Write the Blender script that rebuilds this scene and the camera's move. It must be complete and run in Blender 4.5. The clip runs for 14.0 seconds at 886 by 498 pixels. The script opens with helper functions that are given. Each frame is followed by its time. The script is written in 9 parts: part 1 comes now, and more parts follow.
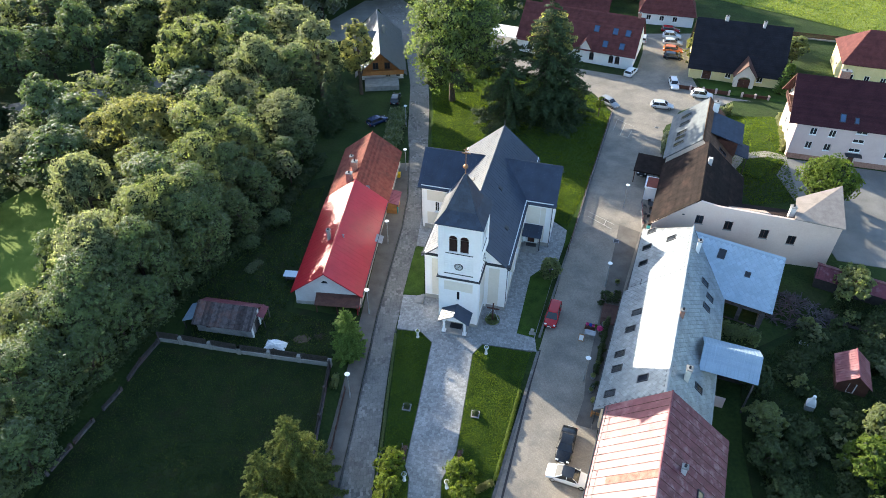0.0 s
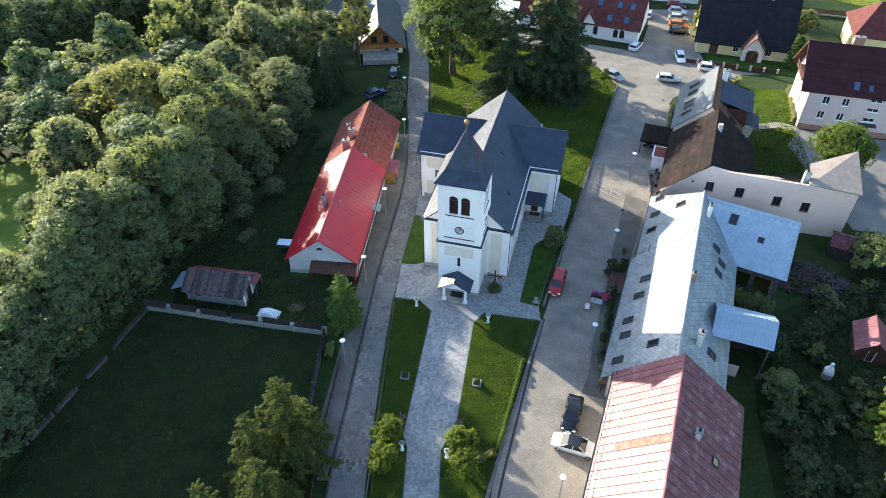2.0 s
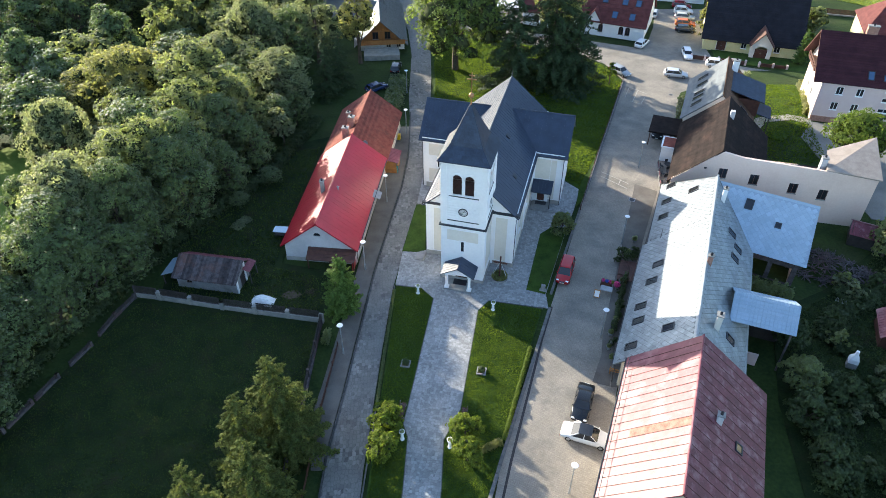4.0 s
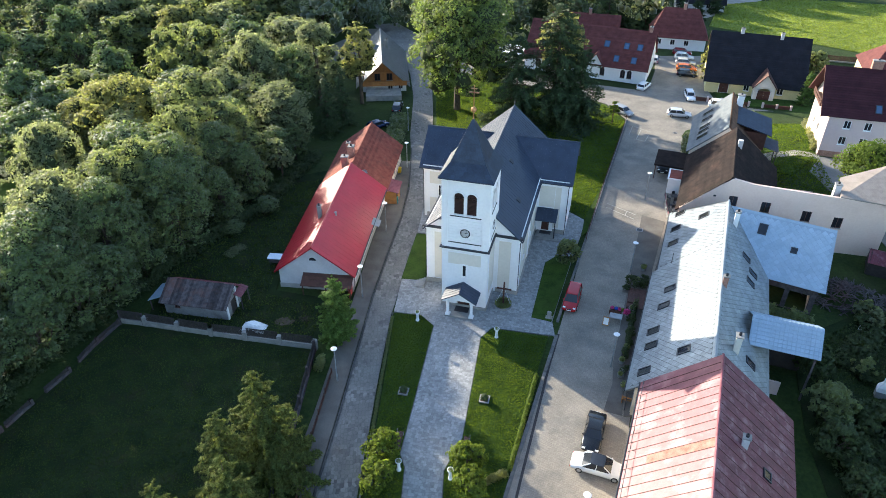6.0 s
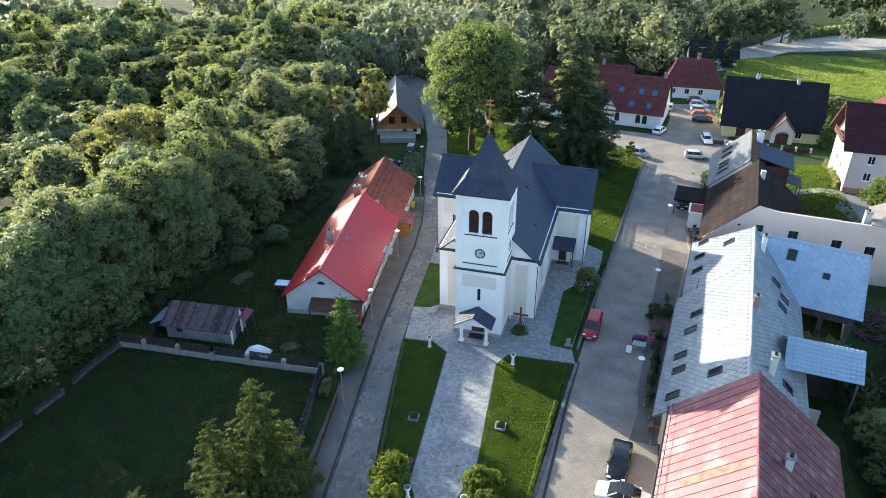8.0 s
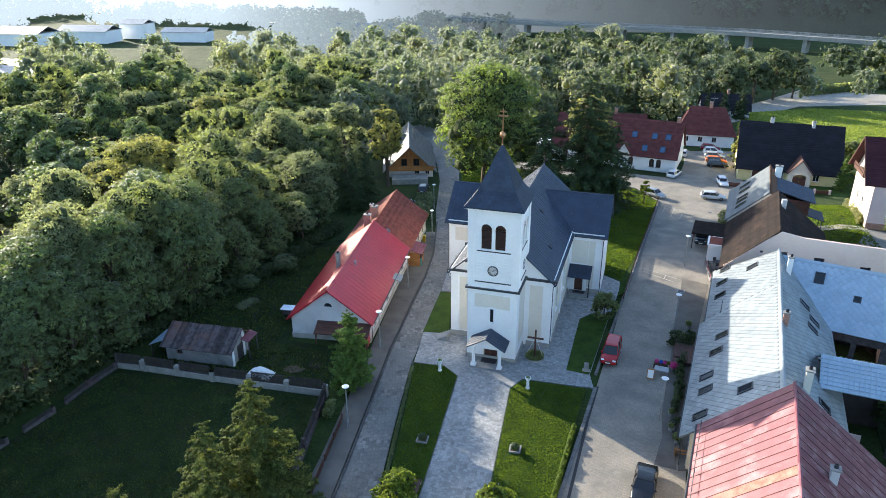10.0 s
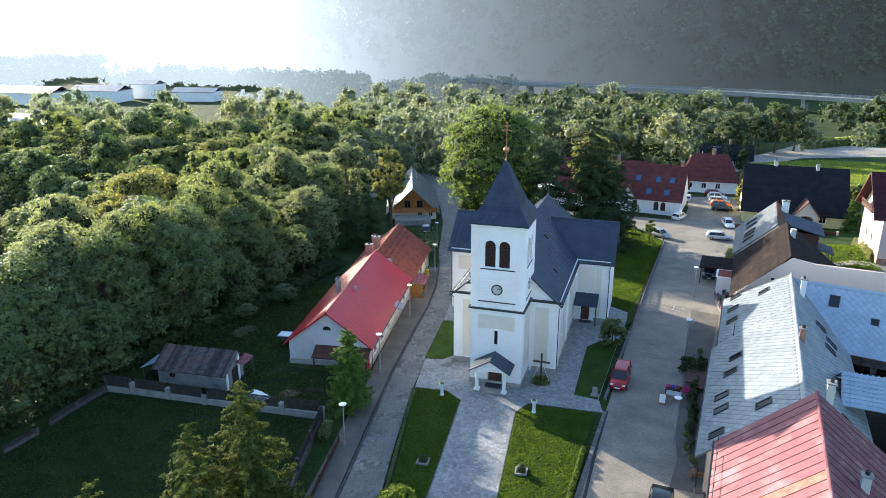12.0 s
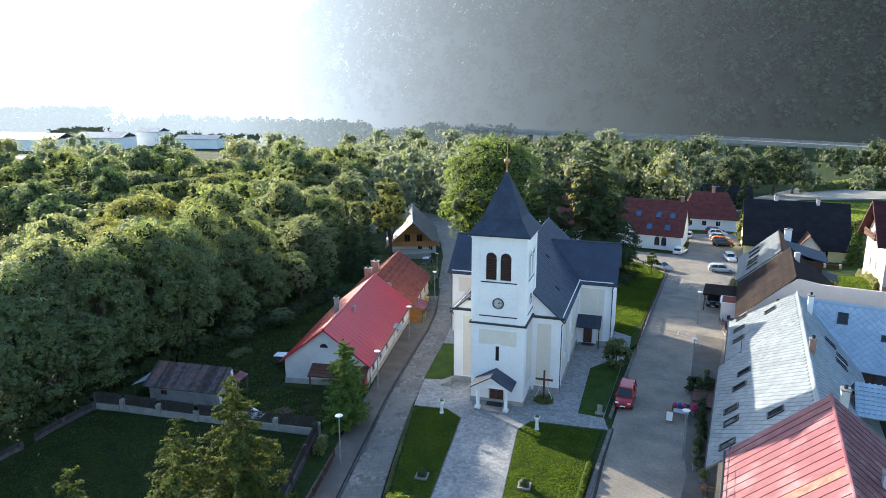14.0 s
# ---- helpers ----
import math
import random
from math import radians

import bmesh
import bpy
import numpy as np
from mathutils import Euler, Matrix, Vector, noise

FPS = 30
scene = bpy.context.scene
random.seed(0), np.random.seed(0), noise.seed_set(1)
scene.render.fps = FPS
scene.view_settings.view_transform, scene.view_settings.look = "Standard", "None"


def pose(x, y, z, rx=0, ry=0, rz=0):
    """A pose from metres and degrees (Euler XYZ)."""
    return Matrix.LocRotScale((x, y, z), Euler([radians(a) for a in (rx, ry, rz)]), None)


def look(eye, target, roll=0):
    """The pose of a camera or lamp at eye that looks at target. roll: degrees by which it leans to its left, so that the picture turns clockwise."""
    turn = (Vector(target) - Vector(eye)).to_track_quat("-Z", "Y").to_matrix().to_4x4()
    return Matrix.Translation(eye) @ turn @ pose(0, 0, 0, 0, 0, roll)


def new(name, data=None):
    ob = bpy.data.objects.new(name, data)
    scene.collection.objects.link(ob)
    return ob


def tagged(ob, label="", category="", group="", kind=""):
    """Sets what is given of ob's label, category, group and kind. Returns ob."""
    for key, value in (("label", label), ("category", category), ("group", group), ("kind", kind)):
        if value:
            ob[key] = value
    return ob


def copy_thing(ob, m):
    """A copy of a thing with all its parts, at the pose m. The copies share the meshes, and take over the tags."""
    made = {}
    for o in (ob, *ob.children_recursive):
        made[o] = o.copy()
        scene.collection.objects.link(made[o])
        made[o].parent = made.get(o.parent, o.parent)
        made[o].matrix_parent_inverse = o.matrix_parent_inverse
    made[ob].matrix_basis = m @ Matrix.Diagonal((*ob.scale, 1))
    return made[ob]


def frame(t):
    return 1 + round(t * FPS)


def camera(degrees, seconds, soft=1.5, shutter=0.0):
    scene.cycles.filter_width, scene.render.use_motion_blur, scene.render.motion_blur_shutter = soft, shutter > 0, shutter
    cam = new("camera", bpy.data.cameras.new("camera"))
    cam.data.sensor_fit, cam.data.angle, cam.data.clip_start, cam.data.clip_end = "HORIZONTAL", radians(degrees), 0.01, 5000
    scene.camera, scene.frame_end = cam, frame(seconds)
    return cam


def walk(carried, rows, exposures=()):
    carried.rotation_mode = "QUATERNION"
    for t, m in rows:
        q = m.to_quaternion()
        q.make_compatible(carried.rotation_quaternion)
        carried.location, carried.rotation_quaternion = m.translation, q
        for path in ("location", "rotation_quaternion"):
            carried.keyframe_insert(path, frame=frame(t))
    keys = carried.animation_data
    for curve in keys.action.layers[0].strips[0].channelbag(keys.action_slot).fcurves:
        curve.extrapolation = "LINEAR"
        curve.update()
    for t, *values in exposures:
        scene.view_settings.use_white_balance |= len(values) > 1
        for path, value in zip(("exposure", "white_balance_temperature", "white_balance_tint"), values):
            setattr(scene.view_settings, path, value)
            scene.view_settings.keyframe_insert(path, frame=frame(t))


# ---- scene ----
cam = camera(64.8, 14.0, soft=0.9)
METRES, EYE, TILT, LEAN, TURN = 38.0, 69.0, -41.3, 0.0, 0.0
ROWS = [
    (0.0, 0.0, 0.0, 0.0, 0.0, 0.0, -0.0),
    (0.5, -0.0002, 0.0249, -0.0287, 0.0, -0.02, 0.05),
    (1.0, -0.0001, 0.0494, -0.0577, -0.01, -0.04, 0.04),
    (1.5, 0.0008, 0.0747, -0.085, 0.02, -0.07, 0.02),
    (2.0, 0.0017, 0.0995, -0.1118, 0.04, -0.11, -0.0),
    (2.5, -0.0003, 0.1246, -0.1401, 0.05, -0.15, -0.01),
    (5.0, -0.0042, 0.2516, -0.2809, 0.19, 4.05, -0.25),
    (5.5, -0.0039, 0.2772, -0.3103, 0.22, 5.46, -0.3),
    (6.0, -0.0017, 0.3027, -0.3394, 0.24, 6.83, -0.36),
    (6.5, -0.0026, 0.3286, -0.3688, 0.3, 8.22, -0.36),
    (7.0, -0.0042, 0.3548, -0.397, 0.48, 9.65, -0.56),
    (7.5, -0.004, 0.3797, -0.4274, 0.8, 11.03, -0.76),
    (8.0, -0.0039, 0.405, -0.4578, 1.21, 12.4, -0.96),
    (10.5, -0.0013, 0.529, -0.5995, 2.15, 19.32, -1.66),
    (11.0, -0.0001, 0.5506, -0.6246, 2.21, 20.64, -1.75),
    (11.5, -0.0, 0.5716, -0.6482, 2.25, 21.97, -1.81),
    (12.0, -0.0, 0.5915, -0.6702, 2.29, 23.25, -1.84),
    (12.5, -0.0017, 0.6095, -0.6926, 2.31, 24.41, -1.88),
    (13.0, -0.0025, 0.6268, -0.7145, 2.27, 25.51, -1.93),
    (13.5, -0.0024, 0.6433, -0.7335, 2.24, 26.62, -1.95),
    (14.0, -0.001, 0.66, -0.7504, 2.21, 27.59, -1.97),
]
walk(cam, [(t, pose(0, 0, EYE, TILT, LEAN, TURN) @ pose(METRES * x, METRES * y, METRES * z, 90 + pitch, roll, yaw)) for t, x, y, z, yaw, pitch, roll in ROWS],
     exposures=[(0.0, 1.83, 6150, 10), (8.0, 1.79, 6130, 10), (11.0, 1.70, 6110, 10), (14.0, 1.67, 6110, 10)])

SUN_AZ, SUN_EL = -44.2, 15.6      # degrees right of +y, degrees up
world = bpy.data.worlds.new("World")
scene.world = world
world.use_nodes = True
wn = world.node_tree.nodes
sky = wn.new("ShaderNodeTexSky")
sky.sky_type, sky.sun_disc = 'NISHITA', False
sky.sun_elevation, sky.sun_rotation = radians(SUN_EL), radians(SUN_AZ)
sky.air_density, sky.dust_density, sky.ozone_density = 1.0, 0.8, 1.5
world.node_tree.links.new(sky.outputs[0], wn["Background"].inputs[0])
wn["Background"].inputs[1].default_value = 0.15
sun = new("sun", bpy.data.lights.new("sun", 'SUN'))
sun.data.energy, sun.data.angle, sun.data.color = 4.75, radians(0.6), (1.0, 0.88, 0.68)
sun_from = Vector((math.sin(radians(SUN_AZ)) * math.cos(radians(SUN_EL)), math.cos(radians(SUN_AZ)) * math.cos(radians(SUN_EL)), math.sin(radians(SUN_EL))))
sun.matrix_world = look(sun_from * 200, (0, 0, 0))


# ---------------------------------------------------------------- materials
def surface(name, dark, light, size=1.0, rough=0.8, bump=0.2, metal=0.0, fine=9.0, spec=0.4, pieces=0.0, translucent=0.0, coat=0.0, stain=None, stain_size=0.25, stain_amount=0.5, sheen=0.0):
    """A two-scale procedural surface: size and fine are in metres of the larger variation and times finer of the grain."""
    m = bpy.data.materials.new(name)
    m.use_nodes = True
    n, l = m.node_tree.nodes, m.node_tree.links
    b = n["Principled BSDF"]
    g = n.new("ShaderNodeNewGeometry")
    big = n.new("ShaderNodeTexNoise")
    big.inputs["Scale"].default_value, big.inputs["Detail"].default_value = 1.0 / size, 4
    small = n.new("ShaderNodeTexNoise")
    small.inputs["Scale"].default_value, small.inputs["Detail"].default_value = fine / size, 5
    l.new(g.outputs["Position"], big.inputs["Vector"])
    l.new(g.outputs["Position"], small.inputs["Vector"])
    mix = n.new("ShaderNodeMath")
    mix.operation = 'ADD'
    half = n.new("ShaderNodeMath")
    half.operation, half.inputs[1].default_value = 'MULTIPLY', 0.6
    l.new(big.outputs["Fac"], half.inputs[0])
    half2 = n.new("ShaderNodeMath")
    half2.operation, half2.inputs[1].default_value = 'MULTIPLY', 0.4
    l.new(small.outputs["Fac"], half2.inputs[0])
    l.new(half.outputs[0], mix.inputs[0])
    l.new(half2.outputs[0], mix.inputs[1])
    ramp = n.new("ShaderNodeValToRGB")
    ramp.color_ramp.elements[0].position, ramp.color_ramp.elements[1].position = 0.36, 0.64
    ramp.color_ramp.elements[0].color, ramp.color_ramp.elements[1].color = (*dark, 1), (*light, 1)
    l.new(mix.outputs[0], ramp.inputs[0])
    colour = ramp.outputs[0]
    if stain:
        sn = n.new("ShaderNodeTexNoise")
        sn.inputs["Scale"].default_value, sn.inputs["Detail"].default_value, sn.inputs["Roughness"].default_value = stain_size, 6, 0.65
        l.new(g.outputs["Position"], sn.inputs["Vector"])
        sr = n.new("ShaderNodeMapRange")
        sr.inputs["From Min"].default_value, sr.inputs["From Max"].default_value, sr.inputs["To Max"].default_value = 0.5, 0.68, stain_amount
        l.new(sn.outputs["Fac"], sr.inputs["Value"])
        sm = n.new("ShaderNodeMix")
        sm.data_type = 'RGBA'
        l.new(sr.outputs[0], sm.inputs[0])
        l.new(colour, sm.inputs[6])
        sm.inputs[7].default_value = (*stain, 1)
        colour = sm.outputs[2]
    if pieces:
        oi = n.new("ShaderNodeObjectInfo")
        gi = n.new("ShaderNodeMath")
        gi.operation = 'ADD'
        l.new(oi.outputs["Random"], gi.inputs[0])
        l.new(g.outputs["Random Per Island"], gi.inputs[1])
        fr = n.new("ShaderNodeMath")
        fr.operation = 'FRACT'
        l.new(gi.outputs[0], fr.inputs[0])
        mr = n.new("ShaderNodeMapRange")
        mr.inputs["To Min"].default_value, mr.inputs["To Max"].default_value = 1 - pieces, 1 + pieces
        l.new(fr.outputs[0], mr.inputs["Value"])
        hs = n.new("ShaderNodeHueSaturation")
        l.new(mr.outputs[0], hs.inputs["Value"])
        l.new(colour, hs.inputs["Color"])
        colour = hs.outputs[0]
    l.new(colour, b.inputs["Base Color"])
    b.inputs["Roughness"].default_value, b.inputs["Metallic"].default_value = rough, metal
    b.inputs["Specular IOR Level"].default_value = spec
    b.inputs["Coat Weight"].default_value, b.inputs["Coat Roughness"].default_value = coat, 0.36
    b.inputs["Sheen Weight"].default_value, b.inputs["Sheen Roughness"].default_value = sheen, 0.5
    if bump:
        bp = n.new("ShaderNodeBump")
        bp.inputs["Strength"].default_value, bp.inputs["Distance"].default_value = bump, 0.05 * size
        l.new(small.outputs["Fac"], bp.inputs["Height"])
        l.new(bp.outputs[0], b.inputs["Normal"])
    if translucent:
        tr = n.new("ShaderNodeBsdfTranslucent")
        warm = n.new("ShaderNodeMix")
        warm.data_type, warm.blend_type = 'RGBA', 'MULTIPLY'
        warm.inputs[0].default_value = 1.0
        l.new(colour, warm.inputs[6])
        warm.inputs[7].default_value = (1.85, 1.8, 1.0, 1)
        l.new(warm.outputs[2], tr.inputs[0])
        ms = n.new("ShaderNodeMixShader")
        ms.inputs[0].default_value = translucent
        l.new(b.outputs[0], ms.inputs[1])
        l.new(tr.outputs[0], ms.inputs[2])
        l.new(ms.outputs[0], n["Material Output"].inputs[0])
    return m


def brick_pattern(name, dark, light, joint, w, h, turn=0.0, rough=0.85, offset=0.5, spread=1.0, **more):
    """Small pavers laid in rows, too small to tell apart singly."""
    m = surface(name, dark, light, 2.6, rough, 0.25, fine=22, **more)
    n, l = m.node_tree.nodes, m.node_tree.links
    g = n.new("ShaderNodeNewGeometry")
    mp = n.new("ShaderNodeMapping")
    mp.inputs["Rotation"].default_value[2] = radians(turn)
    l.new(g.outputs["Position"], mp.inputs["Vector"])
    bt = n.new("ShaderNodeTexBrick")
    bt.offset = offset
    bt.inputs["Color1"].default_value, bt.inputs["Color2"].default_value, bt.inputs["Mortar"].default_value = (1 - 0.28 * spread, 1 - 0.27 * spread, 1 - 0.25 * spread, 1), (1 + 0.24 * spread, 1 + 0.23 * spread, 1 + 0.20 * spread, 1), (*joint, 1)
    bt.inputs["Scale"].default_value, bt.inputs["Mortar Size"].default_value = 1.0, 0.012
    bt.inputs["Brick Width"].default_value, bt.inputs["Row Height"].default_value = w, h
    l.new(mp.outputs[0], bt.inputs["Vector"])
    mul = n.new("ShaderNodeMix")
    mul.data_type, mul.blend_type = 'RGBA', 'MULTIPLY'
    mul.inputs[0].default_value = 0.85
    b = n["Principled BSDF"]
    src = b.inputs["Base Color"].links[0].from_socket
    l.new(src, mul.inputs[6])
    l.new(bt.outputs["Color"], mul.inputs[7])
    l.new(mul.outputs[2], b.inputs["Base Color"])
    return m


def mosaic(name, dark, light, size, spread, joint, rough=0.85, patch=0.0, turn=0.0, long=1.0):
    """Small stones of mixed tone laid close together, each too small to tell apart from the air; patch: how far the mixing comes and goes."""
    m = surface(name, dark, light, 2.6, rough, 0.25, fine=22)
    n, l = m.node_tree.nodes, m.node_tree.links
    g = n.new("ShaderNodeNewGeometry")
    mp = n.new("ShaderNodeMapping")
    mp.inputs["Rotation"].default_value[2] = radians(turn)
    mp.inputs["Scale"].default_value = (1, 1 / long, 0)
    l.new(g.outputs["Position"], mp.inputs["Vector"])
    cell, edge = n.new("ShaderNodeTexVoronoi"), n.new("ShaderNodeTexVoronoi")
    cell.distance, edge.feature = 'CHEBYCHEV', 'DISTANCE_TO_EDGE'
    for v in (cell, edge):
        v.inputs["Scale"].default_value, v.inputs["Randomness"].default_value = 1 / size, 0.55
        l.new(mp.outputs[0], v.inputs["Vector"])
    tone = n.new("ShaderNodeSeparateColor")
    l.new(cell.outputs["Color"], tone.inputs[0])
    vary = n.new("ShaderNodeMapRange")
    vary.inputs["To Min"].default_value, vary.inputs["To Max"].default_value = 1 - spread, 1 + spread
    l.new(tone.outputs[0], vary.inputs["Value"])
    value = vary.outputs[0]
    if patch:
        pn = n.new("ShaderNodeTexNoise")
        pn.inputs["Scale"].default_value, pn.inputs["Detail"].default_value = 1 / patch, 3
        l.new(g.outputs["Position"], pn.inputs["Vector"])
        pr = n.new("ShaderNodeMapRange")
        pr.inputs["From Min"].default_value, pr.inputs["From Max"].default_value = 0.42, 0.62
        l.new(pn.outputs["Fac"], pr.inputs["Value"])
        pm = n.new("ShaderNodeMix")
        l.new(pr.outputs[0], pm.inputs[0])
        pm.inputs[2].default_value = 1.0
        l.new(value, pm.inputs[3])
        value = pm.outputs[0]
    jr = n.new("ShaderNodeMapRange")
    jr.inputs["From Max"].default_value, jr.inputs["To Min"].default_value = 0.09, joint
    l.new(edge.outputs["Distance"], jr.inputs["Value"])
    both = n.new("ShaderNodeMath")
    both.operation = 'MULTIPLY'
    l.new(value, both.inputs[0])
    l.new(jr.outputs[0], both.inputs[1])
    hs = n.new("ShaderNodeHueSaturation")
    b = n["Principled BSDF"]
    l.new(b.inputs["Base Color"].links[0].from_socket, hs.inputs["Color"])
    l.new(both.outputs[0], hs.inputs["Value"])
    l.new(hs.outputs[0], b.inputs["Base Color"])
    return m


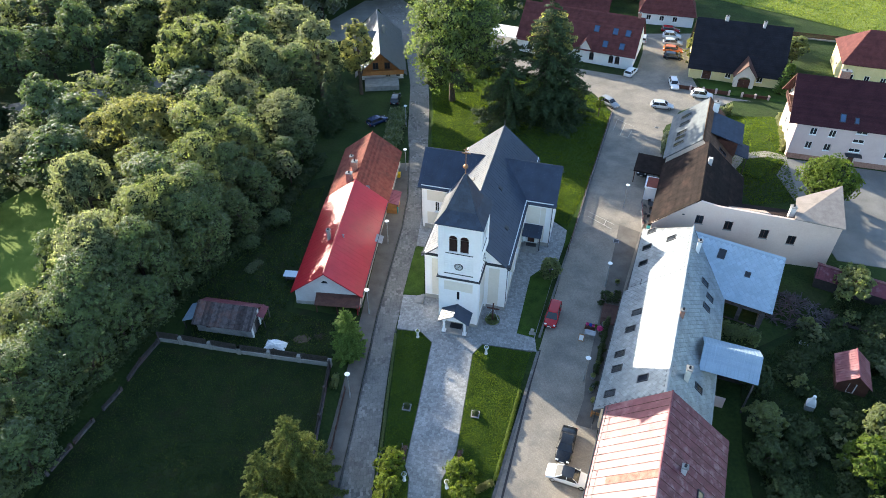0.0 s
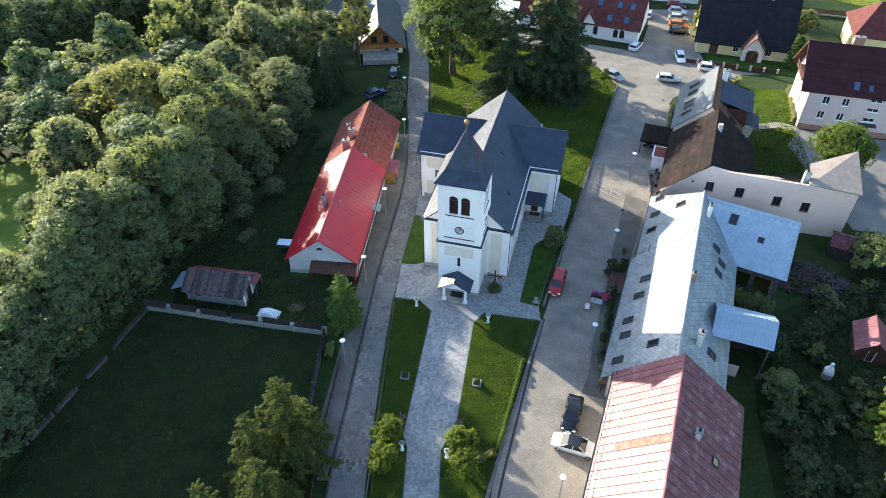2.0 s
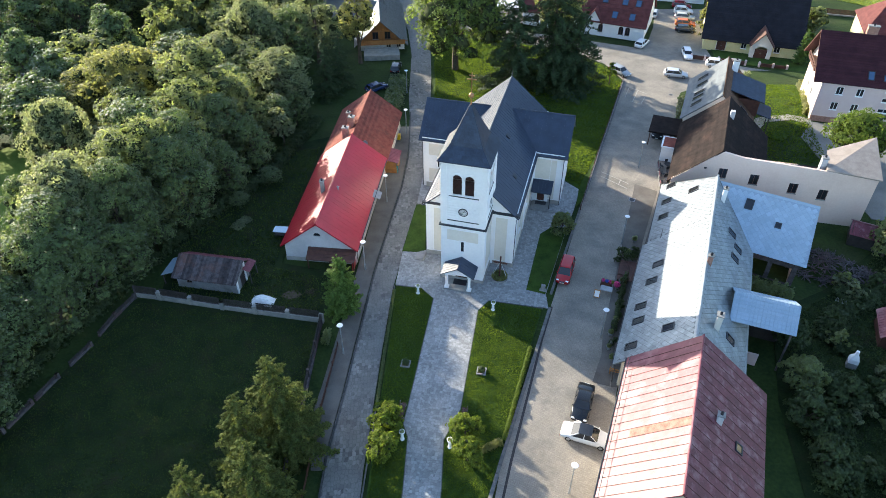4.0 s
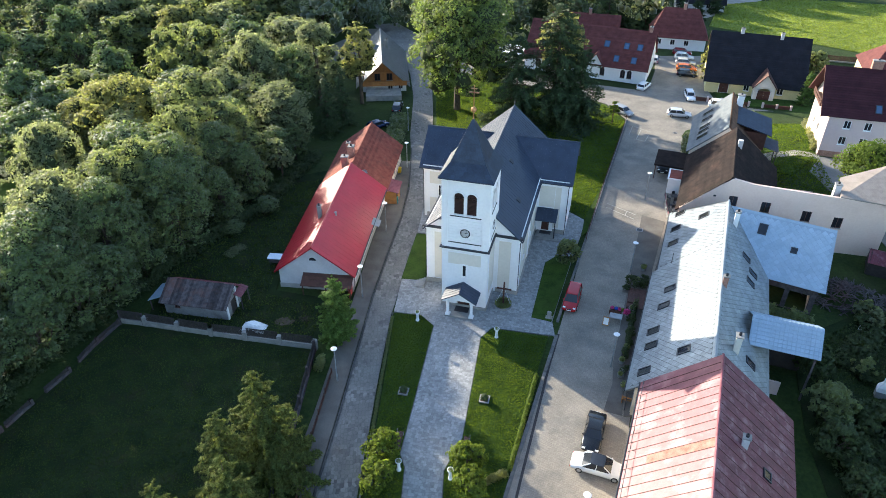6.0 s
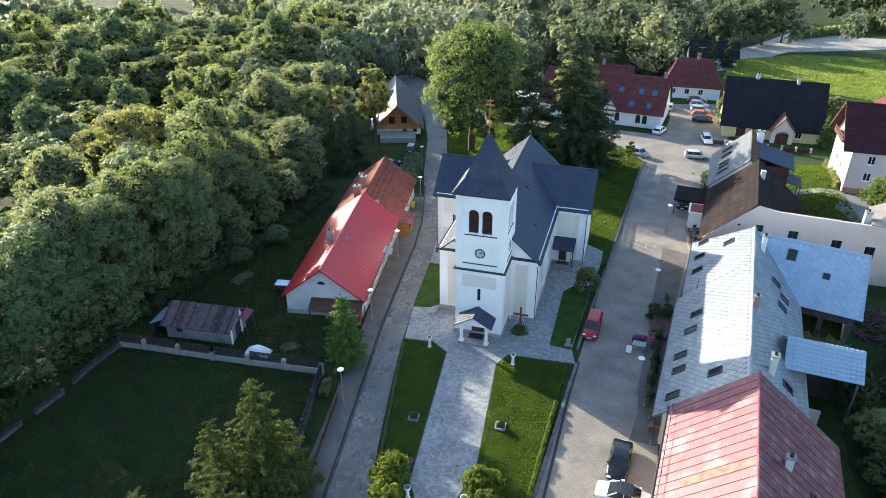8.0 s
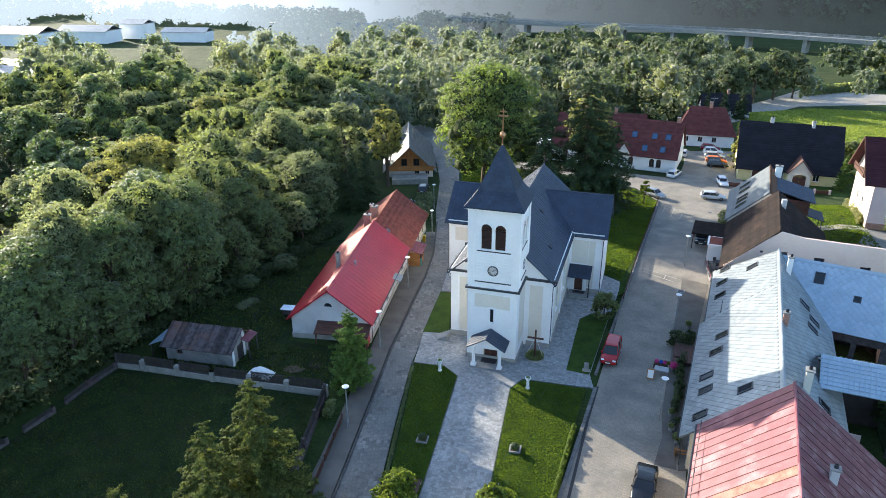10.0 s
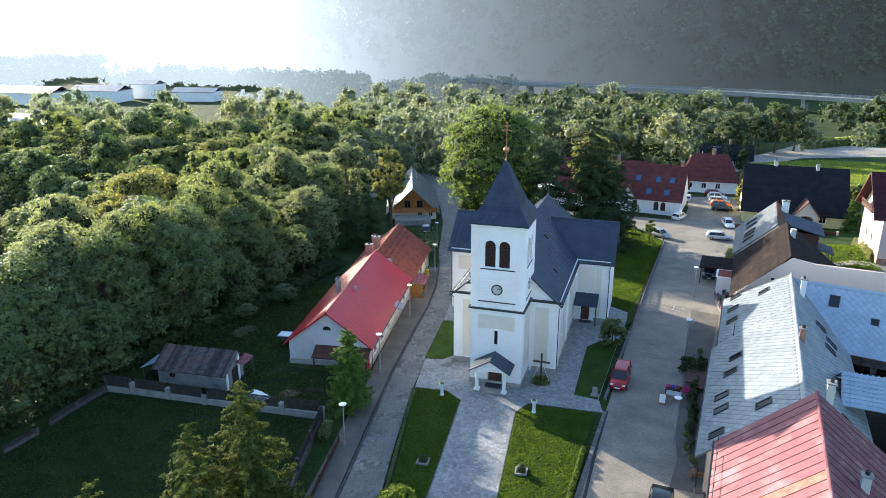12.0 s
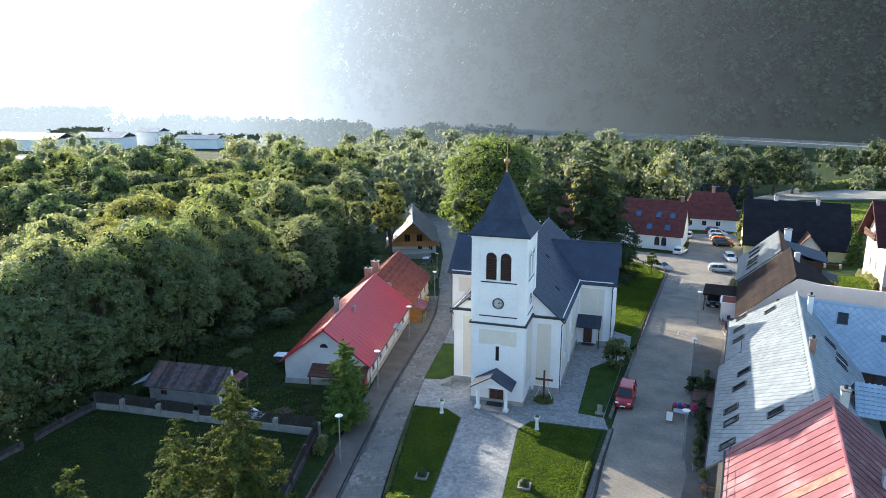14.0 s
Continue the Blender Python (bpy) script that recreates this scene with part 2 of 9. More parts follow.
MAT = {
    "white_plaster": surface("white_plaster", (0.74, 0.74, 0.74), (0.82, 0.82, 0.815), 2.5, 0.9, 0.08),
    "cream_plaster": surface("cream_plaster", (0.62, 0.58, 0.50), (0.70, 0.66, 0.58), 2.5, 0.9, 0.08),
    "stone_plinth": surface("stone_plinth", (0.26, 0.25, 0.23), (0.38, 0.36, 0.33), 0.8, 0.9, 0.3),
    "pink_plaster": surface("pink_plaster", (0.62, 0.46, 0.38), (0.70, 0.54, 0.455), 2.0, 0.9, 0.1, stain=(0.46, 0.38, 0.33), stain_amount=0.3),
    "rose_plaster": surface("rose_plaster", (0.58, 0.44, 0.41), (0.64, 0.50, 0.465), 2.0, 0.9, 0.1),
    "yellow_plaster": surface("yellow_plaster", (0.62, 0.54, 0.26), (0.72, 0.64, 0.34), 2.0, 0.9, 0.1),
    "grey_plaster": surface("grey_plaster", (0.44, 0.43, 0.44), (0.54, 0.53, 0.54), 1.5, 0.9, 0.12, stain=(0.30, 0.29, 0.29), stain_amount=0.4),
    "beige_plaster": surface("beige_plaster", (0.50, 0.42, 0.31), (0.60, 0.50, 0.38), 1.5, 0.9, 0.12),
    "slate_metal": surface("slate_metal", (0.020, 0.029, 0.050), (0.036, 0.050, 0.080), 1.5, 0.40, 0.06, 0.0, spec=0.42, pieces=0.14),
    "galvanised": surface("galvanised", (0.19, 0.215, 0.230), (0.29, 0.32, 0.337), 1.1, 0.40, 0.08, 0.35, pieces=0.14, stain=(0.15, 0.168, 0.18), stain_size=0.4, stain_amount=0.5),
    "new_tin": surface("new_tin", (0.32, 0.41, 0.49), (0.39, 0.48, 0.56), 1.3, 0.35, 0.05, 0.35, pieces=0.07),
    "red_sheet": surface("red_sheet", (0.31, 0.005, 0.016), (0.39, 0.009, 0.023), 1.5, 0.36, 0.04, spec=0.5, coat=0.15),
    "worn_red_sheet": surface("worn_red_sheet", (0.125, 0.030, 0.040), (0.20, 0.056, 0.068), 0.9, 0.5, 0.1, spec=0.4, pieces=0.06, stain=(0.30, 0.15, 0.16), stain_size=0.45, stain_amount=0.75),
    "old_red_tile": surface("old_red_tile", (0.14, 0.040, 0.029), (0.23, 0.078, 0.058), 0.7, 0.85, 0.4, spec=0.1, pieces=0.15, stain=(0.085, 0.042, 0.032), stain_size=0.5, stain_amount=0.6),
    "brown_tile": surface("brown_tile", (0.011, 0.008, 0.0075), (0.026, 0.018, 0.0155), 0.8, 0.85, 0.4, spec=0.1, pieces=0.15, stain=(0.050, 0.030, 0.024), stain_size=0.4, stain_amount=0.6),
    "grey_shingle": surface("grey_shingle", (0.080, 0.092, 0.10), (0.135, 0.15, 0.155), 0.8, 0.6, 0.3, pieces=0.12),
    "black_roof": surface("black_roof", (0.011, 0.011, 0.014), (0.021, 0.020, 0.025), 1.5, 0.7, 0.2, spec=0.15, pieces=0.10),
    "maroon_roof": surface("maroon_roof", (0.032, 0.010, 0.014), (0.056, 0.018, 0.022), 1.5, 0.7, 0.2, spec=0.15, pieces=0.10),
    "red_tile": surface("red_tile", (0.085, 0.027, 0.025), (0.135, 0.046, 0.042), 1.0, 0.75, 0.3, spec=0.15, pieces=0.10),
    "beige_roof": surface("beige_roof", (0.22, 0.18, 0.15), (0.31, 0.26, 0.22), 0.8, 0.8, 0.3, pieces=0.08),
    "tan_tile": surface("tan_tile", (0.085, 0.048, 0.032), (0.16, 0.095, 0.062), 0.7, 0.85, 0.4, spec=0.1, pieces=0.15),
    "blue_tile": surface("blue_tile", (0.020, 0.030, 0.05), (0.038, 0.052, 0.08), 0.8, 0.5, 0.2, spec=0.2, pieces=0.10),
    "timber": surface("timber", (0.25, 0.105, 0.030), (0.36, 0.165, 0.050), 0.6, 0.6, 0.25, pieces=0.12),
    "dark_timber": surface("dark_timber", (0.055, 0.022, 0.016), (0.10, 0.042, 0.028), 0.5, 0.6, 0.25, pieces=0.12),
    "grey_timber": surface("grey_timber", (0.050, 0.043, 0.046), (0.115, 0.10, 0.102), 0.5, 0.85, 0.4, spec=0.1, pieces=0.2, stain=(0.11, 0.06, 0.055), stain_amount=0.6),
    "dark_metal": surface("dark_metal", (0.02, 0.022, 0.028), (0.035, 0.038, 0.045), 0.6, 0.45, 0.05),
    "grey_metal": surface("grey_metal", (0.22, 0.23, 0.24), (0.32, 0.33, 0.34), 0.6, 0.5, 0.05, 0.4),
    "copper": surface("copper", (0.35, 0.18, 0.09), (0.48, 0.27, 0.14), 0.5, 0.35, 0.05, 0.7),
    "white_paint": surface("white_paint", (0.74, 0.74, 0.73), (0.82, 0.82, 0.81), 0.6, 0.5, 0.05),
    "brickwork": surface("brickwork", (0.24, 0.12, 0.09), (0.38, 0.22, 0.17), 0.25, 0.9, 0.4),
    "old_render": surface("old_render", (0.20, 0.195, 0.19), (0.30, 0.29, 0.28), 1.2, 0.95, 0.25, stain=(0.13, 0.12, 0.11), stain_size=0.6, stain_amount=0.6),
    "rusty_boards": surface("rusty_boards", (0.040, 0.034, 0.036), (0.105, 0.088, 0.088), 0.4, 0.85, 0.4, spec=0.15, pieces=0.45, stain=(0.12, 0.058, 0.045), stain_size=0.5, stain_amount=0.8),
    "concrete": surface("concrete", (0.19, 0.187, 0.178), (0.30, 0.292, 0.275), 0.8, 0.9, 0.3, stain=(0.20, 0.20, 0.19)),
    "kerb_stone": surface("kerb_stone", (0.095, 0.092, 0.088), (0.165, 0.16, 0.15), 0.4, 0.9, 0.3, pieces=0.15),
    "dark_kerb": surface("dark_kerb", (0.04, 0.04, 0.04), (0.085, 0.082, 0.078), 0.4, 0.9, 0.3, pieces=0.15),
    "asphalt": surface("asphalt", (0.135, 0.130, 0.118), (0.215, 0.206, 0.188), 3.0, 0.88, 0.25, fine=25, stain=(0.12, 0.12, 0.12), stain_size=0.2, stain_amount=0.6),
    "grass": surface("grass", (0.020, 0.042, 0.007), (0.050, 0.088, 0.013), 1.6, 0.95, 0.8, fine=12, spec=0.15, stain=(0.055, 0.080, 0.018), stain_size=0.35, stain_amount=0.5),
    # brighter copy of grass, with the clearing's sunlight in its base colour
    "clearing_grass": surface("clearing_grass", (0.10, 0.15, 0.025), (0.17, 0.22, 0.045), 2.0, 0.95, 0.8, fine=12, spec=0.15),
    "meadow": surface("meadow", (0.018, 0.034, 0.010), (0.042, 0.066, 0.016), 5.0, 0.95, 0.8, fine=14, spec=0.15, stain=(0.05, 0.055, 0.022), stain_size=0.08, stain_amount=0.6),
    "field": surface("field", (0.125, 0.165, 0.034), (0.205, 0.245, 0.058), 6.0, 0.95, 0.6, fine=14, spec=0.15),
    "soil": surface("soil", (0.055, 0.038, 0.025), (0.12, 0.09, 0.06), 1.0, 0.95, 0.6),
    "gravel": surface("gravel", (0.24, 0.22, 0.19), (0.36, 0.34, 0.30), 1.0, 0.95, 0.5, fine=20),
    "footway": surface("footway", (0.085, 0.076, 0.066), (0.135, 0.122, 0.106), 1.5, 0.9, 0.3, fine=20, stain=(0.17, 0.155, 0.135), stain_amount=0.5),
    "zinc_joint": surface("zinc_joint", (0.08, 0.09, 0.098), (0.125, 0.137, 0.146), 0.8, 0.6, 0.1),
    "worn_line": surface("worn_line", (0.30, 0.29, 0.26), (0.42, 0.40, 0.36), 0.6, 0.9, 0.2),
    "rust": surface("rust", (0.06, 0.022, 0.018), (0.11, 0.045, 0.035), 0.4, 0.8, 0.1),
    # dark green ground; on the walled lawn it paints the wood's shade
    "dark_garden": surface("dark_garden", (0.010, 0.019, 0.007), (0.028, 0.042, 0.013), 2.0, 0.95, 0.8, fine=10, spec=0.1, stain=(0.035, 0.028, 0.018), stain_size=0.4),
    "blade": surface("blade", (0.044, 0.074, 0.012), (0.092, 0.128, 0.018), 3.0, 0.85, 0.0, spec=0.12, pieces=0.14, translucent=0.66),
    "leaf_dark": surface("leaf_dark", (0.045, 0.066, 0.030), (0.085, 0.112, 0.048), 5.0, 0.6, 0.0, spec=0.35, pieces=0.18, translucent=0.5, sheen=0.3),
    # three far leaf tones, distance haze put into their pale base colours
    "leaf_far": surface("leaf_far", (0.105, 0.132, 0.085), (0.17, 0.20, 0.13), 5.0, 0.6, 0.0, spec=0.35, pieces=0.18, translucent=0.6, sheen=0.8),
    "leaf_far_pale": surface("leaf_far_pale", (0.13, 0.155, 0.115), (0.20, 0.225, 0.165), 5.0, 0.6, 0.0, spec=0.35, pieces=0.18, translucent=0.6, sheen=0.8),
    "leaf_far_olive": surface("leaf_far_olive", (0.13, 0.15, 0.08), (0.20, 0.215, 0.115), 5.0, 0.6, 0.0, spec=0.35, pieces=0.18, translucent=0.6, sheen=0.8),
    "blade_field": surface("blade_field", (0.125, 0.165, 0.032), (0.20, 0.235, 0.055), 3.0, 0.85, 0.0, spec=0.12, pieces=0.3, translucent=0.5),
    # darker copy of blade, the walled garden's shade put into its colour
    "shaded_blade": surface("shaded_blade", (0.038, 0.062, 0.016), (0.074, 0.100, 0.025), 3.0, 0.85, 0.0, spec=0.12, pieces=0.3, translucent=0.4),
    "leaf_maple": surface("leaf_maple", (0.060, 0.096, 0.030), (0.115, 0.155, 0.052), 2.2, 0.6, 0.0, spec=0.35, pieces=0.22, translucent=0.42, sheen=0.35),
    "blush_plaster": surface("blush_plaster", (0.62, 0.51, 0.45), (0.70, 0.59, 0.52), 2.0, 0.9, 0.08),
    "leaf_tall": surface("leaf_tall", (0.078, 0.118, 0.030), (0.140, 0.185, 0.050), 2.2, 0.6, 0.0, spec=0.4, pieces=0.35, translucent=0.6, sheen=0.2),
    "leaf_shrub": surface("leaf_shrub", (0.028, 0.046, 0.016), (0.060, 0.085, 0.028), 1.0, 0.6, 0.0, spec=0.3, pieces=0.3, translucent=0.35),
    "chalet_roof": surface("chalet_roof", (0.100, 0.105, 0.112), (0.140, 0.146, 0.155), 1.5, 0.45, 0.05, metal=0.4, spec=0.8, pieces=0.10, coat=0.6),
    # weathered sheet, darkened further by a roof slope's shade in the colour
    "weathered_shade_red": surface("weathered_shade_red", (0.085, 0.019, 0.027), (0.150, 0.036, 0.048), 0.9, 0.5, 0.1, spec=0.4, pieces=0.15, stain=(0.25, 0.14, 0.15), stain_size=0.9, stain_amount=0.85),
    "rust_sheet": surface("rust_sheet", (0.20, 0.085, 0.062), (0.33, 0.175, 0.14), 0.5, 0.8, 0.1, spec=0.2),
    # colour of the bough cores: shade between the leaves, painted dark
    "crown_shade": surface("crown_shade", (0.035, 0.046, 0.020), (0.070, 0.082, 0.036), 0.6, 0.95, 0.3, spec=0.1),
    "bark": surface("bark", (0.045, 0.032, 0.022), (0.11, 0.085, 0.06), 0.4, 0.95, 0.6),
    "leaf": surface("leaf", (0.112, 0.142, 0.060), (0.190, 0.220, 0.098), 2.2, 0.6, 0.0, spec=0.35, pieces=0.22, translucent=0.66, sheen=0.35),
    "leaf_yellow": surface("leaf_yellow", (0.140, 0.152, 0.058), (0.210, 0.215, 0.088), 2.2, 0.6, 0.0, spec=0.35, pieces=0.22, translucent=0.66, sheen=0.35),
    "leaf_pale": surface("leaf_pale", (0.130, 0.155, 0.094), (0.20, 0.225, 0.14), 2.2, 0.6, 0.0, spec=0.35, pieces=0.22, translucent=0.66, sheen=0.35),
    "leaf_bright": surface("leaf_bright", (0.075, 0.115, 0.020), (0.13, 0.175, 0.034), 1.2, 0.72, 0.0, spec=0.2, pieces=0.3, translucent=0.56),
    "needle": surface("needle", (0.022, 0.042, 0.017), (0.055, 0.080, 0.030), 1.6, 0.7, 0.0, spec=0.2, pieces=0.4, translucent=0.15),
    "needle_olive": surface("needle_olive", (0.050, 0.074, 0.022), (0.125, 0.140, 0.042), 1.6, 0.85, 0.0, spec=0.1, pieces=0.4, translucent=0.35),
    "needle_green": surface("needle_green", (0.075, 0.13, 0.026), (0.12, 0.185, 0.042), 1.0, 0.7, 0.0, spec=0.2, pieces=0.4, translucent=0.3),
    "leaf_lime": surface("leaf_lime", (0.085, 0.125, 0.016), (0.15, 0.19, 0.032), 0.8, 0.72, 0.0, spec=0.2, pieces=0.45, translucent=0.56),
    "dark_board": surface("dark_board", (0.026, 0.022, 0.022), (0.05, 0.042, 0.04), 0.5, 0.7, 0.2, pieces=0.15),
    "tin_joint": surface("tin_joint", (0.27, 0.34, 0.41), (0.33, 0.40, 0.47), 0.8, 0.45, 0.05, 0.3),
    "tyre": surface("tyre", (0.012, 0.012, 0.012), (0.022, 0.022, 0.022), 0.2, 0.9, 0.1),
    "rim": surface("rim", (0.35, 0.35, 0.36), (0.5, 0.5, 0.5), 0.2, 0.35, 0.0, 0.8),
    "lamp_red": surface("lamp_red", (0.30, 0.01, 0.01), (0.42, 0.02, 0.02), 0.2, 0.2, 0.0),
    "lamp_clear": surface("lamp_clear", (0.6, 0.6, 0.6), (0.75, 0.75, 0.75), 0.2, 0.15, 0.0),
    "pavers": mosaic("pavers", (0.225, 0.228, 0.226), (0.300, 0.300, 0.295), 0.3, 0.22, 0.72, 0.8, turn=12),
    "setts": mosaic("setts", (0.125, 0.118, 0.108), (0.185, 0.175, 0.158), 0.32, 0.5, 0.7, 0.75, patch=2.2, turn=-6, long=1.5),
    "road_pavers": brick_pattern("road_pavers", (0.190, 0.169, 0.140), (0.285, 0.254, 0.210), (0.72, 0.72, 0.72), 0.24, 0.16, -18, 0.85, spread=0.4, stain=(0.125, 0.118, 0.108), stain_size=0.22, stain_amount=0.7),
}


def glass(name, tint):
    m = surface(name, tint, tuple(1.25 * c for c in tint), 0.8, 0.06, 0.0, spec=0.6)
    return m


MAT["pane"] = glass("pane", (0.016, 0.018, 0.022))
MAT["pane_blue"] = glass("pane_blue", (0.05, 0.09, 0.16))
MAT["louvre"] = surface("louvre", (0.022, 0.010, 0.009), (0.045, 0.018, 0.014), 0.3, 0.6, 0.1)


# ---------------------------------------------------------------- building helpers
def link(name, bm, material, m=None):
    me = bpy.data.meshes.new(name)
    bmesh.ops.recalc_face_normals(bm, faces=bm.faces)
    bm.to_mesh(me)
    bm.free()
    me.materials.append(MAT[material])
    ob = new(name, me)
    if m is not None:
        ob.matrix_basis = m
    return ob


def part(name, bm, material, parent, label="", m=None):
    ob = link(name, bm, material, m)
    ob.parent = parent
    if label:
        ob["label"] = label
    return ob


def thing(name, label, category, m, group="", kind=""):
    ob = new(name)
    ob.empty_display_size = 0.3
    ob.matrix_basis = m
    return tagged(ob, label, category, group, kind)


def ease(a):
    a = min(1.0, max(0.0, a))
    return a * a * (3 - 2 * a)


def ground_z(x, y):
    """The lie of the land: level round the church, falling gently towards the square and the river."""
    a = 3.3 * ease((y - 76) / 50) * (1 - ease((x - 45) / 15) * (1 - ease((y - 108) / 18)))
    return -a - 0.03 * min(172.0, max(0.0, y - 128))


def site(x, y, heading=0.0, z=None):
    """A place on the plan; local y runs at heading degrees right of +y."""
    return pose(x, y, ground_z(x, y) if z is None else z, 0, 0, -heading)


def box(bm, x0, x1, y0, y1, z0, z1, m=None):
    v = [bm.verts.new((x, y, z)) for z in (z0, z1) for x, y in ((x0, y0), (x1, y0), (x1, y1), (x0, y1))]
    for f in ((3, 2, 1, 0), (4, 5, 6, 7), (0, 1, 5, 4), (1, 2, 6, 5), (2, 3, 7, 6), (3, 0, 4, 7)):
        bm.faces.new([v[i] for i in f])
    if m is not None:
        bmesh.ops.transform(bm, matrix=m, verts=v)
    return v


def cube(x0, x1, y0, y1, z0, z1, bevel=0.0):
    bm = bmesh.new()
    box(bm, x0, x1, y0, y1, z0, z1)
    if bevel:
        bmesh.ops.bevel(bm, geom=bm.edges[:], offset=bevel, segments=2, affect='EDGES')
    return bm


def prism(pts, z0, z1, bm=None):
    bm = bm or bmesh.new()
    lo, hi = [bm.verts.new((*p[:2], z0)) for p in pts], [bm.verts.new((*p[:2], z1)) for p in pts]
    bm.faces.new(lo[::-1]), bm.faces.new(hi)
    for i in range(len(pts)):
        j = (i + 1) % len(pts)
        bm.faces.new((lo[i], lo[j], hi[j], hi[i]))
    return bm


def rod(bm, p, q, r0, r1=None, n=8):
    p, q = Vector(p), Vector(q)
    r1 = r0 if r1 is None else r1
    turn = (q - p).to_track_quat("Z", "Y").to_matrix()
    rings = [[bm.verts.new(c + turn @ Vector((r * math.cos(a * 2 * math.pi / n), r * math.sin(a * 2 * math.pi / n), 0))) for a in range(n)] for c, r in ((p, r0), (q, r1))]
    bm.faces.new(rings[0][::-1]), bm.faces.new(rings[1])
    for i in range(n):
        j = (i + 1) % n
        bm.faces.new((rings[0][i], rings[0][j], rings[1][j], rings[1][i]))
    return bm


def lathe(profile, n=16, bm=None, at=(0, 0, 0)):
    """A turned body from (radius, height) pairs."""
    bm = bm or bmesh.new()
    rings = [[bm.verts.new((at[0] + max(r, 0.001) * math.cos(a * 2 * math.pi / n), at[1] + max(r, 0.001) * math.sin(a * 2 * math.pi / n), at[2] + z)) for a in range(n)] for r, z in profile]
    bm.faces.new(rings[0][::-1]), bm.faces.new(rings[-1])
    for lo, hi in zip(rings, rings[1:]):
        for i in range(n):
            j = (i + 1) % n
            bm.faces.new((lo[i], lo[j], hi[j], hi[i]))
    return bm


def arch(u0, u1, z0, z1, rise=None, n=8):
    """The outline of a rectangle, or of an opening with a round head."""
    if not rise:
        return [(u0, z0), (u1, z0), (u1, z1), (u0, z1)]
    c, r = (u0 + u1) / 2, (u1 - u0) / 2
    return [(u0, z0), (u1, z0)] + [(c + r * math.cos(math.pi * i / n), z1 - rise + rise * math.sin(math.pi * i / n)) for i in range(n + 1)]


def panel(outline, holes, thick):
    """A wall in the plane y = 0 (outside towards -y) with openings right through it; local x along the wall, z up."""
    bm = bmesh.new()
    loops = []
    for pts in (outline, *holes):
        vs = [bm.verts.new((u, 0, z)) for u, z in pts]
        loops += [bm.edges.new((vs[i], vs[(i + 1) % len(vs)])) for i in range(len(vs))]
    bmesh.ops.triangle_fill(bm, use_beauty=True, edges=loops)
    ext = bmesh.ops.extrude_face_region(bm, geom=bm.faces[:])
    bmesh.ops.translate(bm, verts=[g for g in ext["geom"] if isinstance(g, bmesh.types.BMVert)], vec=(0, thick, 0))
    return bm


def ring(outer, inner, y0, y1):
    bm = bmesh.new()
    k = len(outer)
    vs = [[bm.verts.new((u, y, z)) for u, z in pts] for y in (y0, y1) for pts in (outer, inner)]
    for i in range(k):
        j = (i + 1) % k
        for a, b in ((0, 1), (1, 3), (3, 2), (2, 0)):
            bm.faces.new((vs[a][i], vs[a][j], vs[b][j], vs[b][i]))
    return bm


def window(wall, u0, u1, z0, z1, rise=None, frame_mat="white_paint", pane="pane", sill=True, bars=1, surround=None, name="window", depth=0.14):
    """A window in an opening of a wall made by panel()."""
    w = part(name, ring(arch(u0, u1, z0, z1, rise), arch(u0 + 0.08, u1 - 0.08, z0 + 0.08, z1 - 0.08, rise and rise - 0.02), depth - 0.05, depth + 0.02), frame_mat, wall)
    bm = bmesh.new()
    pts = arch(u0 + 0.06, u1 - 0.06, z0 + 0.06, z1 - 0.06, rise and rise - 0.02)
    a = [bm.verts.new((u, depth, z)) for u, z in pts]
    b = [bm.verts.new((u, depth + 0.015, z)) for u, z in pts]
    bm.faces.new(a), bm.faces.new(b[::-1])
    for i in range(len(pts)):
        bm.faces.new((a[i], a[i - 1], b[i - 1], b[i]))
    part("pane", bm, pane, w)
    for i in range(bars):
        c = u0 + (u1 - u0) * (i + 1) / (bars + 1)
        part("glazing_bar", cube(c - 0.03, c + 0.03, depth - 0.06, depth + 0.01, z0 + 0.06, z1 - 0.06), frame_mat, w)
    if sill:
        part("window_sill", cube(u0 - 0.06, u1 + 0.06, -0.07, depth, z0 - 0.06, z0 + 0.003), "concrete" if frame_mat != "white_paint" else frame_mat, w)
    if surround:
        part("surround", ring(arch(u0 - 0.18, u1 + 0.18, z0 - 0.1, z1 + 0.18, rise and rise + 0.1), arch(u0, u1, z0, z1, rise), -0.05, 0.0), surround, w)
    return w


def door(wall, u0, u1, z0, z1, rise=None, material="dark_timber", leaves=2, frame_mat="white_paint", depth=0.18):
    d = part("door", ring(arch(u0, u1, z0, z1, rise), arch(u0 + 0.1, u1 - 0.1, z0 + 0.02, z1 - 0.1, rise and rise - 0.03), depth - 0.06, depth + 0.04), frame_mat, wall)
    w = (u1 - u0 - 0.2) / leaves
    for i in range(leaves):
        a = u0 + 0.1 + i * w
        leaf = part("door_leaf", cube(a + 0.01, a + w - 0.01, depth - 0.02, depth + 0.05, z0 + 0.02, z1 - (rise or 0.1)), material, d)
        h = z1 - (rise or 0.1) - z0
        for k in range(3):
            part("door_panel", cube(a + 0.12, a + w - 0.12, depth - 0.045, depth - 0.018, z0 + 0.12 + k * h / 3, z0 + h / 3 - 0.06 + k * h / 3), material, d)
        hx = a + (w - 0.12 if i == 0 else 0.12)
        part("door_handle", cube(hx - 0.02, hx + 0.02, depth - 0.09, depth - 0.02, z0 + 1.0, z0 + 1.15, 0.008), "grey_metal", d)
    if rise:
        part("fanlight", panel(arch(u0 + 0.1, u1 - 0.1, z1 - rise, z1 - 0.1, rise - 0.1), [], 0.02), material, d, m=pose(0, depth, 0))
    return d


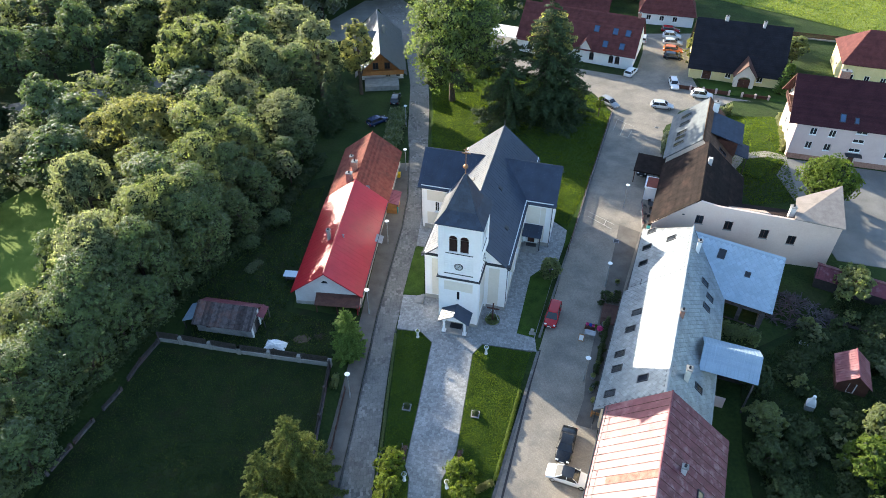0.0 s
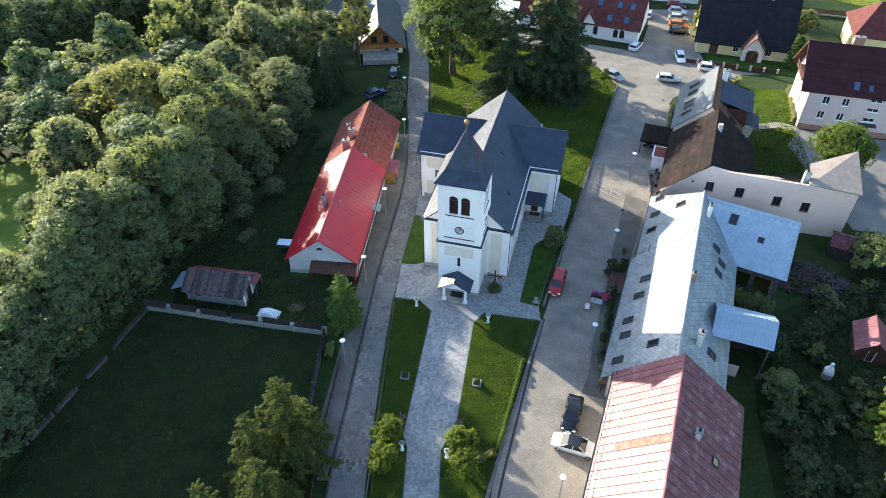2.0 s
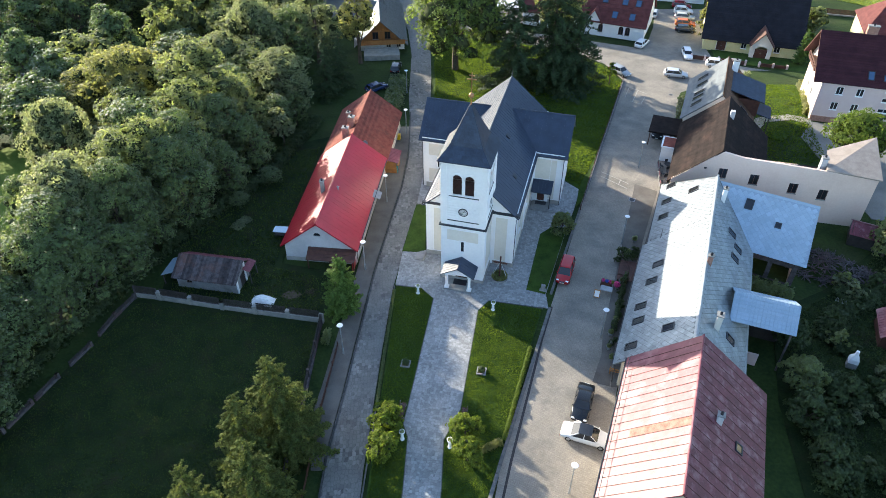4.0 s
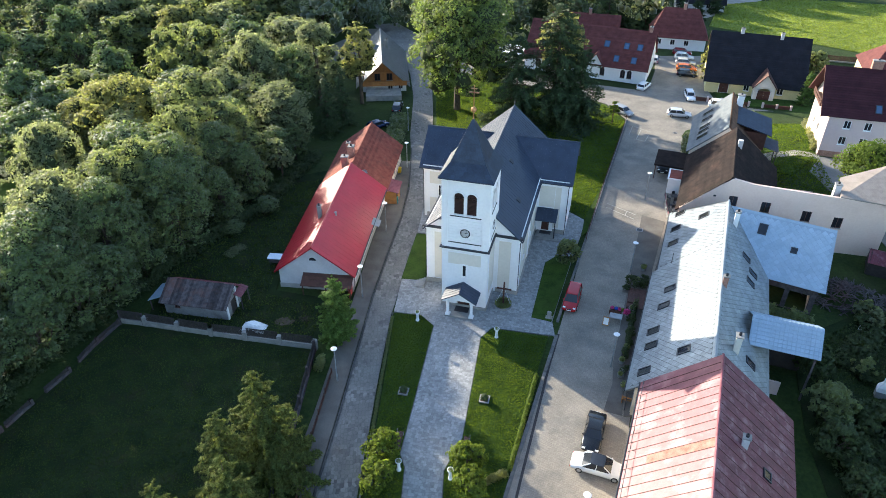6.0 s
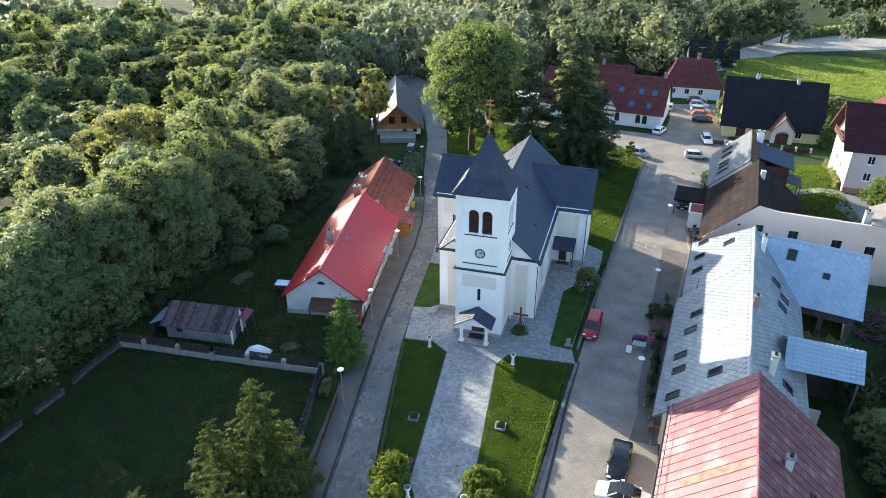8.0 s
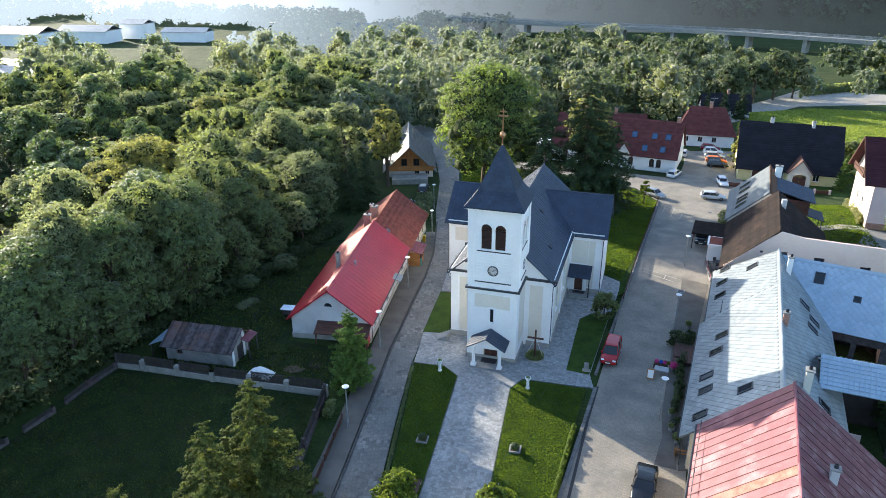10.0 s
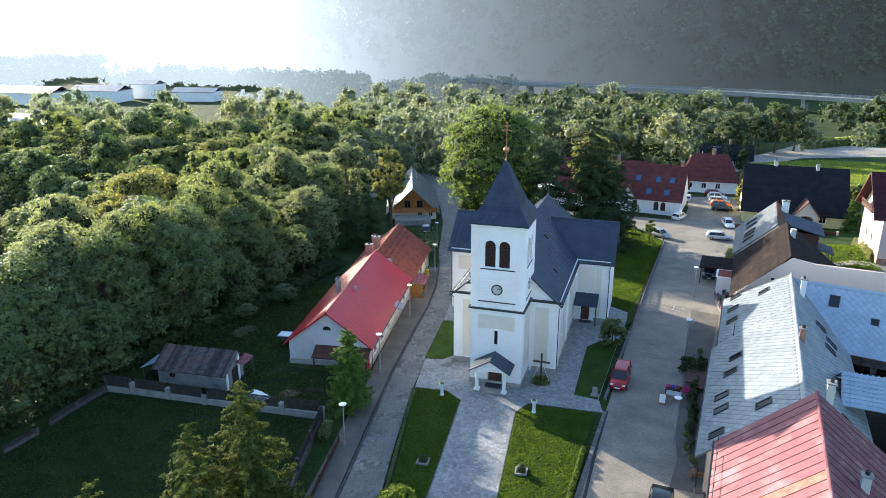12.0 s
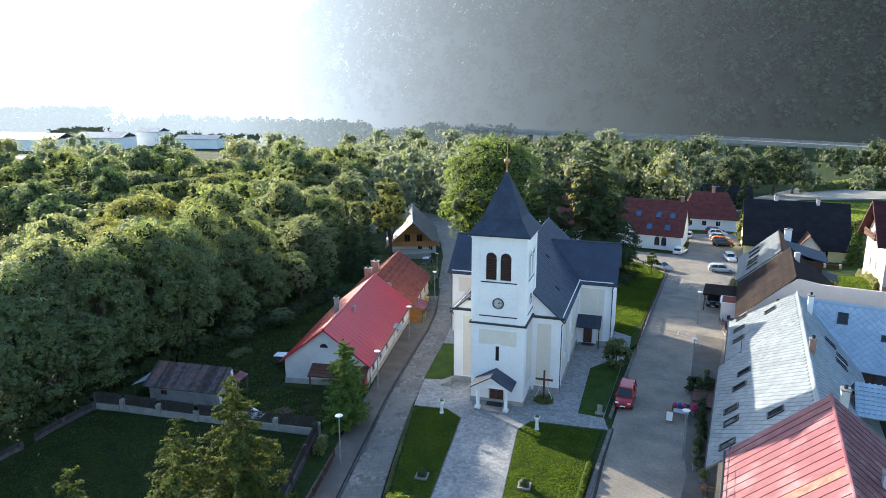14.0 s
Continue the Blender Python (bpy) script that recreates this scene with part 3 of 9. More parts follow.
UNIT = {}


def unit_piece(kind, material):
    """Shared meshes for roof pieces."""
    key = kind, material
    if key not in UNIT:
        bm = bmesh.new()
        if kind == "seam":
            box(bm, -0.5, 0.5, 0, 1, 0, 1)
        elif kind == "course":
            pts = [(0, 0.0), (0, 1.0), (1.0, 0.1), (1.0, 0.0)]
            a = [bm.verts.new((0, y, z)) for y, z in pts]
            b = [bm.verts.new((1, y, z)) for y, z in pts]
            bm.faces.new(a), bm.faces.new(b[::-1])
            for i in range(4):
                bm.faces.new((a[i], a[i - 1], b[i - 1], b[i]))
        elif kind == "shingle":
            lo = [bm.verts.new(p) for p in ((0, -0.5, 0.0), (0.5, 0, 0.0), (0, 0.5, 0.0), (-0.5, 0, 0.0))]
            hi = [bm.verts.new(p) for p in ((0, -0.48, 1.0), (0.48, 0, 0.7), (0, 0.48, 0.25), (-0.48, 0, 0.7))]
            bm.faces.new(hi), bm.faces.new(lo[::-1])
            for i in range(4):
                bm.faces.new((lo[i - 1], lo[i], hi[i], hi[i - 1]))
        me = bpy.data.meshes.new(kind)
        bmesh.ops.recalc_face_normals(bm, faces=bm.faces)
        bm.to_mesh(me)
        bm.free()
        me.materials.append(MAT[material])
        UNIT[key] = me
    return UNIT[key]


def span(poly, k, value):
    """Where the line p[k] = value crosses a convex polygon: the range of the other coordinate."""
    cuts = []
    for i in range(len(poly)):
        p, q = poly[i - 1], poly[i]
        if (p[k] - value) * (q[k] - value) < 0:
            f = (value - p[k]) / (q[k] - p[k])
            cuts.append(p[1 - k] + f * (q[1 - k] - p[1 - k]))
    return (min(cuts), max(cuts)) if len(cuts) > 1 else None


def piece(name, me, parent, x, y, z, sx, sy, sz):
    ob = new(name, me)
    ob.parent = parent
    ob.location, ob.scale = (x, y, z), (sx, sy, sz)
    return ob


def slope(parent, e0, e1, up, poly, thick, material, kind="", step=0.6, label="", name="roof_slope", seam_mat=None, rib=0.03):
    """One face of a roof: x runs from e0 to e1 along the eave, y up the slope; poly is its outline in those."""
    e0, e1, up = Vector(e0), Vector(e1), Vector(up)
    ax = (e1 - e0).normalized()
    az = ax.cross(up).normalized()
    ay = az.cross(ax)
    m = Matrix((ax, ay, az)).transposed().to_4x4()
    m.translation = e0
    bm = prism(poly, -thick, 0)
    ob = part(name, bm, material, parent, label, m)
    a0, a1 = min(p[0] for p in poly), max(p[0] for p in poly)
    b0, b1 = min(p[1] for p in poly), max(p[1] for p in poly)
    sm = seam_mat or material
    if material == "red_sheet":
        rib = 0.012
    if kind == "seam":
        k = int((a1 - a0) / step)
        for i in range(1, k + 1):
            x = a0 + (a1 - a0) * i / (k + 1)
            s = span(poly, 0, x)
            if s and s[1] - s[0] > 0.15:
                piece("seam", unit_piece("seam", sm), ob, x, s[0] + 0.02, 0, 0.034, s[1] - s[0] - 0.04, rib)
    elif kind == "board":
        k = int((a1 - a0) / step)
        for i in range(k):
            x = a0 + (a1 - a0) * (i + 0.5) / k
            s = span(poly, 0, x)
            if s:
                piece("board", unit_piece("seam", sm), ob, x, s[0] - 0.03 + 0.05 * (i * 7 % 5) / 5, 0.001, (a1 - a0) / k * 0.93, s[1] - s[0], 0.022 + 0.008 * (i * 3 % 4))
    elif kind == "course":
        k = int((b1 - b0) / step)
        for i in range(k):
            y = b0 + (b1 - b0) * i / k
            s, t = span(poly, 1, y + 0.05), span(poly, 1, y + (b1 - b0) / k - 0.03)
            if s and t:
                lo, hi = max(s[0], t[0]) + 0.02, min(s[1], t[1]) - 0.02
                if hi - lo > 0.2:
                    piece("tile_course", unit_piece("course", sm), ob, lo, y + 0.01, 0, hi - lo, (b1 - b0) / k * 0.99, 0.075 if material == "new_tin" else 0.045)
    elif kind == "shingle":
        for i in range(len(poly)):
            p, q = poly[i - 1], poly[i]
            if abs(p[0] - q[0]) < 0.01:
                piece("edge_sheet", unit_piece("seam", sm), ob, p[0] + (0.15 if p[0] < (a0 + a1) / 2 else -0.15), min(p[1], q[1]), 0, 0.3, abs(p[1] - q[1]), 0.035)
            elif abs(p[1] - q[1]) < 0.01:
                piece("edge_sheet", unit_piece("seam", sm), ob, (p[0] + q[0]) / 2, p[1] - (0.3 if p[1] > b0 + 0.1 else 0), 0, abs(p[0] - q[0]), 0.3, 0.035)
        rows, n = int((b1 - b0) / (step / 2)), 0
        for r in range(1, rows):
            y = b0 + r * step / 2
            s = span(poly, 1, y)
            if not s:
                continue
            x = a0 + step * (0.5 if r % 2 else 1.0)
            while x < s[1] - step * 0.45:
                if x > s[0] + step * 0.45:
                    piece("shingle", unit_piece("shingle", sm), ob, x, y, 0.001, step * 0.957, step * 0.957, 0.03)
                x += step
    return ob


def skylight(roof, a, u, w=0.8, h=1.1, pane="pane"):
    w, h = w * 1.22, h * 1.22
    s = part("skylight", ring([(-w / 2, -h / 2), (w / 2, -h / 2), (w / 2, h / 2), (-w / 2, h / 2)], [(-w / 2 + 0.1, -h / 2 + 0.1), (w / 2 - 0.1, -h / 2 + 0.1), (w / 2 - 0.1, h / 2 - 0.1), (-w / 2 + 0.1, h / 2 - 0.1)], -0.12, 0), "dark_metal", roof, "dark skylight frame", pose(a, u, 0, -90))
    part("pane", cube(-w / 2 + 0.08, w / 2 - 0.08, -0.07, -0.04, -h / 2 + 0.08, h / 2 - 0.08), pane, s)
    return s


def gable_roof(parent, x0, x1, y0, y1, eave, ridge, material, kind, step, over=0.45, gable=0.3, rx=None, thick=0.14, eave_right=None, sides="both", seam_mat=None):
    """Two slopes with the ridge along local y."""
    rx = (x0 + x1) / 2 if rx is None else rx
    er = eave if eave_right is None else eave_right
    out = []
    sl = (ridge - eave) / (rx - x0)
    sr = (ridge - er) / (x1 - rx)
    if sides in ("both", "left"):
        lo = Vector((x0 - over, y1 + gable, eave - sl * over))
        length = math.hypot(rx - x0 + over, ridge - eave + sl * over)
        L = y1 - y0 + 2 * gable
        out.append(slope(parent, lo, lo - Vector((0, L, 0)), Vector((rx, y1 + gable, ridge)) - lo, [(0, 0), (L, 0), (L, length), (0, length)], thick, material, kind, step, seam_mat=seam_mat))
    if sides in ("both", "right"):
        lo = Vector((x1 + over, y0 - gable, er - sr * over))
        length = math.hypot(x1 + over - rx, ridge - er + sr * over)
        L = y1 - y0 + 2 * gable
        out.append(slope(parent, lo, lo + Vector((0, L, 0)), Vector((rx, y0 - gable, ridge)) - lo, [(0, 0), (L, 0), (L, length), (0, length)], thick, material, kind, step, seam_mat=seam_mat))
    bm = bmesh.new()
    rod(bm, (rx, y0 - gable, ridge + 0.0), (rx, y1 + gable, ridge + 0.0), 0.12, n=8)
    part("ridge_cap", bm, material, parent)
    return out


def gutter(parent, x, y0, y1, z, drop=0.0):
    bm = bmesh.new()
    rod(bm, (x, y0, z), (x, y1, z), 0.07, n=6)
    part("gutter", bm, "dark_metal", parent)
    if drop:
        bm = bmesh.new()
        rod(bm, (x, y0 + 0.3, z), (x + (0.35 if drop > 0 else -0.35), y0 + 0.3, z - 0.5), 0.045, n=6)
        rod(bm, (x + (0.35 if drop > 0 else -0.35), y0 + 0.3, z - 0.5), (x + (0.35 if drop > 0 else -0.35), y0 + 0.3, 0.05), 0.045, n=6)
        part("downpipe", bm, "dark_metal", parent)


def wall(parent, origin, turn, outline, openings, material, thick=0.35, fm="white_paint", name="wall"):
    """A wall with its windows and doors. Each opening: kind, u0, u1, z0, z1, rise, extra."""
    holes = [arch(o[1], o[2], o[3], o[4], o[5] if len(o) > 5 else None) for o in openings]
    w = part(name, panel(outline, holes, thick), material, parent, m=pose(*origin, 0, 0, turn))
    for o in openings:
        kind, u0, u1, z0, z1 = o[:5]
        rise = o[5] if len(o) > 5 else None
        if kind == "window":
            window(w, u0, u1, z0, z1, rise, fm)
        elif kind == "dark":
            window(w, u0, u1, z0, z1, rise, "dark_timber")
        elif kind == "vent":
            window(w, u0, u1, z0, z1, rise, "dark_metal", "pane", False, 0)
        elif kind == "door":
            door(w, u0, u1, z0, z1, rise)
        elif kind == "single":
            door(w, u0, u1, z0, z1, rise, leaves=1)
    return w


def gable_walls(parent, W, L, eave, ridge, material, front=(), back=(), left=(), right=(), rx=None, eave_right=None, thick=0.35, fm="white_paint", plinth=0.0, base=-0.05, x0=0.0, y0=0.0):
    rx = W / 2 if rx is None else rx
    er = eave if eave_right is None else eave_right
    wall(parent, (x0, y0, 0), 0, [(0, base), (W, base), (W, er), (rx, ridge), (0, eave)], front, material, thick, fm)
    wall(parent, (x0 + W, y0 + L, 0), 180, [(0, base), (W, base), (W, eave), (W - rx, ridge), (0, er)], back, material, thick, fm)
    wall(parent, (x0, y0 + L - thick, 0), -90, [(0.0, base), (L - 2 * thick, base), (L - 2 * thick, eave - 0.02), (0.0, eave - 0.02)], left, material, thick, fm)
    wall(parent, (x0 + W, y0 + thick, 0), 90, [(0.0, base), (L - 2 * thick, base), (L - 2 * thick, er - 0.02), (0.0, er - 0.02)], right, material, thick, fm)
    if plinth:
        part("plinth", ring([(x0 - 0.06, y0 - 0.06), (x0 + W + 0.06, y0 - 0.06), (x0 + W + 0.06, y0 + L + 0.06), (x0 - 0.06, y0 + L + 0.06)], [(x0 - 0.001, y0 - 0.001), (x0 + W + 0.001, y0 - 0.001), (x0 + W + 0.001, y0 + L + 0.001), (x0 - 0.001, y0 + L + 0.001)], -plinth, 0.1), "stone_plinth", parent, m=pose(0, 0, 0, -90))


def chimney(parent, x, y, z0, z1, w=0.6, d=0.6, material="brickwork"):
    c = part("chimney", cube(x - w / 2, x + w / 2, y - d / 2, y + d / 2, z0, z1), material, parent)
    part("chimney_cap", cube(x - w / 2 - 0.08, x + w / 2 + 0.08, y - d / 2 - 0.08, y + d / 2 + 0.08, z1, z1 + 0.12, 0.02), "concrete", c)
    part("flue", lathe([(0.14, 0), (0.14, 0.25), (0.10, 0.25), (0.10, 0.05)], 10, at=(x, y, z1 + 0.12)), "dark_metal", c)
    return c


# ---------------------------------------------------------------- ground, roads, lawns
def sheet(name, pts, z0, z1, material, label, category="", kind="structure"):
    """A paved or planted area laid over the land."""
    bm = bmesh.new()
    vs = [bm.verts.new((x, y, z1)) for x, y in pts]
    es = [bm.edges.new((vs[i - 1], vs[i])) for i in range(len(vs))]
    bmesh.ops.triangle_fill(bm, use_beauty=True, edges=es)
    ys = [p[1] for p in pts]
    xs = [p[0] for p in pts]
    if max(ys) > 76:
        for k, lo, hi, n in ((1, max(70, min(ys)), max(ys), (0, 1, 0)), (0, min(xs), max(xs), (1, 0, 0))):
            v = lo + 4.0
            while v < hi:
                co = (v, 0, 0) if k == 0 else (0, v, 0)
                bmesh.ops.bisect_plane(bm, geom=bm.verts[:] + bm.edges[:] + bm.faces[:], plane_co=co, plane_no=n)
                v += 5.0 if k else 8.0
    for f in bm.faces:
        if f.normal.z < 0:
            f.normal_flip()
    ext = bmesh.ops.extrude_face_region(bm, geom=bm.faces[:])
    bmesh.ops.translate(bm, verts=[g for g in ext["geom"] if isinstance(g, bmesh.types.BMVert)], vec=(0, 0, z0 - z1))
    for v in bm.verts:
        v.co.z += ground_z(v.co.x, v.co.y)
    ob = link(name, bm, material)
    return tagged(ob, label, category or name, kind=kind)


def grid_ground():
    """One sheet out to the horizon, finer near the village, sinking gently towards the river flats beyond."""
    xs = [-3000, -1500, -800, -500] + list(range(-400, 401, 10)) + [500, 800, 1500, 3000]
    ys = [-2000, -800, -300, -100] + list(range(0, 521, 10)) + [600, 800, 1200, 2000, 4000]
    bm = bmesh.new()
    rows = []
    for y in ys:
        row = []
        for x in xs:
            far = min(1.0, max(0.0, (math.hypot(x * 0.8, y - 90) - 250) / 150))
            row.append(bm.verts.new((x, y, -0.10 + ground_z(x, y) - 1.0 * far + (0.8 * far * noise.noise((x * 0.01, y * 0.01, 3))))))
        rows.append(row)
    for a, b in zip(rows, rows[1:]):
        for i in range(len(xs) - 1):
            bm.faces.new((a[i], a[i + 1], b[i + 1], b[i]))
    return tagged(link("ground", bm, "meadow"), "rough green grass and earth of the valley floor", "ground", kind="structure")


grid_ground()
sheet("lane", [(-11.6, 15), (-11.4, 37), (-10.4, 47), (-8.8, 65), (-6.4, 84), (-5.9, 94), (-6.1, 106), (-6.8, 117), (-7.0, 136), (-8.4, 150.5), (-11.8, 163.6), (-20, 190), (-14, 192), (-5.5, 177), (-1.8, 163.6), (-3.3, 141.7), (-2.8, 126), (-2.8, 108), (-3.0, 92), (-3.9, 79), (-5.4, 69), (-6.4, 62), (-7.0, 52), (-7.7, 37), (-8, 15)], -0.3, 0.0, "setts", "grey block-paved lane beside the church", "lane")
sheet("road", [(0.2, 15), (5.4, 38.5), (13.0, 60.8), (19.3, 80), (24.2, 94.2), (28.9, 108.1), (34.3, 123.9), (31.9, 132), (25, 139), (12, 145), (-2.2, 155), (-2, 162), (12.5, 151), (27, 145.3), (40.6, 140.0), (43.4, 144.0), (46.4, 152), (49.4, 163.6), (61.5, 163.6), (54.6, 141.7), (54.3, 132.5), (69.9, 126.2), (86, 115), (112, 103), (110, 96), (85, 109), (67.7, 122), (58.4, 125), (48, 124.5), (43.4, 116), (36, 96), (33, 87), (31, 81), (18.8, 49.8), (16, 41), (8, 15)], -0.3, 0.004, "road_pavers", "pale worn block-paved street and small square", "road")
sheet("parking_pavement", [(8.2, 15), (5.9, 38.6), (10.2, 52.3), (15.5, 56), (18.6, 49.6), (16.2, 41), (12, 15)], -0.2, 0.009, "road_pavers", "pale block-paved parking strip in front of the houses", "pavement")
sheet("church_forecourt", [(-5.0, 22), (-4.4, 38.6), (-4.4, 43), (-1.4, 60.1), (-2.9, 62.0), (-6.1, 62.6), (-5.5, 69), (-2.4, 69), (-2.4, 79), (-4.0, 79.5), (-3.0, 91), (8, 98), (19.3, 83), (17.9, 78.5), (16.4, 74.4), (12.0, 61.0), (12.0, 58.6), (5.1, 59.8), (3.7, 58.1), (1.7, 43), (0.2, 38.5), (-0.8, 22)], -0.3, 0.03, "pavers", "pale grey paved path and forecourt round the church", "pavement")
sheet("lawn_1", [(-7.7, 22), (-6.7, 45), (-6.4, 51.7), (-6.0, 62.3), (-2.9, 61.9), (-1.45, 60.1), (-3.55, 46.2), (-4.2, 42.2), (-3.7, 40.7), (-3.9, 35), (-4.6, 22)], -0.3, 0.08, "grass", "mown lawn between lane and church path", "lawn")
sheet("lawn_2", [(0.4, 41.6), (1.5, 44), (3.75, 58.1), (5.1, 59.7), (11.3, 58.4), (9.2, 52.0), (6.0, 41.5), (4.0, 34), (0.8, 22), (-1.3, 22), (-0.4, 35), (-0.2, 40.3)], -0.3, 0.08, "grass", "mown lawn between church path and street", "lawn")
sheet("lawn_3", [(-5.6, 68.9), (-4.1, 79.1), (-2.7, 78.8), (-2.7, 68.6)], -0.3, 0.08, "grass", "small strip of lawn beside the church wall", "lawn")
sheet("lawn_4", [(16.2, 73.8), (14.2, 74.0), (12.5, 72.5), (9.7, 61.7), (11.9, 60.9)], -0.3, 0.08, "grass", "small shaded lawn beside the church", "lawn")
sheet("lawn_5", [(-2.3, 92), (8, 99), (19.2, 83.2), (18.1, 78.6), (19.2, 80.0), (24.1, 94.4), (28.8, 108.3), (34.0, 123.6), (31.4, 131.4), (24.6, 138.3), (11.5, 144.2), (-2.0, 153.8), (-2.8, 141), (-2.3, 126), (-2.3, 108)], -0.3, 0.08, "grass", "sunlit lawn under trees behind the church", "lawn")
sheet("garden_lawn", [(-36.8, 60.0), (-34.0, 59.7), (-14.4, 56.0), (-14.3, 43), (-13.6, 15), (-47, 15), (-43, 42), (-39.2, 53)], -0.3, 0.03, "dark_garden", "large lawn inside a garden wall, coloured dark for its shade", "lawn")
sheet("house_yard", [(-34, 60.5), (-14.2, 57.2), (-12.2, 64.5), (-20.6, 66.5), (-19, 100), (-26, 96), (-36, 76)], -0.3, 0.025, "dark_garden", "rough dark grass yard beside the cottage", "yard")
sheet("side_pavement", [(-13.3, 44), (-12.9, 47), (-11.0, 65.5), (-7.6, 104), (-6.1, 104), (-6.0, 93), (-6.5, 84), (-9.0, 65), (-10.6, 47), (-11.6, 37), (-12.6, 37)], -0.3, 0.055, "footway", "narrow brown-grey footway along the cottages", "pavement")
sheet("field", [(70.5, 190), (92, 173.5), (104, 163), (170, 150), (200, 180), (150, 212), (130, 214), (105, 221), (81, 213)], -0.8, 0.06, "field", "bright sunlit mown field", "field")
sheet("field_road", [(66, 196), (73, 199), (102, 225), (138, 230), (200, 214), (202, 226), (146, 246), (118, 260), (96, 236), (66, 206)], -0.8, 0.05, "gravel", "pale gravel road and yard beyond the field", "road")
sheet("forest_road", [(-118, 114), (-79, 132), (-66, 138), (-50, 148), (-34, 162), (-21, 186), (-15, 186), (-24, 160), (-40, 146), (-55, 138), (-76, 126), (-114, 107)], -0.8, 0.0, "asphalt", "grey road half hidden among the trees", "road")
sheet("clearing", [(-70, 68), (-57.5, 67), (-57, 78), (-58, 90), (-70, 96), (-76, 80)], -0.3, 0.03, "clearing_grass", "green grass of a clearing in the wood, sunlight put into its colour", "clearing")
sheet("hall_garden", [(55, 133.4), (70.5, 127.4), (73, 133), (55.5, 139.5)], -0.2, 0.03, "grass", "small front garden of the yellow hall", "garden")
sheet("side_garden", [(51, 116), (58.2, 124), (67, 121), (60.3, 103.5), (54, 97), (50, 101)], -0.2, 0.02, "grass", "small garden behind the street houses", "garden")
sheet("yard_asphalt", [(57, 98), (60.5, 102.6), (100, 92), (96, 66), (58, 76)], -0.2, 0.006, "asphalt", "grey asphalt yard beside the apartment house", "road")
sheet("garden_beds", [(30.5, 20), (34, 45), (38, 58), (46, 62), (56, 70), (75, 64), (75, 20)], -0.2, 0.015, "dark_garden", "overgrown vegetable garden behind the houses", "garden")


def kerb_line(name, pts, label, w=0.16, h=0.12, step=1.0, mat="kerb_stone"):
    """A kerb of single stones end to end along a line."""
    k = thing(name, label, "kerb", pose(pts[0][0], pts[0][1], 0), kind="structure")
    me = None
    for p, q in zip(pts, pts[1:]):
        d = Vector((q[0] - p[0], q[1] - p[1], 0))
        n = max(1, round(d.length / step))
        turn = math.atan2(d.y, d.x)
        for i in range(n):
            c = Vector((p[0], p[1], 0)) + d * ((i + 0.5) / n) - Vector((pts[0][0], pts[0][1], 0))
            c.z = ground_z(c.x + pts[0][0], c.y + pts[0][1])
            if me is None:
                bm = cube(-0.5, 0.5, -w / 2, w / 2, -0.25, h, 0.02)
                me = bpy.data.meshes.new("kerb_stone")
                bm.to_mesh(me)
                bm.free()
                me.materials.append(MAT[mat])
            s = new("kerb_stone", me)
            s.parent = k
            s.location, s.rotation_euler, s.scale = c, (0, 0, turn), (d.length / n - 0.015, 1, 1)
    return k


kerb_line("kerb_street", [(2.0, 28), (5.4, 38.5), (12.2, 58.6)], "dark weathered kerb between lawn and street", w=0.35, h=0.14)
kerb_line("kerb_street", [(12.6, 61.0), (19.3, 80.0), (24.2, 94.2), (28.9, 108.1), (34.2, 123.8)], "dark weathered kerb along the street", w=0.3, h=0.16)
kerb_line("kerb_lane", [(-11.55, 30), (-11.3, 38.5), (-10.4, 47), (-8.8, 65), (-6.3, 84), (-5.8, 93), (-6.2, 110)], "dark kerb between footway and lane", w=0.2, h=0.1, mat="dark_kerb")
kerb_line("kerb_lawn", [(-7.6, 34), (-7.0, 45), (-6.2, 62.4)], "low stone edging of the lawn beside the lane", w=0.12, h=0.14)
kerb_line("kerb_lawn", [(-4.6, 24), (-3.9, 35), (-3.7, 40.7), (-4.2, 42.2), (-3.55, 46.2), (-1.45, 60.1), (-2.9, 61.9), (-6.0, 62.4)], "low stone edging of the church path", w=0.08, h=0.1)
kerb_line("kerb_lawn", [(-1.2, 24), (-0.4, 35), (-0.2, 40.3), (0.4, 41.6), (1.5, 44), (3.75, 58.1), (5.1, 59.8), (11.4, 58.5)], "low stone edging of the church path", w=0.08, h=0.1)
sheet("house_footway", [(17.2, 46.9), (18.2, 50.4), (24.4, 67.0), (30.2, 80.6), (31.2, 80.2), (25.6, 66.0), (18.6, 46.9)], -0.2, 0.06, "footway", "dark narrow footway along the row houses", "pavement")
sheet("garden_path", [(50.6, 100.2), (53.5, 103.6), (57.5, 103.4), (60.2, 101.6), (60.6, 103.4), (57.6, 105.2), (52.6, 105.6), (50.2, 102.4)], -0.1, 0.05, "gravel", "pale gravel path through the small garden", "path")
sheet("drain_channel", [(3.95, 30.0), (6.05, 38.0), (7.45, 42.8), (9.45, 49.6), (10.65, 53.7), (12.35, 58.9), (12.58, 58.8), (10.88, 53.6), (9.68, 49.5), (7.68, 42.7), (6.28, 37.9), (4.2, 30.0)], -0.1, 0.022, "dark_board", "dark drainage channel along the street kerb", "drain")


def road_line(p, q):
    d = Vector(q) - Vector(p)
    n = Vector((-d.y, d.x)).normalized() * 0.05
    sheet("road_marking", [(p[0] - n.x, p[1] - n.y), (q[0] - n.x, q[1] - n.y), (q[0] + n.x, q[1] + n.y), (p[0] + n.x, p[1] + n.y)], -0.02, 0.012, "worn_line", "worn pale line painted on the street", "marking")


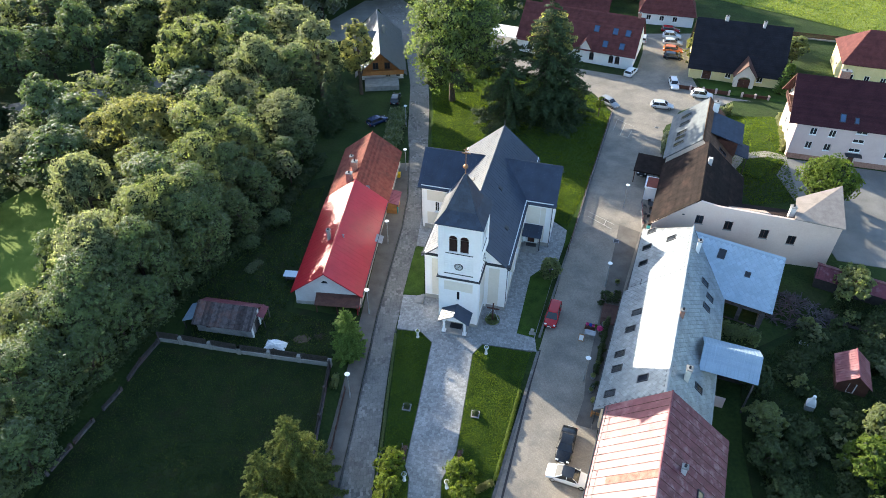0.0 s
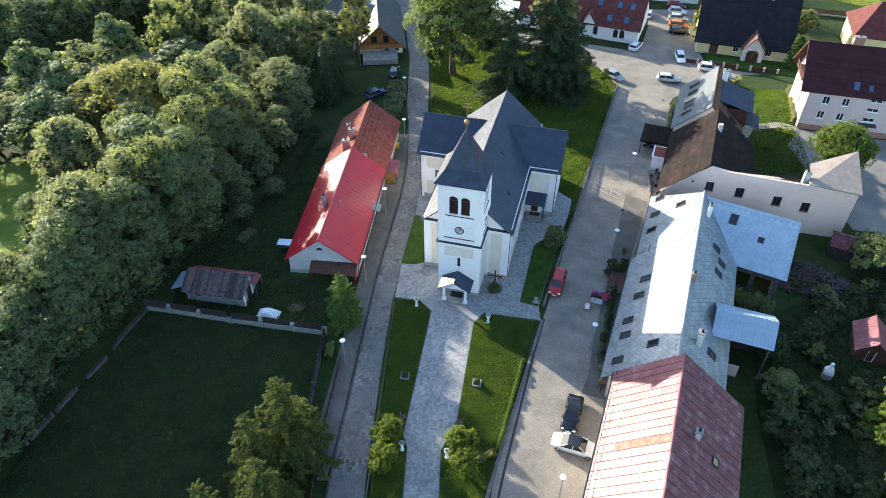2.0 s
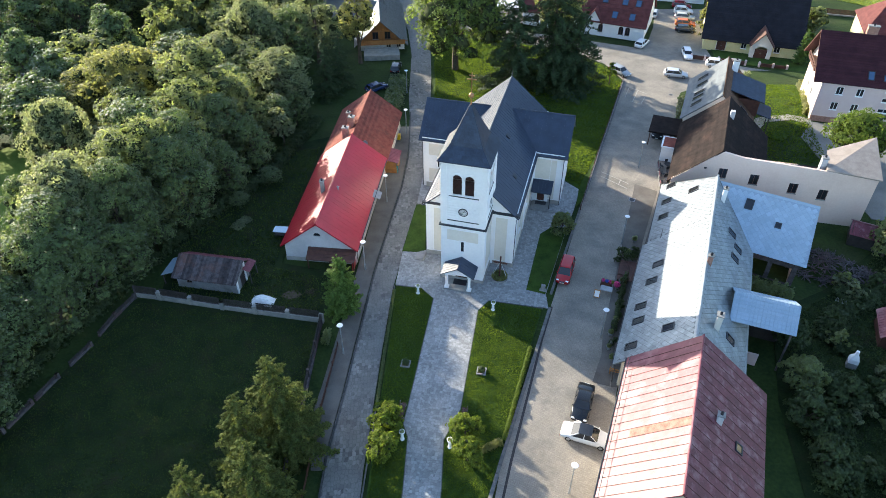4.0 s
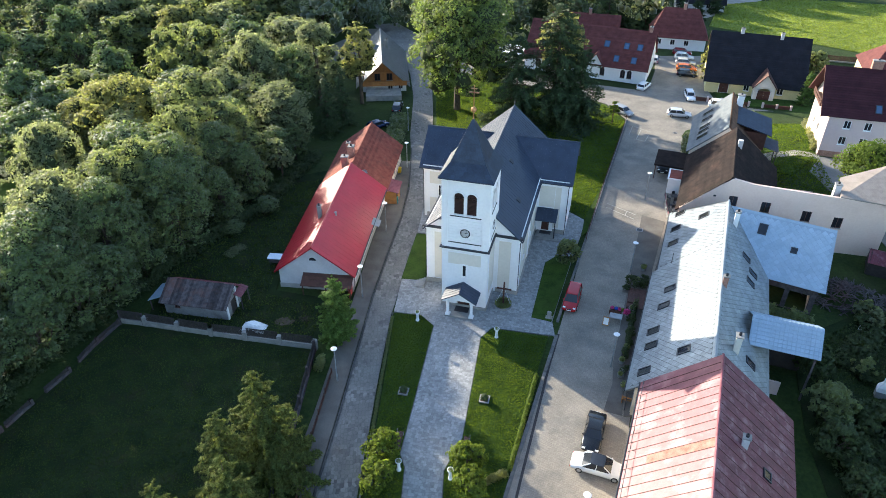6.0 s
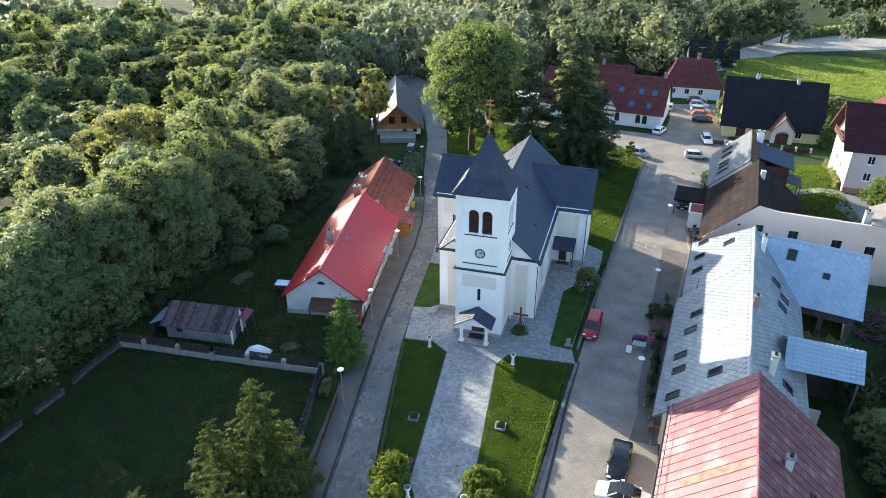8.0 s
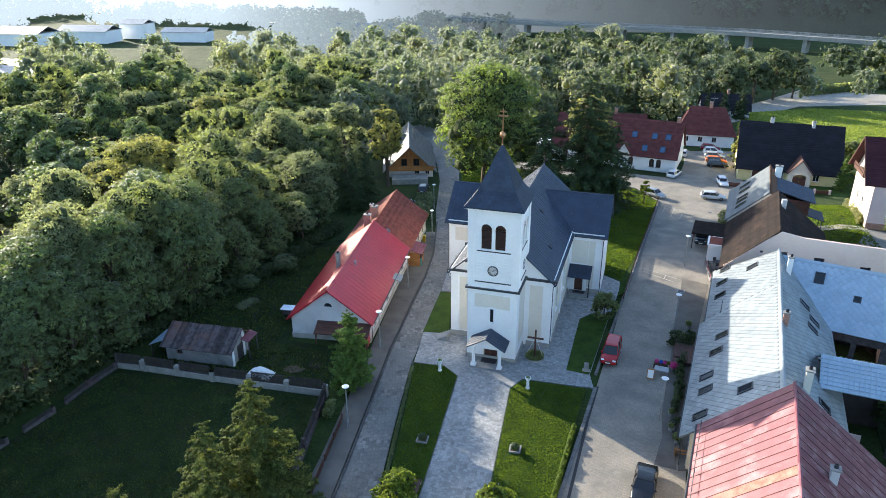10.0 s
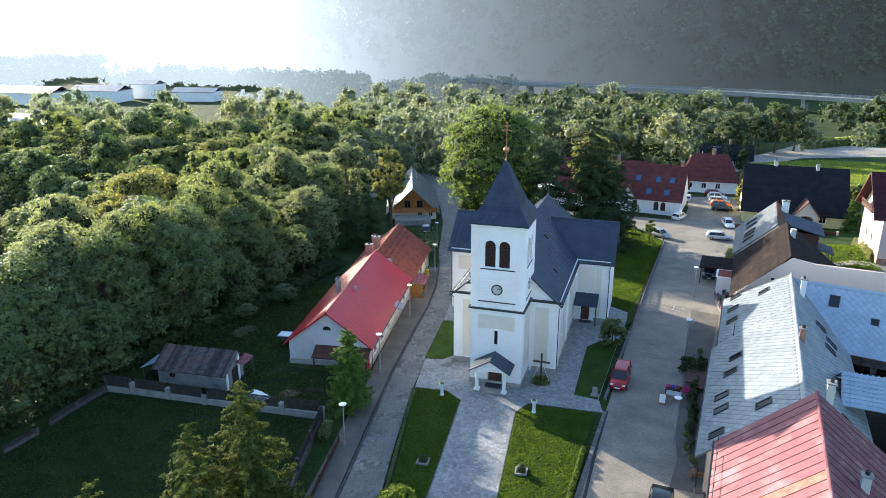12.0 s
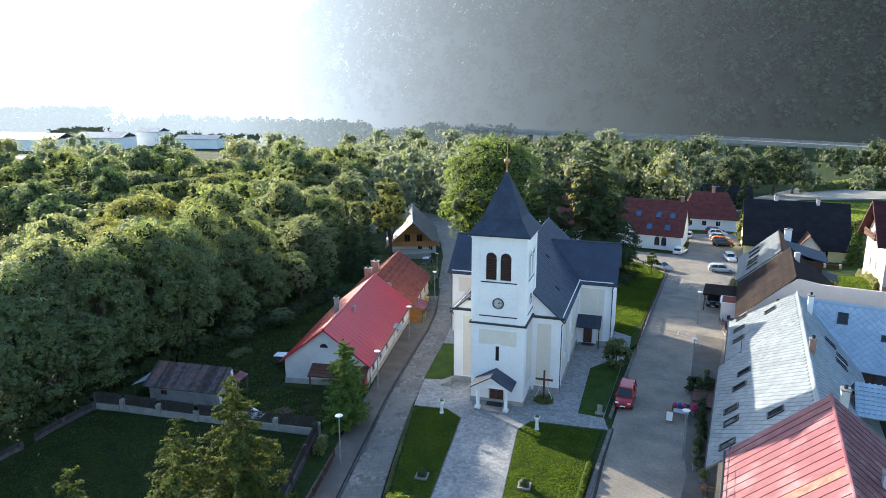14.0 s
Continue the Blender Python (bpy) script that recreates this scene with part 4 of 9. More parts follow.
for p, q in (((34.7, 121.3), (37.3, 118.3)), ((37.3, 118.3), (35.2, 113.8)), ((36.0, 119.8), (33.9, 114.8)), ((32.6, 115.8), (35.2, 113.8)), ((34.7, 121.3), (32.6, 115.8)), ((23.0, 87.0), (26.2, 83.4)), ((23.4, 88.2), (26.8, 84.6)), ((25.2, 84.5), (25.8, 85.9))):
    road_line(p, q)


def manhole(x, y, r, label, square=False):
    k = thing("manhole_cover", label, "manhole cover", site(x, y, 20))
    z = 0.06 if square else 0.01
    part("ring", cube(-r, r, -r, r, -0.1, z + 0.008) if square else lathe([(r, -0.1), (r, z + 0.008)], 20), "grey_metal", k)
    part("lid", cube(-r + 0.08, r - 0.08, -r + 0.08, r - 0.08, -0.1, z + 0.014) if square else lathe([(r - 0.07, -0.1), (r - 0.07, z + 0.014)], 20), "dark_metal", k)


manhole(41.7, 117.9, 0.42, "dark round manhole cover in the square")
manhole(24.4, 74.4, 0.36, "dark round manhole cover in the street")
manhole(26.3, 80.4, 0.42, "square drain grate in the paved strip", True)

# ---------------------------------------------------------------- church
def church():
    """Local x to the right of the axis, y from the tower front towards the apse."""
    c = thing("church", "white plastered church with dark blue-grey metal roofs and a square tower", "church", site(1.95, 63.45, 14.5))
    T, TH, TD = 2.6, 17.0, 5.2
    # tower: four walls, front and sides with paired round-headed belfry openings
    bel = [("bel", -1.28, -0.22, 12.55, 15.25, 0.53), ("bel", 0.12, 1.18, 12.55, 15.25, 0.53)]
    low = [("slit", -0.28, 0.22, 4.35, 6.0), ("port", -0.85, 0.75, 0.25, 2.75)]
    side = [("bel", TD / 2 - 1.2, TD / 2 - 0.2, 12.55, 15.25, 0.5), ("bel", TD / 2 + 0.2, TD / 2 + 1.2, 12.55, 15.25, 0.5)]
    for origin, turn, w, x0, ops in (((0, 0, 0), 0, 2 * T, -T, bel + low), ((T, 0.4, 0), 90, TD - 0.8, -0.4, side), ((-T, TD - 0.4, 0), -90, TD - 0.8, -0.4, side), ((0, TD, 0), 180, 2 * T, -T, [])):
        if turn in (0, 180):
            outline = [(-T, -0.1), (T, -0.1), (T, TH), (-T, TH)]
        else:
            outline = [(0, -0.1), (w, -0.1), (w, TH - 0.002), (0, TH - 0.002)]
            ops = [(k, a + x0, b + x0, *r) for k, a, b, *r in ops]
        holes = [arch(o[1], o[2], o[3], o[4], o[5] if len(o) > 5 else None) for o in ops]
        tw = part("tower_wall", panel(outline, holes, 0.4), "white_plaster", c, m=pose(*origin, 0, 0, turn))
        for k, u0, u1, z0, z1, *r in ops:
            if k == "bel":
                sh = part("belfry_shutter", panel(arch(u0, u1, z0, z1, r[0]), [], 0.06), "louvre", tw, "dark brown louvred shutter", pose(0, 0.22, 0))
                for i in range(14):
                    z = z0 + 0.12 + i * (z1 - z0 - 0.5) / 14
                    part("slat", cube(u0 + 0.06, u1 - 0.06, -0.05, 0.005, z, z + 0.10), "louvre", sh)
                part("archivolt", ring(arch(u0 - 0.2, u1 + 0.2, z1 - 0.55, z1 + 0.22, r[0] + 0.2), arch(u0 - 0.02, u1 + 0.02, z1 - 0.55, z1 + 0.02, r[0] + 0.02), -0.08, 0.0), "white_plaster", tw)
            elif k == "slit":
                window(tw, u0, u1, z0, z1, None, "white_paint", "pane", True, 0, "white_plaster")
            elif k == "port":
                door(tw, u0, u1, z0, z1, None, "dark_timber", 2, "cream_plaster")
        if turn != 180:
            ulo, uhi = (-T, T) if turn == 0 else (0, w)
            part("string_course", cube(ulo + 0.9, uhi - 0.85, -0.06, 0.0, 12.32, 12.42), "dark_metal", tw, "thin dark metal ledge")
            part("string_course", cube(ulo + 0.75, uhi - 0.75, -0.06, 0.0, 8.95, 9.05), "dark_metal", tw, "thin dark metal ledge")
            part("corner_pilaster", cube(ulo + (0 if turn == 0 else -0.4), ulo + 0.62, -0.06, 0.0, 8.5, TH - 0.4), "white_plaster", tw)
            part("corner_pilaster", cube(uhi - 0.62, uhi + (0 if turn == 0 else 0.4), -0.06, 0.0, 8.5, TH - 0.4), "white_plaster", tw)
            for i in range(9):
                part("plaster_band", cube(ulo + 0.8, uhi - 0.8, -0.035, 0.0, 9.2 + i * 0.34, 9.5 + i * 0.34), "white_plaster", tw)
            part("recessed_panel", cube(ulo + 0.75, uhi - 0.75, -0.02, 0.0, 1.6 if turn else 6.1, 7.6), "cream_plaster", tw, "cream plaster panel between white pilasters")
    part("tower_plinth", ring([(-T - 0.1, -0.1), (T + 0.1, -0.1), (T + 0.1, 4.1), (-T - 0.1, 4.1)], [(-T + 0.01, 0.01), (T - 0.01, 0.01), (T - 0.01, 4.0), (-T + 0.01, 4.0)], -0.45, 0.1), "stone_plinth", c, m=pose(0, 0, 0, -90))
    for z, o, h, m in ((8.15, 0.22, 0.16, "dark_metal"), (8.0, 0.14, 0.16, "white_plaster"), (16.55, 0.08, 0.2, "white_plaster"), (16.75, 0.16, 0.22, "white_plaster")):
        part("cornice", ring([(-T - o, -o), (T + o, -o), (T + o, TD + o), (-T - o, TD + o)], [(-T + 0.05, 0.05), (T - 0.05, 0.05), (T - 0.05, TD - 0.05), (-T + 0.05, TD - 0.05)], -z - h, -z), m, c, m=pose(0, 0, 0, -90))
    # clock
    for turn, ox, oy in ((0, 0, 0), (90, T, TD / 2)):
        ck = part("clock", lathe([(0.56, 0), (0.56, 0.06), (0.46, 0.07), (0.46, 0.0)], 28), "dark_metal", c, "round clock with dark rim", pose(ox, oy, 10.3, 0, 0, turn) @ pose(0, 0, 0, 90))
        part("clock_face", lathe([(0.47, 0.0), (0.47, 0.035)], 28), "white_paint", ck, "white clock face")
        for i in range(12):
            a = i * math.pi / 6
            part("hour_mark", cube(-0.022, 0.022, 0.34, 0.44, 0.034, 0.044), "dark_metal", ck, m=pose(0, 0, 0, 0, 0, math.degrees(-a)))
        part("clock_hand", cube(-0.025, 0.025, -0.06, 0.26, 0.04, 0.055), "dark_metal", ck, m=pose(0, 0, 0, 0, 0, -40))
        part("clock_hand", cube(-0.02, 0.02, -0.06, 0.38, 0.05, 0.062), "dark_metal", ck, m=pose(0, 0, 0, 0, 0, -70))
    # tower spire: a flared pyramid of four faces, each in two pitches
    e, k, cz = T + 0.38, 1.9, TD / 2
    for i in range(4):
        f = part("spire_face", bmesh.new(), "slate_metal", c, "dark slate-blue metal spire face", pose(0, cz, TH, 0, 0, 90 * i))
        bm = bmesh.new()
        prof = [(e, -0.06), (k, 1.35), (0.09, 5.55)]
        rows = [[bm.verts.new((s * r, -r, z)) for s in (-1, 1)] for r, z in prof]
        low_edge = [bm.verts.new((s * (e - 0.02), -(e - 0.02), -0.18)) for s in (-1, 1)]
        bm.faces.new((low_edge[0], low_edge[1], rows[0][1], rows[0][0]))
        for a, b in zip(rows, rows[1:]):
            bm.faces.new((a[0], a[1], b[1], b[0]))
        bm.to_mesh(f.data)
        bm.free()
        for r in range(15):
            q0, q1 = r / 15, (r + 1) / 15

            def at(q):
                z = -0.06 + q * 5.61
                if z < 1.35:
                    return e + (k - e) * (z + 0.06) / 1.41, z
                return k + (0.09 - k) * (z - 1.35) / 4.2, z
            (r0, z0), (r1, z1) = at(q0), at(q1)
            n = max(2, round(2 * r0 / 0.62))
            for j in range(n):
                bm = bmesh.new()
                s0, s1 = -1 + 2 * j / n + 0.012, -1 + 2 * (j + 1) / n - 0.012
                vs = [bm.verts.new(p) for p in ((s0 * r0, -r0 - 0.035, z0 + 0.02), (s1 * r0, -r0 - 0.035, z0 + 0.02), (s1 * r1, -r1 - 0.008, z1), (s0 * r1, -r1 - 0.008, z1), (s0 * r0, -r0, z0 + 0.02), (s1 * r0, -r0, z0 + 0.02))]
                bm.faces.new(vs[:4]), bm.faces.new((vs[0], vs[4], vs[5], vs[1]))
                part("shingle", bm, "slate_metal", f)
    part("spire_soffit", cube(-e + 0.03, e - 0.03, cz - e + 0.03, cz + e - 0.03, TH - 0.2, TH - 0.12), "white_plaster", c)
    part("finial", lathe([(0.12, 0), (0.07, 0.25), (0.05, 0.7), (0.08, 0.85), (0.26, 1.0), (0.3, 1.15), (0.26, 1.32), (0.08, 1.45), (0.03, 1.6)], 14, at=(0, cz, TH + 5.4)), "copper", c, "copper ball finial")
    bm = bmesh.new()
    box(bm, -0.045, 0.045, cz - 0.045, cz + 0.045, TH + 6.9, TH + 9.1)
    box(bm, -0.5, 0.5, cz - 0.04, cz + 0.04, TH + 8.3, TH + 8.42)
    box(bm, -0.3, 0.3, cz - 0.038, cz + 0.038, TH + 8.72, TH + 8.82)
    part("cross", bm, "copper", c, "slender metal cross")

    # nave, transept, choir
    N, EV, RG, N0, N1 = 5.5, 8.1, 13.0, 4.0, 30.0
    X0, X1, Y0, Y1, TE, TR = -10.2, 9.5, 18.7, 27.1, 8.0, 11.7
    sl = (RG - EV) / N
    tri_top = [(-N, -0.1), (N, -0.1), (N, EV), (0, RG - 0.05), (-N, EV)]
    nf = part("gable_wall", panel(tri_top, [arch(-4.2, -3.5, 9.0, 9.3), arch(3.35, 3.75, 3.6, 5.0)], 0.4), "white_plaster", c, m=pose(0, N0, 0))
    window(nf, 3.35, 3.75, 3.6, 5.0, None, "white_paint", "pane", False, 0)
    for x0, x1 in ((-N + 0.95, -T - 0.6), (T + 0.55, N - 0.95)):
        part("recessed_panel", cube(x0, x1, -0.025, 0.0, 0.75, 7.3), "cream_plaster", nf, "cream plaster panel between white pilasters")
    for x0, x1 in ((-N - 0.03, -N + 0.85), (N - 0.85, N + 0.03)):
        part("corner_pilaster", cube(x0, x1, -0.08, 0.0, 0.6, 7.7), "white_plaster", nf)
    for x0, x1 in ((-N - 0.45, -T - 0.02), (T + 0.02, N + 0.45)):
        part("cornice", cube(x0, x1, -0.3, 0.0, 7.95, 8.15), "dark_metal", nf, "dark metal cornice of the gable")
        part("cornice", cube(x0 + 0.1, x1 - 0.1, -0.18, 0.0, 7.7, 7.95), "white_plaster", nf)
        part("plinth", cube(x0 + 0.35, x1 - 0.35, -0.1, 0.0, -0.1, 0.6), "stone_plinth", nf)
    # side walls in two runs each, with the transepts between
    hi = [("window", 3.2, 4.5, 2.6, 6.2, 0.65), ("window", 8.6, 9.9, 2.6, 6.2, 0.65)]
    for sgn in (1, -1):
        for y0, y1, ops in ((N0 + 0.4, Y0, hi), (Y1, N1 + 0.001, ())):
            L = y1 - y0
            w = wall(c, (sgn * N, y0 if sgn > 0 else y1, 0), 90 * sgn, [(0, -0.1), (L, -0.1), (L, EV - 0.02), (0, EV - 0.02)], ops if sgn > 0 else [(k, L - b, L - a, *r) for k, a, b, *r in ops], "cream_plaster", 0.4, name="side_wall")
            n = 3 if ops else 2
            for i in range(n):
                u = i * (L - 0.8) / (n - 1)
                part("pilaster", cube(u, u + 0.8, -0.08, 0.0, 0.6, EV - 0.5), "white_plaster", w)
            part("cornice", cube(0, L, -0.16, 0.0, EV - 0.5, EV - 0.06), "white_plaster", w)
            part("plinth", cube(0, L, -0.1, 0.0, -0.1, 0.6), "stone_plinth", w)
        gutter(c, sgn * (N + 0.42), N0 - 0.2, Y0, EV - 0.42 * sl + 0.05, -sgn)
    # choir end: three-sided apse with a hipped roof
    ap = [(N, N1), (2.4, N1 + 3.4), (-2.4, N1 + 3.4), (-N, N1)]
    for p, q in zip(ap, ap[1:]):
        L = math.dist(p, q)
        wall(c, (*p, 0), math.degrees(math.atan2(q[1] - p[1], q[0] - p[0])), [(0, -0.1), (L, -0.1), (L, EV - 0.02), (0, EV - 0.02)], [("window", L / 2 - 0.6, L / 2 + 0.6, 2.6, 6.2, 0.6)], "cream_plaster", 0.35, name="apse_wall")
    apo = [(N + 0.4, N1), (2.55, N1 + 3.85), (-2.55, N1 + 3.85), (-N - 0.4, N1)]
    ez = EV - 0.4 * sl
    for p, q in zip(apo, apo[1:]):
        e0, e1, top = Vector((*p, ez)), Vector((*q, ez)), Vector((0, N1 - 0.2, RG))
        ax = (e1 - e0).normalized()
        u = (top - e0).dot(ax)
        h = ((top - e0) - ax * u).length
        slope(c, e0, e1, top - e0, [(0, 0), ((e1 - e0).length, 0), (u, h)], 0.12, "slate_metal", "seam", 0.62)
    part("finial", lathe([(0.08, 0), (0.04, 0.3), (0.12, 0.4), (0.04, 0.5), (0.02, 0.9)], 10, at=(0, N1 - 0.2, RG)), "dark_metal", c)

    # main roof
    def roof(x, y):
        return RG - abs(x) * sl
    over = 0.45
    for sgn in (1, -1):
        xo = sgn * (N + over)
        L = N1 - 0.2 - N0 + 0.35
        H = math.hypot(N + over, sl * (N + over))
        a = Vector((xo, N0 - 0.35, roof(xo, 0)))
        b = a + Vector((0, L, 0))
        e0, e1 = (a, b) if sgn > 0 else (b, a)
        s = slope(c, e0, e1, Vector((0, e0.y, RG)) - e0, [(0, 0), (L, 0), (L, H), (0, H)], 0.14, "slate_metal", "seam", 0.62, "dark slate-blue sheet-metal roof slope")
        for i in range(13):
            for r in range(1, 9):
                x = 1.2 + 2 * i + (0.62 if r % 2 else 0)
                if x < L - 0.8 and r * 0.85 < H - 0.3:
                    piece("cross_lap", unit_piece("course", "slate_metal"), s, x, r * 0.85, 0.002, 1.2, 0.08, 0.03)
        for i, (x, r) in enumerate(((6.5, 2.4), (12.6, 5.2), (20.5, 4.4))):
            if sgn > 0 or i:
                part("roof_hatch", cube(x - 0.3, x + 0.3, r - 0.3, r + 0.35, 0.0, 0.14), "dark_metal", s)
    bm = bmesh.new()
    rod(bm, (0, N0 - 0.35, RG), (0, N1 - 0.2, RG), 0.1)
    part("ridge_cap", bm, "slate_metal", c)
    # transepts
    ym, ts = (Y0 + Y1) / 2, (TR - TE) / ((Y1 - Y0) / 2)
    for sgn, X in ((1, X1), (-1, X0)):
        for turn, oy in ((0, Y0), (180, Y1)):
            x0, x1 = (N - 0.05, X) if sgn > 0 else (X, -N + 0.05)
            L = x1 - x0
            ops = ()
            if turn == 0 and sgn > 0:
                ops = [("single", 0.75, 1.95, 0.15, 2.35)]
            if turn == 0 and sgn < 0:
                ops = [("window", L / 2 - 0.3, L / 2 + 0.4, 3.2, 5.0)]
            ox = x0 if turn == 0 else x1
            w = wall(c, (ox, oy, 0), turn, [(0, -0.1), (L, -0.1), (L, TE - 0.02), (0, TE - 0.02)], ops, "white_plaster", 0.4, name="transept_wall")
            if turn == 0:
                if sgn > 0:
                    part("recessed_panel", cube(2.35, L - 0.95, -0.02, 0.0, 0.75, 7.0), "cream_plaster", w, "cream plaster panel between white pilasters")
                    part("recessed_panel", cube(0.3, 2.3, -0.015, 0.0, 3.9, 7.0), "cream_plaster", w)
                else:
                    part("recessed_panel", cube(0.9, L - 0.3, -0.02, 0.0, 0.75, 3.0), "cream_plaster", w, "cream plaster panel between white pilasters")
                    part("recessed_panel", cube(0.9, L - 0.3, -0.02, 0.0, 5.2, 7.0), "cream_plaster", w, "cream plaster panel between white pilasters")
                part("plinth", cube(0.5 if sgn < 0 else 2.4, L, -0.1, 0.0, -0.1, 0.6), "stone_plinth", w)
                part("cornice", cube(0, L, -0.16, 0.0, TE - 0.45, TE - 0.05), "white_plaster", w)
        g = panel([(0.4, -0.1), (Y1 - Y0 - 0.4, -0.1), (Y1 - Y0 - 0.4, TE - 0.02), (0.4, TE - 0.02)], [], 0.4)
        part("transept_wall", g, "white_plaster", c, m=pose(X, Y0 if sgn > 0 else Y1, 0, 0, 0, 90 * sgn))
        xe = X + sgn * 0.45
        part("transept_gable", panel([(0, TE - 0.02), (Y1 - Y0, TE - 0.02), ((Y1 - Y0) / 2, TR - 0.08)], [], 0.4), "white_plaster", c, m=pose(X, Y0 if sgn > 0 else Y1, 0, 0, 0, 90 * sgn))
        for front in (True, False):
            yo = Y0 - 0.45 if front else Y1 + 0.45
            zo = TE - 0.45 * ts
            H = math.hypot(ym - Y0 + 0.45, TR - zo)
            inner_lo = sgn * (RG - zo) / sl          # where this slope meets the main roof
            inner_hi = sgn * (RG - TR) / sl
            if front == (sgn > 0):
                e0, e1 = Vector((inner_lo, yo, zo)), Vector((xe, yo, zo))
                if not front:
                    e0, e1 = e0, e1
                L = abs(xe - inner_lo)
                poly = [(0, 0), (L, 0), (L, H), (-abs(inner_lo - inner_hi), H)]
            else:
                e0, e1 = Vector((xe, yo, zo)), Vector((inner_lo, yo, zo))
                L = abs(xe - inner_lo)
                poly = [(0, 0), (L, 0), (L + abs(inner_lo - inner_hi), H), (0, H)]
            slope(c, e0, e1, Vector((e0.x, ym, TR)) - e0, poly, 0.14, "slate_metal", "seam", 0.62, "dark slate-blue sheet-metal roof slope")
        bm = bmesh.new()
        rod(bm, (inner_hi, ym, TR), (xe, ym, TR), 0.1)
        part("ridge_cap", bm, "slate_metal", c)
        bm = bmesh.new()
        rod(bm, (sgn * N, Y0 - 0.45, TE - 0.4), (xe, Y0 - 0.45, TE - 0.4), 0.07, n=6)
        rod(bm, (xe - sgn * 0.3, Y0 - 0.42, TE - 0.4), (xe - sgn * 0.5, Y0 - 0.12, TE - 0.8), 0.05, n=6)
        rod(bm, (xe - sgn * 0.5, Y0 - 0.12, TE - 0.8), (xe - sgn * 0.5, Y0 - 0.12, 0.0), 0.05, n=6)
        part("downpipe", bm, "dark_metal", c, "dark metal gutter and downpipe")

    # front porch
    p = part("porch", cube(-1.75, 1.65, -2.1, 0.0, -0.1, 0.2, 0.02), "concrete", c, "white porch with small dark gable roof")
    for x in (-1.42, 1.32):
        part("column", lathe([(0.24, 0), (0.24, 0.12), (0.18, 0.16), (0.165, 1.9), (0.2, 1.95), (0.24, 2.0), (0.24, 2.25)], 16, at=(x, -1.8, 0.2)), "white_plaster", p)
        part("column_base", cube(x - 0.27, x + 0.27, -2.07, -1.53, 0.2, 0.42, 0.02), "white_plaster", p)
    for x in (-1.42, 1.32):
        part("beam", cube(x - 0.16, x + 0.16, -1.98, 0.0, 2.45, 2.75), "white_plaster", p)
    part("beam", cube(-1.6, 1.5, -2.0, -1.66, 2.45, 2.75), "white_plaster", p)
    part("tympanum", panel([(-1.6, 2.75), (1.5, 2.75), (-0.05, 3.55)], [], 0.14), "white_plaster", p, m=pose(0, -1.95, 0))
    for sgn in (1, -1):
        lo = Vector((-0.05 + sgn * 2.05, -2.35 if sgn > 0 else 0, 2.55))
        hi_ = Vector((-0.05, lo.y, 3.75))
        H = (hi_ - lo).length
        slope(p, lo, lo + Vector((0, 2.35 * sgn, 0)), hi_ - lo, [(0, 0), (2.35, 0), (2.35, H), (0, H)], 0.1, "slate_metal", "seam", 0.55)
    part("doormat", cube(-0.85, 0.75, -1.1, -0.15, 0.2, 0.225), "dark_metal", p, "dark doormat")
    # side entrance canopy by the transept
    q = part("side_porch", cube(N + 0.25, N + 2.75, Y0 - 1.75, Y0, -0.1, 0.18), "concrete", c, "side entrance with dark lean-to roof")
    lo = Vector((N + 0.1, Y0 - 1.9, 2.75))
    slope(q, lo, lo + Vector((2.8, 0, 0)), Vector((0, 1.9, 1.0)), [(0, 0), (2.8, 0), (2.8, 2.15), (0, 2.15)], 0.1, "slate_metal", "seam", 0.55)
    for x in (N + 2.75,):
        part("post", cube(x - 0.06, x + 0.06, Y0 - 1.75, Y0 - 1.63, 0.18, 2.72), "dark_metal", q)
    part("doormat", cube(N + 0.7, N + 2.2, Y0 - 0.9, Y0 - 0.1, 0.18, 0.205), "dark_metal", q, "dark doormat")
    part("step", cube(N + 0.1, N + 4.0, Y0 - 2.2, Y0 - 1.75, -0.1, 0.1), "concrete", q)
    # stair flight by the left corner
    for i in range(4):
        part("step", cube(-N - 1.2 + 0.3 * i, -N - 0.9 + 0.3 * i, 2.2, 3.7, -0.1, 0.1 + 0.16 * i), "concrete", c)
    return c


church()


